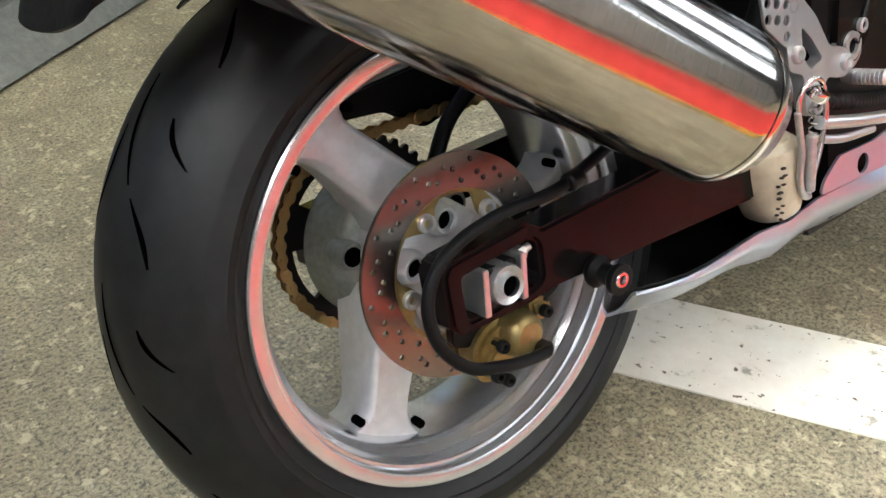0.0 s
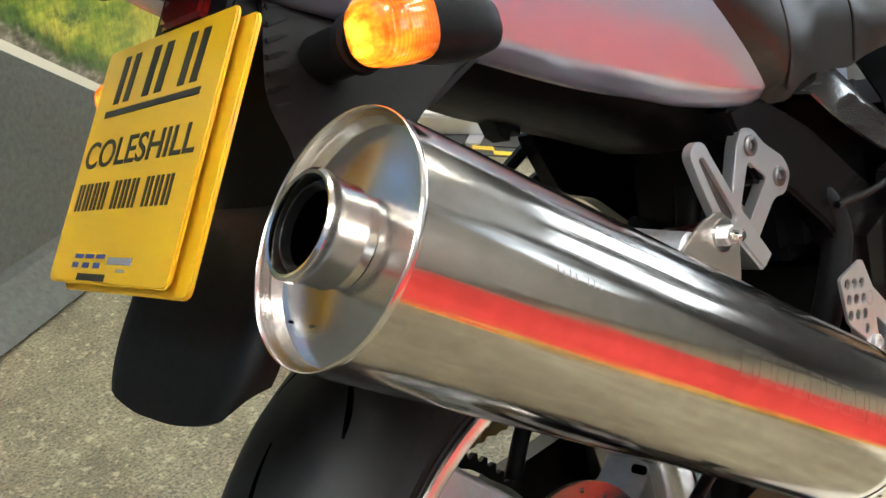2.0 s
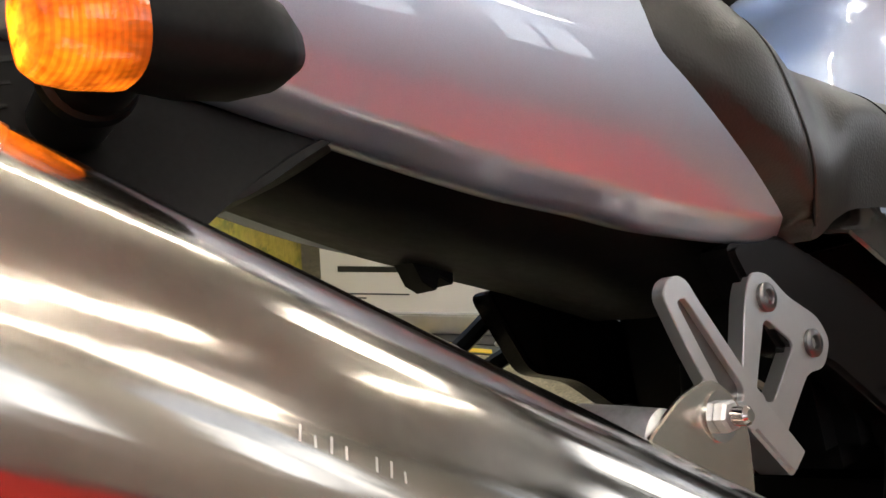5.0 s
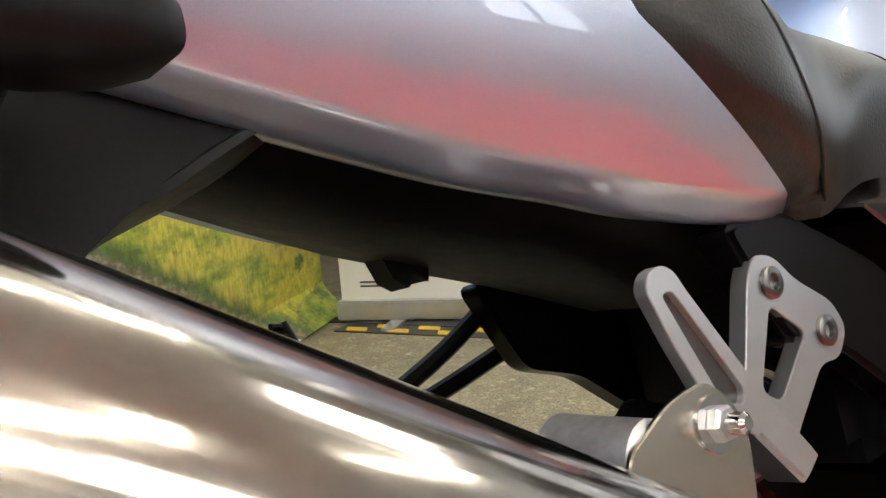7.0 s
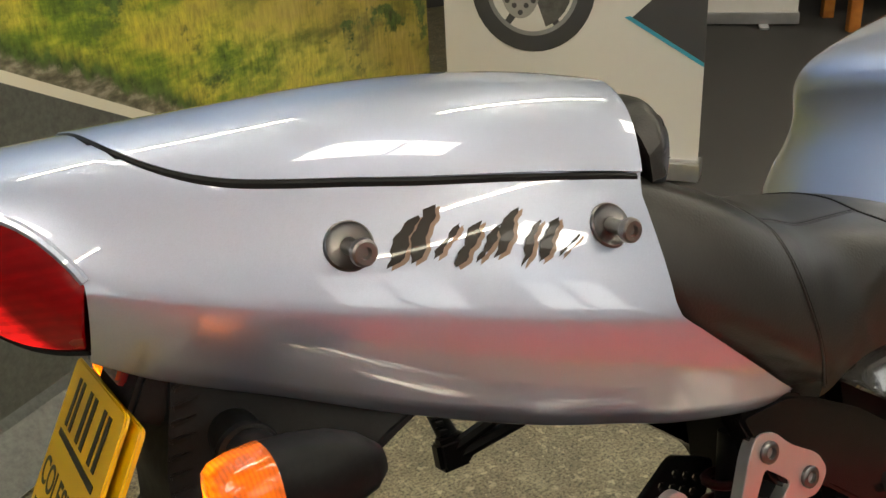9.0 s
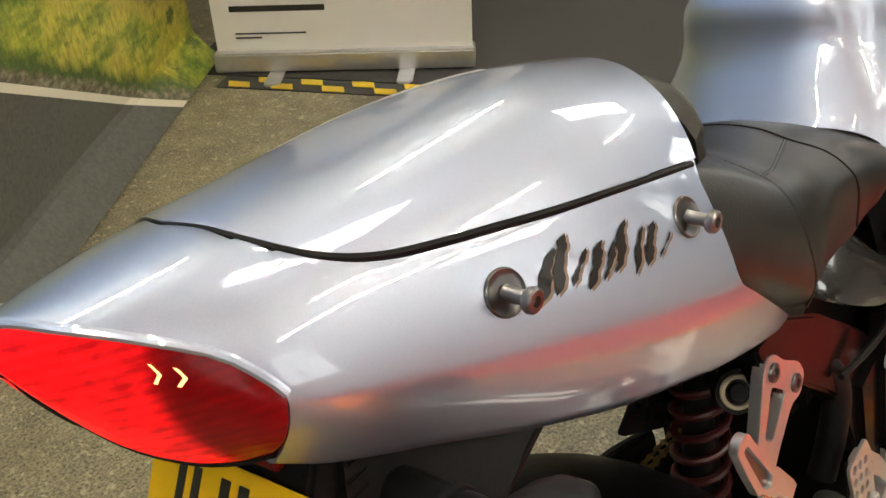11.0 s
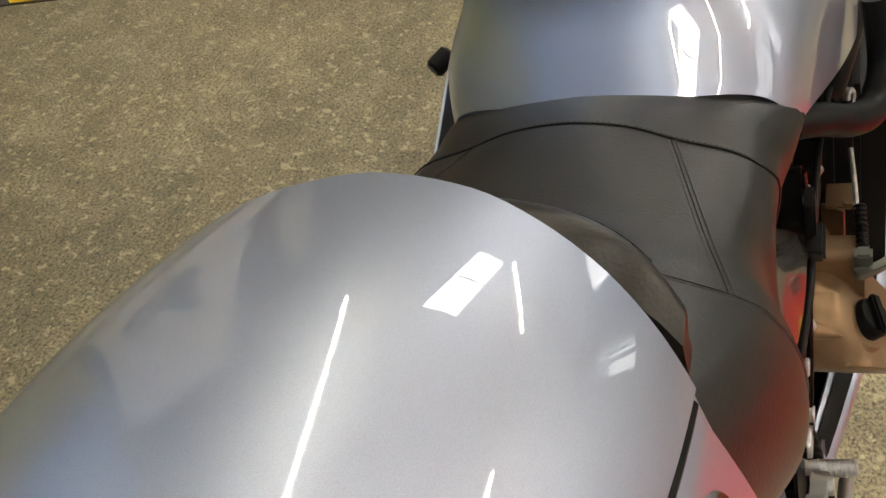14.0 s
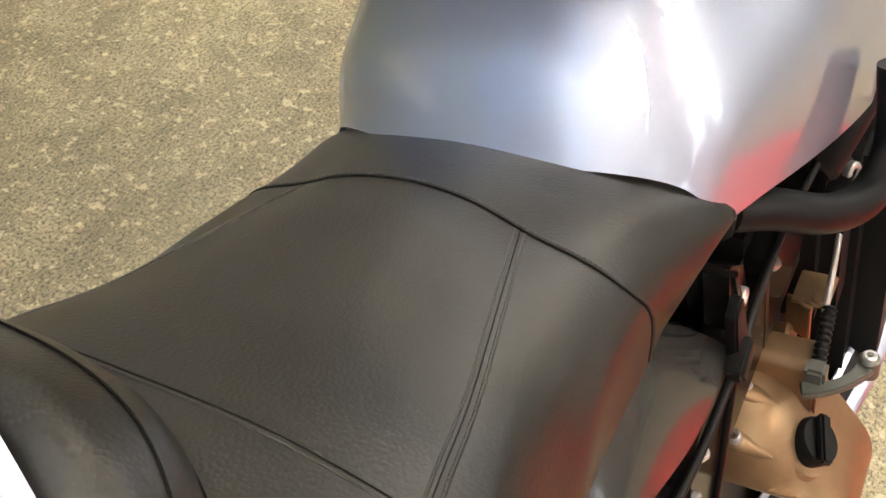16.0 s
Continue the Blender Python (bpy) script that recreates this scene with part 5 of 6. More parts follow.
# tail lamp: its lower edge climbs from the flanks to a point at the rear
L_X = smooth_table([(0.0, -0.217), (0.2, -0.236), (0.4, -0.256), (0.6, -0.280), (0.8, -0.302), (1.0, -0.314)])
L_Y = smooth_table([(0.0, 0.074), (0.2, 0.062), (0.4, 0.047), (0.6, 0.030), (0.8, 0.014), (1.0, 0.0)])
L_Z = smooth_table([(0.0, 0.602), (0.2, 0.606), (0.4, 0.616), (0.6, 0.640), (0.8, 0.678), (1.0, 0.708)])
lamp_rows = []
for j in range(13):
    f = j / 12
    row = []
    for i in range(41):
        ph = -math.pi / 2 + math.pi * i / 40
        se = 1 - abs(2 * ph / math.pi)
        top = tail_point(rear_x(se), se)
        top.y = math.copysign(abs(top.y), ph)
        bot = Vector((L_X(se), math.copysign(L_Y(se), ph), L_Z(se)))
        pnt = top.lerp(bot, f)
        bulge = 0.012 * math.sin(math.pi * f) * (1 - 0.6 * se)
        pnt += Vector((-math.cos(ph) - 0.3, math.sin(ph), 0)) * bulge
        row.append(pnt)
    lamp_rows.append(row)
lampob = part("tail_lamp", thicken(grid_mesh(lamp_rows), 0.003), REDLENS, bike, "glossy red wraparound tail lamp, lit")
part("lamp_rim", tube([lamp_rows[0][i] + Vector((0.001, 0, 0.002)) for i in range(0, 41, 1)], 0.0034, 8, 1, False), SILVER, lampob, "silver lip round the lamp")
# two bright bulb images behind each flank of the lens
for sd in (-1, 1):
    for c_ in (5.3, 6.3):
        rows = []
        for q in range(9):
            t = q / 8
            f_ = 0.12 + 0.13 * t
            i_ = c_ - (1.0 - 2.0 * abs(t - 0.45)) * 0.35
            line = []
            for o_ in (-0.09, 0.09):
                i2 = i_ + o_
                a_ = lamp_rows[int(f_ * 12)]
                b_ = lamp_rows[min(12, int(f_ * 12) + 1)]
                u_, v_ = i2 - int(i2), f_ * 12 - int(f_ * 12)
                pt = a_[int(i2)].lerp(a_[int(i2) + 1], u_).lerp(b_[int(i2)].lerp(b_[int(i2) + 1], u_), v_)
                out_ = Vector((-0.5, -1, 0.1)).normalized() * 0.0022
                pt = pt + out_
                line.append(Vector((pt.x, pt.y * -sd, pt.z)))
            rows.append(line)
        part("bulb_image", grid_mesh(rows), BULB, lampob, "bright chevron of the lit bulb")
# dark sill under the lamp
sill = []
for f_ in (0.0, 0.5, 1.0):
    row = []
    for q in range(33):
        v_ = -1 + 2 * q / 32
        se = 1 - abs(v_)
        row.append(Vector((L_X(se) + (-0.150 - L_X(se)) * f_ + 0.002, math.copysign(L_Y(se) * (1 - 0.15 * f_), v_), L_Z(se) - 0.002 + (0.604 - L_Z(se)) * f_ * 0.9)))
    sill.append(row)
part("lamp_sill", thicken(grid_mesh(sill), 0.003), BLACK, bike, "black plastic sill below the lamp")
# under-tail, fender, plate and indicators
ut = []
for x, zt, zb, w in ((-0.155, 0.580, 0.556, 0.056), (-0.10, 0.556, 0.532, 0.066), (0.0, 0.525, 0.491, 0.086), (0.05, 0.506, 0.470, 0.096), (0.10, 0.490, 0.449, 0.102), (0.17, 0.470, 0.424, 0.106), (0.24, 0.455, 0.400, 0.11), (0.34, 0.43, 0.36, 0.11)):
    ut.append([(x, -w - 0.012, zt), (x, -w * 0.75, zb + 0.012), (x, -w * 0.55, zb), (x, 0, zb - 0.004), (x, w * 0.55, zb), (x, w * 0.75, zb + 0.012), (x, w + 0.012, zt)])
part("undertray", thicken(grid_mesh(ut), 0.004), BLACK, bike, "black plastic undertray")
fen = []
FZ = [(0.005, 0.497, 0.108), (-0.05, 0.478, 0.110), (-0.10, 0.455, 0.110), (-0.145, 0.445, 0.108), (-0.185, 0.425, 0.112), (-0.225, 0.385, 0.112), (-0.258, 0.342, 0.110), (-0.274, 0.316, 0.108), (-0.281, 0.303, 0.102)]
for x, z, w in FZ:
    fen.append([(x + 0.030, -w, z + 0.016), (x + 0.012, -w * 0.985, z + 0.014), (x - 0.006, -w * 0.85, z + 0.004), (x - 0.012, -w * 0.4, z - 0.003), (x - 0.013, 0, z - 0.004), (x - 0.012, w * 0.4, z - 0.003), (x - 0.006, w * 0.85, z + 0.004), (x + 0.012, w * 0.985, z + 0.014), (x + 0.030, w, z + 0.016)])
fen = [list(r_) for r_ in zip(*[smooth_path(col, 4) for col in zip(*fen)])]
fen = [smooth_path(r_, 3) for r_ in fen]
part("tray_clip", slab([(0.120, 0.452), (0.165, 0.436), (0.160, 0.412), (0.148, 0.420), (0.143, 0.410), (0.132, 0.418)], 0.030, 0.055, 0.001), BLACK, bike, "black tray clip")
part("rear_fender", thicken(grid_mesh(fen), 0.004), BLACK, bike, "black plastic rear fender")
STEM = [(0.608, -0.158, 0.070, -0.140, 0.070, -0.09, 0.070), (0.575, -0.168, 0.074, -0.148, 0.074, -0.05, 0.086), (0.555, -0.174, 0.075, -0.148, 0.077, 0.005, 0.094), (0.525, -0.183, 0.077, -0.150, 0.081, 0.012, 0.100),
        (0.507, -0.188, 0.079, -0.150, 0.088, 0.002, 0.105), (0.494, -0.190, 0.082, -0.150, 0.092, -0.032, 0.108), (0.481, -0.189, 0.086, -0.150, 0.096, -0.060, 0.110), (0.466, -0.187, 0.090, -0.150, 0.100, -0.084, 0.111), (0.452, -0.187, 0.093, -0.152, 0.103, -0.104, 0.112), (0.438, -0.188, 0.095, -0.156, 0.105, -0.119, 0.112), (0.424, -0.191, 0.096, -0.165, 0.106, -0.132, 0.112)]
stem_rows = []
for z, xr, wr, xm, wm, xf, wf in STEM:
    half = [(xr, -wr, z), (xr + 0.010, -wr - 0.002, z), (xm, -wm, z), ((xm + xf) / 2, -(wm + wf) / 2 - 0.002, z), (xf, -wf, z)]
    stem_rows.append(half + [(x, -y, z) for x, y, z in half[::-1]])
stem = part("fender_stem", grid_mesh(stem_rows, closed_v=True, cap=True), BLACK, bike, "black plastic plate hanger with wide flanks")
RIB_X = smooth_table([(z, x) for z, x, *_ in STEM[::-1]])
RIB_Y = smooth_table([(z, y) for z, _, y, *_ in STEM[::-1]])
for k in range(9):
    z = 0.492 + 0.0112 * k
    x, y = RIB_X(z), RIB_Y(z)
    part("vent_rib", turned(box((0.001, -0.0035, -0.002), (0.020, 0.004, 0.002), 0.0012), Matrix.Translation((x, -y, z)) @ Matrix.Rotation(radians(-5), 4, "Y")), SATIN, stem)
# two stacked yellow plates, slanted
PT, PB = Vector((-0.200, 0, 0.557)), Vector((-0.297, 0, 0.398))
p_up = (PT - PB).normalized()
p_n = Vector((0, 1, 0)).cross(p_up).normalized()
p_n = p_n if p_n.x < 0 else -p_n
PM = Matrix.Identity(4)
for i, vec in enumerate((Vector((0, -1, 0)), p_up, p_n)):
    for r_ in range(3):
        PM[r_][i] = vec[r_]
PM.translation = PB
PW, PH = 0.104, (PT - PB).length


def plate_bm(dx, dz, d0, d1):
    bm = slab(rounded([(-PW + dx, 0 + dz), (PW + dx, 0 + dz), (PW + dx, PH + dz), (-PW + dx, PH + dz)], 0.008, 5), d0, d1, 0.0012)
    return turned(bm, PM @ Matrix(((1, 0, 0, 0), (0, 0, 1, 0), (0, 1, 0, 0), (0, 0, 0, 1))))


part("plate_backing", plate_bm(0.014, -0.004, -0.004, 0.0), YELLOW, bike, "second yellow plate behind")
plate = part("rear_plate", plate_bm(0, 0, 0.004, 0.0075), YELLOW, bike, "yellow acrylic dealer plate with black bars")


def plate_bar(x, z, w, hh, mat=INK, slant=0.0, d=0.0076):
    bm = slab([(x, z), (x + w, z), (x + w + slant, z + hh), (x + slant, z + hh)], d, d + 0.0006, 0)
    part("print_bar", turned(bm, PM @ Matrix(((1, 0, 0, 0), (0, 0, 1, 0), (0, 1, 0, 0), (0, 0, 0, 1)))), mat, plate, "", False)


for x, w in ((-0.068, 0.030), (-0.016, 0.034), (0.042, 0.030)):
    for q_ in (0.0, w * 0.62):
        plate_bar(x + q_, 0.138, w * 0.32, 0.038, INK, 0.003)
plate_bar(-0.078, 0.128, 0.158, 0.005)
word = lettering("COLESHILL", 0.0300, 0.186)
part("lettering", turned(word, PM @ Matrix.Translation((-0.001, 0.088, 0.0078))), INK, plate, "black printed town name", False)
xk = -0.088
for k in range(12):
    if k not in (4, 8):
        for q_ in (0.0, 0.0068):
            plate_bar(xk + q_, 0.054, 0.0036, 0.021)
    xk += 0.0152 if k not in (4, 8) else 0.008
for k in range(3):
    plate_bar(-0.058 + 0.020 * k, 0.018, 0.015, 0.003, BLUE)
    plate_bar(-0.060 + 0.020 * k, 0.011, 0.011, 0.004, BLUE)
plate_bar(0.004, 0.014, 0.040, 0.005, FRAME)
plate_bar(0.022, 0.009, 0.014, 0.002, FRAME)
plate_bar(-0.045, 0.002, 0.05, 0.005, INK)
mount = part("reflector_mount", turned(box((-0.052, PH - 0.010, -0.030), (0.068, PH + 0.062, -0.002), 0.004), PM), BLACK, bike, "black reflector mount")
part("reflector", turned(box((-0.026, PH + 0.006, -0.004), (0.040, PH + 0.044, 0.006), 0.003), PM), REFLECTOR, mount, "dark red rear reflector")


def indicator(s):
    """s: -1 on the right, 1 on the left."""
    c = Vector((-0.152, s * 0.196, 0.524))
    rows = []
    for d, ry, rz in ((0.000, 0.026, 0.023), (0.02, 0.027, 0.024), (0.042, 0.025, 0.022), (0.058, 0.019, 0.017), (0.068, 0.010, 0.009), (0.070, 0.001, 0.001)):
        rows.append([c + Vector((d, math.copysign(abs(math.cos(a)) ** 0.75, math.cos(a)) * ry, math.copysign(abs(math.sin(a)) ** 0.75, math.sin(a)) * rz - d * 0.15)) for a in [2 * math.pi * i / 32 for i in range(32)]])
    body = part("indicator", grid_mesh(rows, closed_v=True, cap=True), BLACK, bike, "black indicator body with amber lens")
    rows = []
    for d, k in ((0.0, 1.01), (-0.003, 1.02), (-0.019, 0.99), (-0.029, 0.90), (-0.034, 0.74), (-0.036, 0.4), (-0.036, 0.01)):
        rows.append([c + Vector((d, math.copysign(abs(math.cos(a)) ** 0.75, math.cos(a)) * 0.026 * k, math.copysign(abs(math.sin(a)) ** 0.75, math.sin(a)) * 0.023 * k)) for a in [2 * math.pi * i / 32 for i in range(32)]])
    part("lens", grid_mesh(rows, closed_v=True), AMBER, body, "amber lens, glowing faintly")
    stalk = part("stalk", tube([c + Vector((0.003, -s * 0.018, 0)), c + Vector((0.004, -s * 0.034, -0.001)), c + Vector((0.007, -s * 0.062, -0.003)), c + Vector((0.012, -s * 0.115, -0.006))], lambda t: 0.0135 + 0.0045 * min(1.0, 2.2 * t), 20, 5), SATIN, body)
    part("boot_ring", lathe([(0, 0.014), (0.0015, 0.0205), (0.007, 0.0215), (0.0085, 0.016)], c + Vector((0.005, -s * 0.052, -0.002)), (0.08, -s, -0.05), 28), BLACK, stalk)
    return body


indicator(-1)
indicator(1)

# rider's seat: sections across, from the left lower edge over the top to the right
S_W = smooth_table([(0.165, 0.165), (0.22, 0.182), (0.28, 0.190), (0.32, 0.187), (0.355, 0.175), (0.39, 0.164), (0.43, 0.158), (0.55, 0.154), (0.60, 0.161), (0.64, 0.167)])
S_ZT = smooth_table([(0.165, 0.648), (0.22, 0.625), (0.28, 0.598), (0.33, 0.576), (0.38, 0.556), (0.43, 0.545), (0.50, 0.533), (0.56, 0.520), (0.61, 0.500), (0.645, 0.474)])
S_ZB = smooth_table([(0.165, 0.52), (0.22, 0.46), (0.28, 0.415), (0.35, 0.392), (0.40, 0.408), (0.44, 0.446), (0.50, 0.446), (0.55, 0.422), (0.60, 0.418), (0.645, 0.425)])
S_ZL = smooth_table([(0.165, 0.52), (0.22, 0.46), (0.28, 0.415), (0.34, 0.396), (0.38, 0.400), (0.42, 0.408), (0.47, 0.407), (0.52, 0.402), (0.56, 0.408), (0.60, 0.414), (0.645, 0.424)])
S_DROP = smooth_table([(0.165, 0.009), (0.24, 0.013), (0.31, 0.022), (0.41, 0.013), (0.51, 0.010), (0.60, 0.007), (0.645, 0.007)])
S_TW = smooth_table([(0.165, 0.128), (0.27, 0.149), (0.33, 0.147), (0.36, 0.136), (0.40, 0.121), (0.45, 0.105), (0.49, 0.092), (0.52, 0.085), (0.58, 0.098), (0.645, 0.120)])


def tucked(p):
    """Keeps the seat under the tail panel behind the panel's front edge."""
    if p.x > 0.345:
        return p
    zw, zb = T_ZW(p.x), T_ZB(p.x)
    q = min(1.0, max(0.0, (zw - p.z) / (zw - zb)))
    limit = abs(tail_point(p.x, -q).y) - 0.008
    f = min(1.0, max(0.0, (p.x - FRONT_LOW(q) + 0.004) / 0.030))
    f = f * f * (3 - 2 * f)
    y = abs(p.y)
    return Vector((p.x, math.copysign(min(y, limit) * (1 - f) + y * f, p.y), p.z))


def seat_section(x, n=44):
    w, zt, zb, tw = S_W(x), S_ZT(x), S_ZB(x), S_TW(x)
    sh = zt - S_DROP(x)
    half = [(x, -w + 0.010 + 0.9 * max(0.0, w - 0.160), min(zb, S_ZL(x))), (x, -w + 0.3 * max(0.0, w - 0.162), zb + (sh - zb) * 0.30), (x, -w + 0.006, zb + (sh - zb) * 0.60), (x, -tw - (w - tw) * 0.58, zb + (sh - zb) * 0.85), (x, -tw, sh), (x, -tw * 0.55, zt + 0.002)]
    pts = smooth_path(half + [(x, 0, zt + 0.006)] + [(x, -y_, z_) for _, y_, z_ in half[::-1]], 5)
    return [tucked(p) for p in pts]


seat_rows = []
for i in range(49):
    x = 0.175 + (0.645 - 0.175) * i / 48
    seat_rows.append(seat_section(x))
# front nose turned down along a shallow curve
seat_front = seat_rows[-1]
seat_rows.append([Vector((p.x + 0.008, p.y * 0.995, p.z - 0.006)) for p in seat_front])
seat_rows.append([Vector((p.x + 0.006, p.y * 0.985, p.z - 0.02)) for p in seat_front])
seat = part("rider_seat", grid_mesh(seat_rows), LEATHER, bike, "black leather rider's seat with stitched seams")


def seat_at(x, v):
    """v from -1 (right lower edge) to 1 (left lower edge)."""
    sec = seat_section(x)
    f = (v + 1) / 2 * (len(sec) - 1)
    i = min(int(f), len(sec) - 2)
    return sec[i].lerp(sec[i + 1], f - i)


def seat_seam(fn, n=40, r=0.0011):
    pts = [fn(i / n) for i in range(n + 1)]
    part("seam", tube(pts, r, 6, 1, False), SEAM, seat)


def seat_welt(fn, n=40, r=0.0019):
    """A rounded fold of leather beside a seam."""
    part("welt", tube([fn(i / n) - Vector((0, 0, 0.0009)) for i in range(n + 1)], r, 8, 1, False), LEATHER, seat)


def seat_y(x, y):
    """How far round the section the seat reaches the half width y."""
    sec = seat_section(x)
    n = len(sec) // 2
    for i in range(n, 0, -1):
        ya, yb = abs(sec[i].y), abs(sec[i - 1].y)
        if yb >= abs(y):
            return (i - (abs(y) - ya) / max(yb - ya, 1e-6)) / n - 1
    return -1.0


def cross_x(v):
    return 0.521 - 0.013 * math.sin(math.pi * min(1.0, abs(v) * 0.9)) ** 1.7 + 0.012 * max(0.0, abs(v) - 0.5) ** 1.6 * 3.0


UP = Vector((0, 0, 0.0003))
seat_seam(lambda t: seat_at(cross_x(-1 + 2 * t), -0.985 + 1.97 * t) + UP, 90, 0.0009)
for s in (-1, 1):
    seat_seam(lambda t, s=s: seat_at(0.31 + 0.205 * t, -s * seat_y(0.31 + 0.205 * t, 0.146 - 0.066 * t)), 40, 0.0004)
    seat_welt(lambda t, s=s: seat_at(0.31 + 0.205 * t, -s * seat_y(0.31 + 0.205 * t, 0.1492 - 0.066 * t)), 40, 0.0014)
    seat_welt(lambda t, s=s: seat_at(0.31 + 0.205 * t, -s * seat_y(0.31 + 0.205 * t, 0.1430 - 0.066 * t)), 40, 0.0012)
    for q in range(70):
        t0, t1 = q / 70, (q + 0.55) / 70
        pa, pb = [seat_at(0.31 + 0.205 * t, -s * seat_y(0.31 + 0.205 * t, 0.1492 - 0.066 * t)) + UP * 1.8 for t in (t0, t1)]
        part("stitch", rod(pa, pb, 0.0004, 5), THREAD, seat)
seat_welt(lambda t: seat_at(cross_x(-1 + 2 * t) + 0.0030, -0.985 + 1.97 * t), 90, 0.0016)
seat_seam(lambda t: seat_at(0.307 + 0.05 * (2 * t - 1) ** 4, -0.96 + 1.92 * t), 90, 0.0006)
seat_welt(lambda t: seat_at(0.304 + 0.05 * (2 * t - 1) ** 4, -0.96 + 1.92 * t), 90, 0.0015)
for q in range(120):
    t = q / 119
    p_ = seat_at(cross_x(-1 + 2 * t) + 0.0034, -0.975 + 1.95 * t) + UP * 3
    p2 = seat_at(cross_x(-1 + 2 * t + 0.009) + 0.0034, -0.975 + 1.95 * t + 0.008) + UP * 3
    part("stitch", rod(p_, p2, 0.0005, 5), THREAD, seat)
for s in (-1, 1):
    for k in range(26):
        p_ = seat_at(0.600 + 0.045 * math.sin(k / 25 * math.pi / 2), s * (0.93 - 0.16 * (k / 25) ** 2 - 0.02))
        part("stitch", rod(p_ + Vector((0, 0, 0.0008)), p_ + Vector((0.0022, 0, 0.0008)), 0.0007, 6), THREAD, seat)

# back pad in front of the cowl
pad = []
for i in range(37):
    y = -0.145 + 0.290 * i / 36
    m_ = abs(y) / 0.145
    xf = 0.279 - 0.014 * m_ ** 2 - 0.046 * m_ ** 4
    top = 0.694 - 0.012 * m_ ** 2 - 0.030 * m_ ** 8
    low = 0.612 + 0.020 * m_ ** 5
    back = 0.228 - 0.010 * m_ - 0.003 * m_ ** 6
    pad.append(smooth_path([(back - 0.012, y, top - 0.012), (back + (xf - back) * 0.35, y, top - 0.004), (back + (xf - back) * 0.75, y, top - 0.25 * (top - low)), (xf, y, top - 0.51 * (top - low)), (xf - 0.004, y, low + 0.07 * (top - low)), (back + 0.5 * (xf - back), y, low - 0.010), (back - 0.012, y, low - 0.012)], 4))
pad_ob = part("back_pad", grid_mesh(pad, closed_v=True, cap=True), LEATHER, bike, "black padded bump stop in front of the cowl")
for q in (9, 15):
    part("seam", tube([pad[i][q] + Vector((0.0004, 0, 0.0003)) for i in range(2, 35)], 0.0006, 6, 1, False), SEAM, pad_ob)

# fuel tank
K_W = smooth_table([(0.60, 0.150), (0.64, 0.166), (0.74, 0.181), (0.95, 0.206), (1.10, 0.21), (1.25, 0.20)])
K_ZT = smooth_table([(0.615, 0.51), (0.628, 0.575), (0.642, 0.622), (0.662, 0.652), (0.69, 0.672), (0.74, 0.688), (0.80, 0.702), (0.90, 0.715), (1.02, 0.705), (1.15, 0.66), (1.25, 0.60)])
K_ZB = smooth_table([(0.60, 0.440), (0.64, 0.430), (0.74, 0.398), (0.95, 0.342), (1.25, 0.28)])
tank_rows = []
for i in range(41):
    x = 0.612 + (1.25 - 0.612) * (i / 40) ** 1.3
    w, zt, zb = K_W(x), K_ZT(x), K_ZB(x)
    row = []
    for j in range(49):
        v_ = -1 + 2 * j / 48
        sgn = -1 if v_ < 0 else 1
        th = (1 - abs(v_)) * math.pi / 2
        y = w * math.cos(th) ** 0.60
        z = zb + (zt - zb) * math.sin(th) ** 0.78
        y *= 1 - 0.15 * math.exp(-((z - 0.575) / 0.050) ** 2) * min(1.0, max(0.0, (0.92 - x) / 0.2))
        plan = math.exp(-((x - 0.612) / 0.14) ** 2) * (-0.033 + 0.060 * (y / 0.166) ** 2.5)
        scoop = 0.034 * math.exp(-((z - 0.595) / 0.050) ** 2) * math.exp(-((x - 0.612) / 0.10) ** 2)
        row.append((x + plan + scoop, sgn * y, z))
    tank_rows.append(row)
tank = part("fuel_tank", thicken(grid_mesh(tank_rows, cap=False), 0.004), SILVER, bike, "metallic silver fuel tank")

# smoked side cover under the seat
V_T = smooth_table([(0.388, 0.402), (0.42, 0.426), (0.47, 0.436), (0.52, 0.434), (0.56, 0.424), (0.60, 0.390), (0.645, 0.325)])
V_B = smooth_table([(0.388, 0.394), (0.445, 0.356), (0.50, 0.324), (0.553, 0.299), (0.60, 0.292), (0.645, 0.303)])
cov = []
for i in range(29):
    x = 0.388 + 0.257 * i / 28
    row = []
    for j in range(11):
        f = j / 10
        row.append((x, -(0.090 + 0.074 * math.sin(math.pi * 0.40 * f) / math.sin(math.pi * 0.40)), V_T(x) + (V_B(x) - V_T(x)) * f))
    cov.append(row)
part("side_cover", thicken(grid_mesh(cov), 0.003), GLASS, bike, "glossy smoked grey side cover")

# frame spar, rear subframe, engine and hoses
part("subframe_plate", slab(rounded([(0.262, 0.402), (0.33, 0.402), (0.42, 0.355), (0.56, 0.25), (0.56, 0.12), (0.50, 0.10), (0.44, 0.235), (0.36, 0.300), (0.30, 0.32)], 0.014, 4), -0.142, -0.112, 0.004), GLOSS, bike, "dark painted frame plate")
part("subframe_plate", slab(rounded([(0.262, 0.402), (0.33, 0.402), (0.42, 0.355), (0.56, 0.25), (0.56, 0.12), (0.50, 0.10), (0.44, 0.235), (0.36, 0.300), (0.30, 0.32)], 0.014, 4), 0.112, 0.142, 0.004), GLOSS, bike, "dark painted frame plate")
spar = []
for x, z, h_ in ((0.50, 0.15, 0.12), (0.62, 0.20, 0.10), (0.75, 0.25, 0.09), (0.90, 0.31, 0.09), (1.10, 0.38, 0.09)):
    spar.append((x, z, h_))
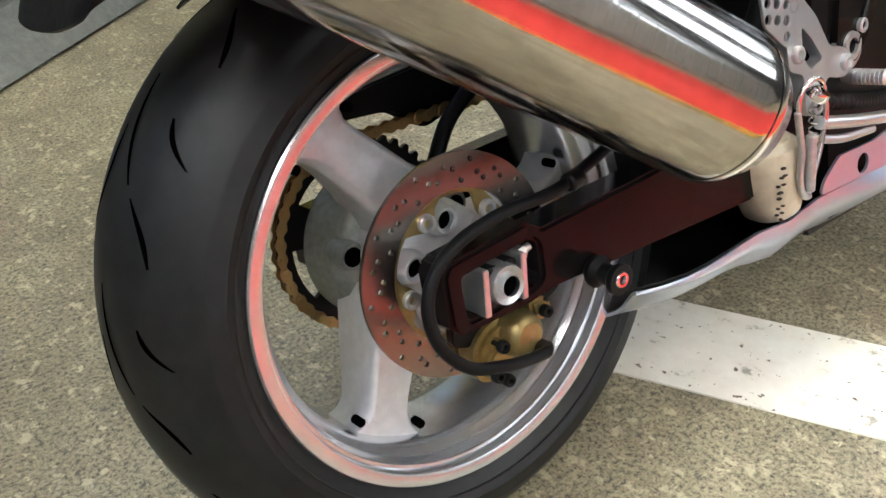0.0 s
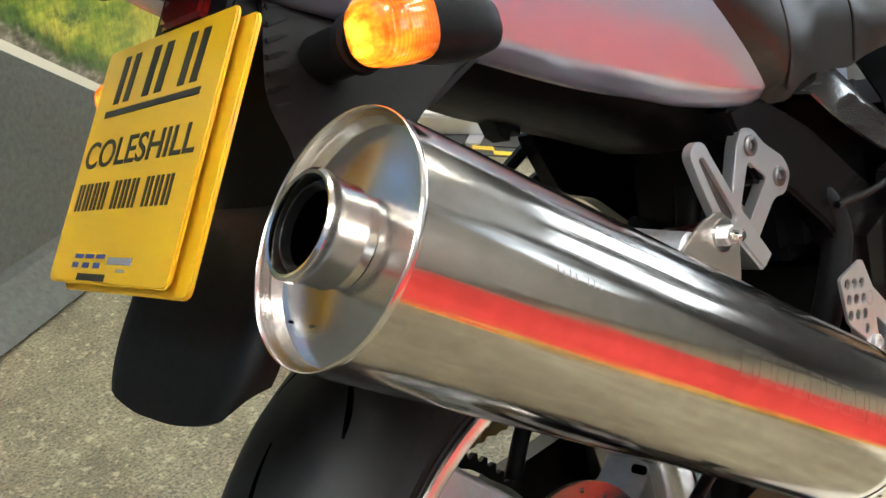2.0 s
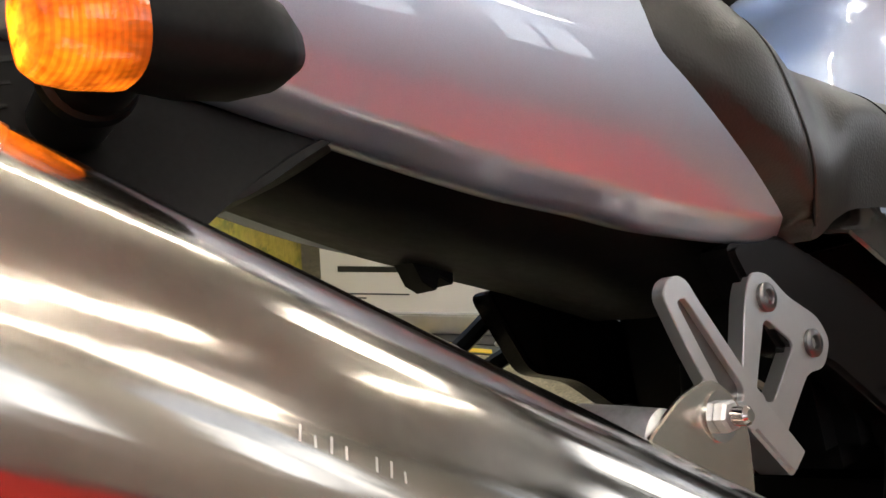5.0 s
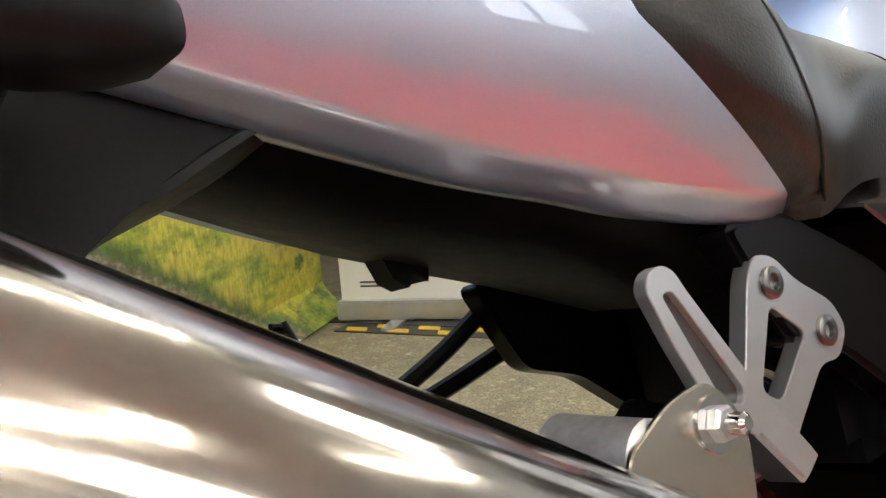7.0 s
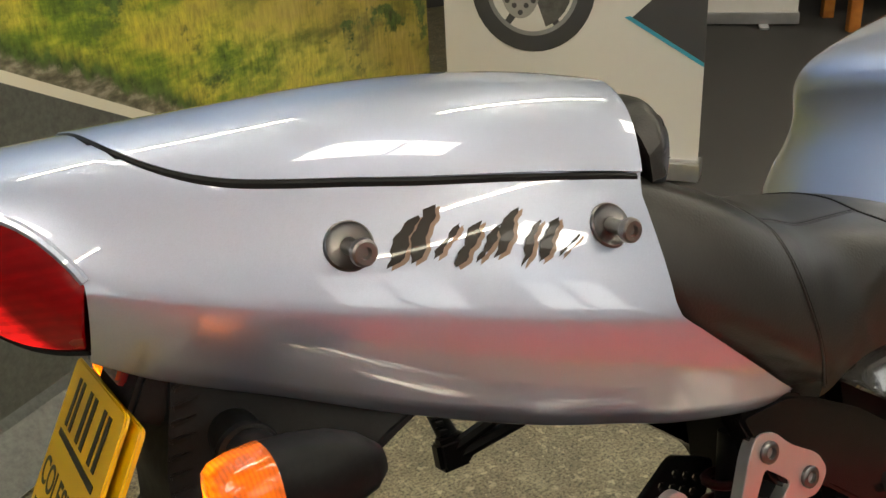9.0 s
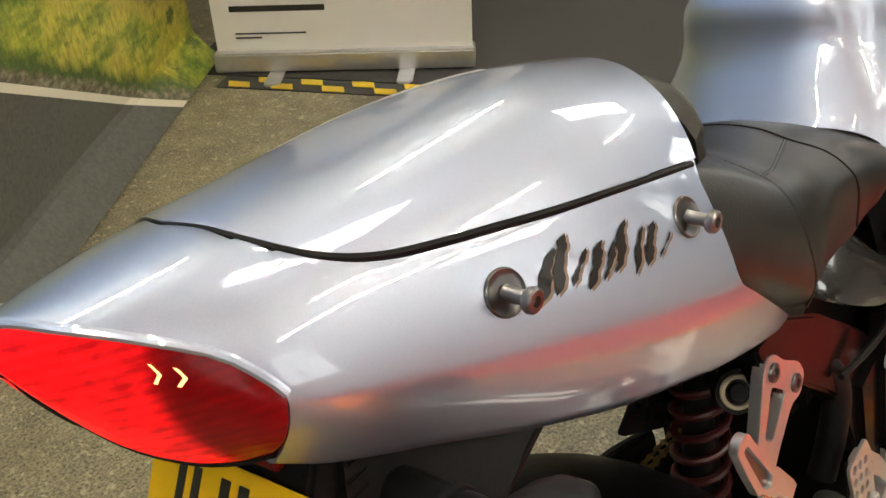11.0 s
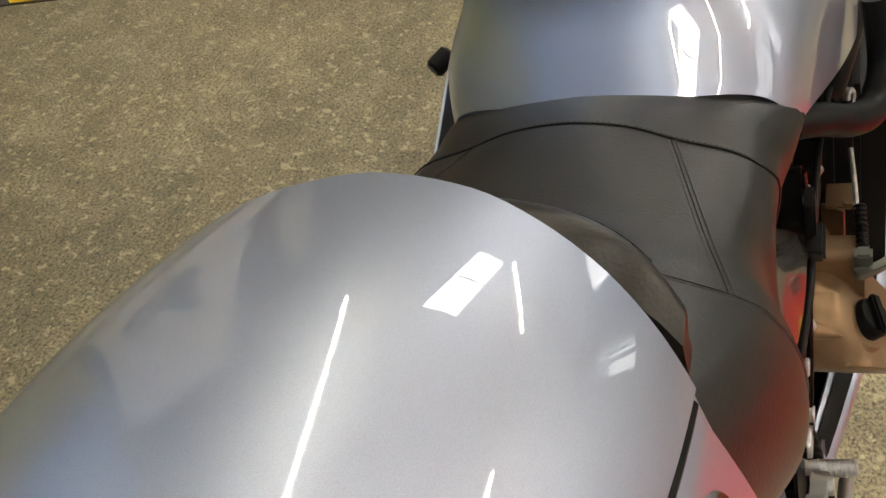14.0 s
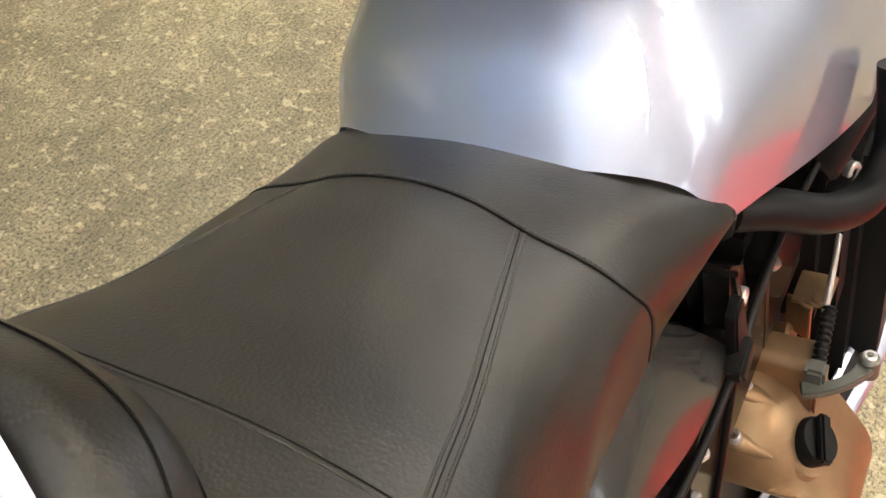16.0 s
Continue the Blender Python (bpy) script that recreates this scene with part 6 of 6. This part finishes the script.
for s in (-1, 1):
    rows = []
    for x, z, h_ in spar:
        yo = s * (0.150 + 0.06 * (x - 0.5))
        yi = s * (0.115 + 0.06 * (x - 0.5))
        rows.append([(x, yo, z - h_ / 2), (x, yo, z + h_ / 2), (x, yi, z + h_ / 2), (x, yi, z - h_ / 2)])
    part("frame_spar", grid_mesh(rows, closed_v=True, cap=True), GLOSS, bike, "black painted frame spar")
# glossy frame cover in front of the side cover, with its bolts and the hoses beside it
fc = part("frame_cover", slab(rounded([(0.652, 0.385), (0.690, 0.352), (0.705, 0.285), (0.698, 0.245), (0.662, 0.205), (0.640, 0.160), (0.612, 0.100), (0.575, 0.060), (0.535, 0.090), (0.548, 0.200), (0.565, 0.272), (0.620, 0.282), (0.652, 0.305)], 0.012, 4), -0.160, -0.140, 0.005, [circle(0.622, 0.150, 0.014, 20)]), GLOSS, bike, "glossy black frame cover behind the engine")
for x, z in ((0.556, 0.215), (0.586, 0.105), (0.676, 0.330), (0.684, 0.268)):
    hexbolt((x, -0.160, z), (0, -1, 0), 0.009, 0.006, CAST, fc)
part("cover_rib", tube([(0.660, -0.161, 0.370), (0.676, -0.162, 0.300), (0.650, -0.162, 0.235), (0.610, -0.162, 0.150), (0.575, -0.161, 0.085)], 0.0035, 10, 6), GLOSS, fc)
part("rubber_flap", slab(rounded([(0.632, 0.352), (0.650, 0.362), (0.664, 0.300), (0.652, 0.282), (0.636, 0.300)], 0.004, 3), -0.172, -0.162, 0.002), BLACK, bike, "folded black rubber flap")
part("breather_hose", tube([(0.420, -0.118, 0.300), (0.452, -0.130, 0.262), (0.462, -0.134, 0.222), (0.446, -0.130, 0.170), (0.430, -0.120, 0.120)], 0.017, 16, 8), BLACK, bike, "bent black breather hose")
# central mass: shock, airbox and engine block
part("airbox", box((0.41, -0.112, 0.20), (0.62, 0.112, 0.40), 0.02), BLACK, bike, "black airbox and battery tray under the seat")
part("engine_block", box((0.50, -0.15, -0.16), (1.05, 0.16, 0.20), 0.03), SATIN, bike, "black engine block")
part("engine_head", box((0.72, -0.165, 0.18), (1.08, 0.165, 0.33), 0.02), SATIN, bike, "black cylinder head")
# spring red taken darker: the shade of its enclosed place is in the colour
SPRINGRED = material("shaded_red_paint", (0.045, 0.003, 0.003), 0.45, 0.0, 0.1)
shock = part("shock_absorber", rod((0.33, 0.0, 0.02), (0.40, 0.0, 0.30), 0.022, 24), SATIN, bike, "black shock absorber with red spring")
coil = [Vector((0.337, 0, 0.05)).lerp(Vector((0.392, 0, 0.27)), i / 120) + Vector((0.033 * math.cos(i * 0.42), 0.033 * math.sin(i * 0.42), 0)) for i in range(121)]
part("spring", tube(coil, 0.0055, 8, 1, False), SPRINGRED, shock, "red coil spring, darkened for the shade around it")
part("reservoir", lathe([(0, 0), (0, 0.020), (0.004, 0.026), (0.02, 0.026), (0.02, 0.012), (0.024, 0.010), (0.024, 0)], (0.372, -0.050, 0.266), (-0.62, -0.72, 0.35), 32), SATIN, bike, "round black end cap with a pale ring")
part("reservoir_ring", lathe([(0.020, 0.015), (0.0235, 0.016), (0.0235, 0.020), (0.020, 0.021)], (0.372, -0.050, 0.266), (-0.62, -0.72, 0.35), 32), HEAT, bike)
hug = []
for i in range(21):
    a = radians(20 + 95 * i / 20)
    hug.append([(0.338 * math.cos(a), y, 0.338 * math.sin(a) - (0.02 * (abs(y) / 0.1) ** 2)) for y in (-0.105, -0.09, -0.05, 0, 0.05, 0.09, 0.105)])
part("tyre_hugger", thicken(grid_mesh(hug), 0.003), BLACK, bike, "black tyre hugger over the wheel")
part("chain_guard_lug", turned(slab(rounded([(-0.05, -0.035), (0.055, -0.035), (0.055, 0.04), (-0.01, 0.035)], 0.01), -0.004, 0.004, 0.001, [circle(-0.015 + 0.016 * i, -0.016 + 0.016 * j, 0.0045, 10) for i in range(4) for j in range(3) if not (i == 0 and j == 2)]), Matrix.Translation((0.336, 0.05, 0.245)) @ Matrix.Rotation(radians(28), 4, "Y")), BLACK, bike, "black perforated guard")

# right-hand engine cover, filler cap and clutch lever
C_ZT = smooth_table([(0.662, 0.112), (0.668, 0.134), (0.685, 0.152), (0.705, 0.163), (0.735, 0.168), (0.80, 0.168)])
C_ZB = smooth_table([(0.662, 0.092), (0.68, 0.066), (0.70, 0.042), (0.74, 0.005), (0.80, -0.03)])
C_IN = smooth_table([(0.662, 0.016), (0.668, 0.008), (0.68, 0.002), (0.70, 0.0), (0.80, 0.0)])
shell = []
for i in range(31):
    x = 0.662 + 0.128 * i / 30
    zt, zb, c = C_ZT(x), C_ZB(x), C_IN(x)
    side = [(-0.13, 0.0), (-0.170, 0.003), (-0.190, 0.015), (-0.212, 0.046), (-0.236, 0.082), (-0.255, 0.112), (-0.263, 0.140), (-0.262, 0.165)]
    shell.append(smooth_path([(x, y + c * min(1.0, (-0.13 - y) / 0.1), max(zt - d, zb + 0.004)) for y, d in side] + [(x, -0.250 + c, zb), (x, -0.13, zb - 0.004)], 3))
clutch = part("clutch_cover", grid_mesh(shell, closed_v=True, cap=True), BRONZE, bike, "bronze painted engine cover")
part("cover_ledge", slab(rounded([(0.738, 0.10), (0.739, 0.183), (0.746, 0.190), (0.776, 0.188), (0.784, 0.10)], 0.005, 4), -0.213, -0.142, 0.006), BRONZE, clutch)
part("cover_post", joined(rod((0.796, -0.140, 0.150), (0.796, -0.178, 0.158), 0.016, 20, 0.004), box((0.780, -0.176, 0.06), (0.812, -0.138, 0.150), 0.006)), BRONZE, clutch)
for x, y, z in ((0.716, -0.168, 0.161), (0.676, -0.168, 0.140)):
    part("bolt_boss", lathe([(0, 0.011), (0.012, 0.0105), (0.030, 0.006), (0.040, 0.001)], (x, y + 0.014, z), (0.02, -0.92, -0.32), 20), BRONZE, clutch)
part("cap_seat", lathe([(-0.03, 0.0), (-0.03, 0.036), (-0.004, 0.034), (0.0, 0.030), (0.0, 0.0)], (0.716, -0.213, 0.107), (-0.02, -0.72, 0.69), 32), BRONZE, clutch)
for x, y, z in ((0.716, -0.156, 0.170), (0.762, -0.150, 0.190), (0.672, -0.160, 0.146)):
    hexbolt((x, y, z), (-0.1, 0.25, 1), 0.0065, 0.008, CAST, clutch, "bolt")
cn, cu, cw = basis((-0.02, -0.72, 0.69))
cc = Vector((0.716, -0.216, 0.112))
cap = part("filler_cap", lathe([(-0.01, 0), (-0.01, 0.023), (0.010, 0.023), (0.013, 0.021), (0.013, 0)], cc, cn, 32), BLACK, clutch, "black oil filler cap")
bm = box((-0.0235, -0.0065, 0), (0.0235, 0.0065, 0.009), 0.0025)
mm = Matrix.Identity(4)
gd = (Vector((0.75, 0.5, 0)) - cn * Vector((0.75, 0.5, 0)).dot(cn)).normalized()
for i, vec in enumerate((gd, cn.cross(gd), cn)):
    for r_ in range(3):
        mm[r_][i] = vec[r_]
mm.translation = cc + cn * 0.012
part("grip", turned(bm, mm), BLACK, cap)
part("cable_bracket", joined(box((0.800, -0.206, 0.202), (0.845, -0.172, 0.206), 0.0015), turned(box((-0.014, -0.0022, -0.022), (0.014, 0.0022, 0.022), 0.001), Matrix.Translation((0.802, -0.180, 0.184)) @ Matrix.Rotation(radians(62), 4, "Z")), rod((0.808, -0.196, 0.200), (0.808, -0.196, 0.209), 0.006, 14, 0.001)), BRONZE, bike, "bent bronze cable bracket")
arm = smooth_path([(0.718, 0, 0.203), (0.725, 0, 0.219), (0.738, 0, 0.235), (0.753, 0, 0.245), (0.768, 0, 0.250)], 6)
edge_a, edge_b = [], []
for k, p_ in enumerate(arm):
    d_ = (arm[min(k + 1, len(arm) - 1)] - arm[max(k - 1, 0)]).normalized()
    w_ = 0.0085 - 0.0025 * math.sin(math.pi * k / (len(arm) - 1))
    edge_a.append((p_.x - d_.z * w_, p_.z + d_.x * w_))
    edge_b.append((p_.x + d_.z * w_, p_.z - d_.x * w_))
lever = part("clutch_lever", turned(slab(edge_a + edge_b[::-1], 0.177, 0.185, 0.0015), Matrix.Rotation(radians(90), 4, "X")), DARKCAST, bike, "flat dark grey-green clutch release arm")
part("lever_boss", rod((0.768, -0.250, 0.166), (0.768, -0.250, 0.190), 0.0095, 18, 0.002), DARKCAST, lever)
hexbolt((0.768, -0.250, 0.189), (0, 0, 1), 0.0062, 0.005, CAST, lever)
part("cable_end", box((0.726, -0.221, 0.176), (0.745, -0.203, 0.200), 0.003), DARKCAST, lever)
part("cable_boot", tube([(0.740, -0.212, 0.192), (0.768, -0.210, 0.203), (0.796, -0.208, 0.212)], lambda t: 0.0062 + 0.0012 * math.sin(t * 60), 12, 14), BLACK, bike, "black ribbed cable boot")
part("clutch_cable", tube([(0.79, -0.205, 0.211), (0.83, -0.202, 0.222), (0.87, -0.198, 0.235)], 0.003, 8, 5), CAST, bike)
part("coolant_hose", tube([(0.70, -0.145, 0.395), (0.73, -0.172, 0.378), (0.765, -0.198, 0.350), (0.81, -0.216, 0.326), (0.85, -0.226, 0.320), (0.885, -0.232, 0.342), (0.90, -0.225, 0.41)], 0.017, 18, 8), BLACK, bike, "thick black coolant hose")
part("thin_hose", tube([(0.80, -0.16, 0.38), (0.88, -0.18, 0.37), (0.97, -0.175, 0.42)], 0.005, 8, 6), BLACK, bike)
sens = part("sensor", rod((0.915, -0.19, 0.275), (0.93, -0.155, 0.31), 0.012, 16, 0.002), SATIN, bike, "small sensor with hexagon head")
hexbolt((0.913, -0.193, 0.278), (-0.3, -0.8, 0.1), 0.011, 0.008, CAST, sens)

# rider's foot bracket with perforated heel guard
heel = part("heel_guard", slab(rounded([(0.352, 0.205), (0.405, 0.212), (0.424, 0.172), (0.410, 0.128), (0.396, 0.124), (0.360, 0.154)], 0.007), -0.186, -0.182, 0.001, [circle(0.366 + 0.016 * i, 0.195 - 0.017 * j - 0.004 * i, 0.0056, 12) for i in range(3) for j in range(4) if not (i == 0 and j > 2) and not (i == 1 and j == 3)]), ALLOY, bike, "perforated alloy heel guard")
rb = part("rider_foot_bracket", slab(rounded([(0.402, 0.178), (0.428, 0.178), (0.462, 0.145), (0.488, 0.104), (0.518, 0.096), (0.536, 0.080), (0.522, 0.060), (0.500, 0.064), (0.482, 0.070), (0.470, 0.048), (0.456, 0.028), (0.440, 0.040), (0.436, 0.084), (0.410, 0.094), (0.404, 0.13)], 0.008, 4), -0.180, -0.164, 0.004, [rounded([(0.434, 0.138), (0.452, 0.122), (0.474, 0.094), (0.450, 0.086), (0.436, 0.104)], 0.005, 3)]), ALLOY, bike, "polished alloy rider's foot bracket")
for x, z in ((0.412, 0.166), (0.423, 0.110), (0.518, 0.078), (0.456, 0.042)):
    hexbolt((x, -0.180, z), (0, -1, 0), 0.010, 0.006, CAST, rb)
peg = part("rider_peg", lathe([(0, 0), (0, 0.008), (0.012, 0.009), (0.050, 0.009), (0.053, 0.006), (0.053, 0)], (0.556, -0.155, 0.05), (0.12, -1.0, 0.0), 20), CAST, bike, "ribbed alloy rider's foot peg")
for q in range(8):
    part("rib", lathe([(0, 0.0085), (0.0008, 0.0098), (0.0024, 0.0098), (0.0032, 0.0085)], (0.5575 + 0.0006 * q, -0.168 - 0.005 * q, 0.05), (0.12, -1.0, 0.0), 20), CAST, peg)
part("brake_pedal", joined(tube([(0.448, -0.19, 0.026), (0.52, -0.192, 0.008), (0.58, -0.195, -0.004)], 0.008, 10, 6), tube([(0.455, -0.186, 0.004), (0.50, -0.188, -0.008), (0.56, -0.19, -0.014)], 0.0055, 10, 6)), ALLOY, bike, "polished brake pedal")
part("drain_hose", tube([(0.455, -0.176, 0.048), (0.52, -0.178, 0.030), (0.60, -0.162, 0.008), (0.70, -0.138, -0.01)], lambda t: 0.0095 + 0.001 * math.sin(t * 130), 12, 24), BLACK, bike, "black corrugated hose")
part("pivot_nut", lathe([(0, 0), (0, 0.03), (0.006, 0.03), (0.006, 0.018), (0.012, 0.017), (0.012, 0.010), (0.004, 0.010), (0.004, 0)], (0.565, -0.152, 0.085), (0, -1, 0), 24), CAST, bike, "large swingarm pivot nut")

# belly fairing: a silver shell open at the top, dark inside
B_W = smooth_table([(0.185, 0.135), (0.24, 0.158), (0.40, 0.166), (0.60, 0.168), (0.66, 0.178), (0.69, 0.187), (0.79, 0.214), (0.95, 0.25), (1.12, 0.26)])
B_FL = smooth_table([(0.185, 0.0), (0.58, 0.0), (0.64, 0.020), (0.69, 0.034), (0.95, 0.04), (1.12, 0.04)])
B_TOP = smooth_table([(0.185, -0.094), (0.28, -0.090), (0.36, -0.083), (0.42, -0.088), (0.47, -0.080), (0.64, -0.085), (0.80, -0.05), (1.12, 0.02)])
bel = []
for i in range(33):
    x = 0.185 + 0.935 * i / 32
    w, top = B_W(x), B_TOP(x)
    drop = 0.006 + 0.030 * min(1.0, (x - 0.185) / 0.25)
    fl = B_FL(x)
    half = [(x, -w + fl, top + 0.2 * fl), (x, -w - 0.001 + fl * 0.25, top - drop * 0.5), (x, -w * 0.95, top - drop), (x, -w * 0.75, top - drop - 0.030), (x, -w * 0.4, top - drop - 0.048), (x, 0, top - drop - 0.052)]
    bel.append(smooth_path(half + [(x, -y_, z_) for _, y_, z_ in half[-2::-1]], 3))
part("belly_fairing", thicken(grid_mesh(bel), 0.004), SILVER, bike, "silver belly fairing shell")
part("fairing_liner", grid_mesh([[Vector((p.x, p.y * 0.975, p.z + 0.0055)) for p in row[1:-1]] for row in bel]), BLACK, bike, "black inner face of the belly fairing")
part("fairing_tab", slab(rounded([(0.482, -0.078), (0.490, -0.062), (0.523, -0.040), (0.60, -0.044), (0.66, -0.036), (0.68, -0.09)], 0.006, 4), -0.170, -0.166, 0.001, [circle(0.575, -0.066, 0.013, 20)]), SILVER, bike, "silver fairing mounting tab")
rows = []
for i in range(15):
    t = i / 14
    x = 0.675 + 0.55 * t
    ze = 0.378 + 0.073 * min(1, t * 3.6) + 0.12 * max(0, t - 0.28)
    rows.append([(x, 0.222 + 0.03 * math.sin(math.pi * (0.1 + 0.9 * f)) * t, ze + (-0.02 - ze) * f) for f in (0, 0.03, 0.1, 0.25, 0.5, 0.75, 1.0)])
part("side_fairing", thicken(grid_mesh(rows), 0.003), SILVER, bike, "silver left fairing side")
part("bar_end", rod((0.93, 0.285, 0.375), (0.905, 0.305, 0.365), 0.014, 18, 0.004), BLACK, bike, "black handlebar end")

# side stand, touching the floor on the left
part("side_stand", tube([(0.62, 0.14, -0.10), (0.56, 0.20, -0.20), (0.50, 0.27, -0.231)], 0.010, 12, 6), SATIN, bike, "black side stand")

part("chain_guard", slab(rounded([(-0.02, 0.128), (-0.02, 0.150), (0.16, 0.165), (0.34, 0.150), (0.44, 0.12), (0.44, 0.06), (0.30, 0.075), (0.22, 0.112), (0.12, 0.085), (0.07, 0.12)], 0.012, 4), 0.113, 0.128, 0.003), BLACK, bike, "black plastic chain guard")
part("tyre_stay", tube([(0.10, 0.085, 0.045), (0.14, 0.085, 0.10), (0.22, 0.08, 0.15)], 0.010, 10, 4), SATIN, bike)

# dark inner fairing behind the engine's right side
rows = []
for i in range(13):
    x = 0.70 + 0.52 * i / 12
    rows.append([(x, -(0.125 + 0.06 * min(1, (x - 0.70) / 0.25)) * f_, z_) for f_, z_ in ((0.55, 0.40), (0.8, 0.34), (0.95, 0.22), (0.9, 0.05), (0.8, -0.06))])
part("inner_fairing", thicken(grid_mesh(rows), 0.003), BLACK, bike, "black inner fairing panel")
part("engine_side", joined(box((0.92, -0.238, -0.10), (1.26, 0.10, 0.27), 0.03), box((0.86, -0.20, 0.10), (1.0, -0.05, 0.30), 0.02), rod((0.88, -0.16, 0.30), (0.98, -0.19, 0.36), 0.03, 20, 0.006)), BLACK, bike, "black engine side and ducting")

# small fittings along the right frame spar
for x, z in ((0.585, 0.238), (0.665, 0.272), (0.745, 0.302)):
    hexbolt((x, -0.152 - 0.06 * (x - 0.5), z), (0, -0.5, 0.86), 0.0065, 0.007, CAST, bike, "bolt")
part("loom", tube([(0.44, -0.150, 0.262), (0.52, -0.160, 0.262), (0.60, -0.166, 0.275), (0.68, -0.168, 0.300), (0.76, -0.170, 0.325), (0.84, -0.178, 0.34)], 0.0042, 10, 8), BLACK, bike, "black taped wiring loom")
part("connector", turned(box((-0.017, -0.008, -0.011), (0.017, 0.008, 0.011), 0.003), Matrix.Translation((0.640, -0.172, 0.300)) @ Matrix.Rotation(radians(-25), 4, "Y")), SATIN, bike, "small black connector block")
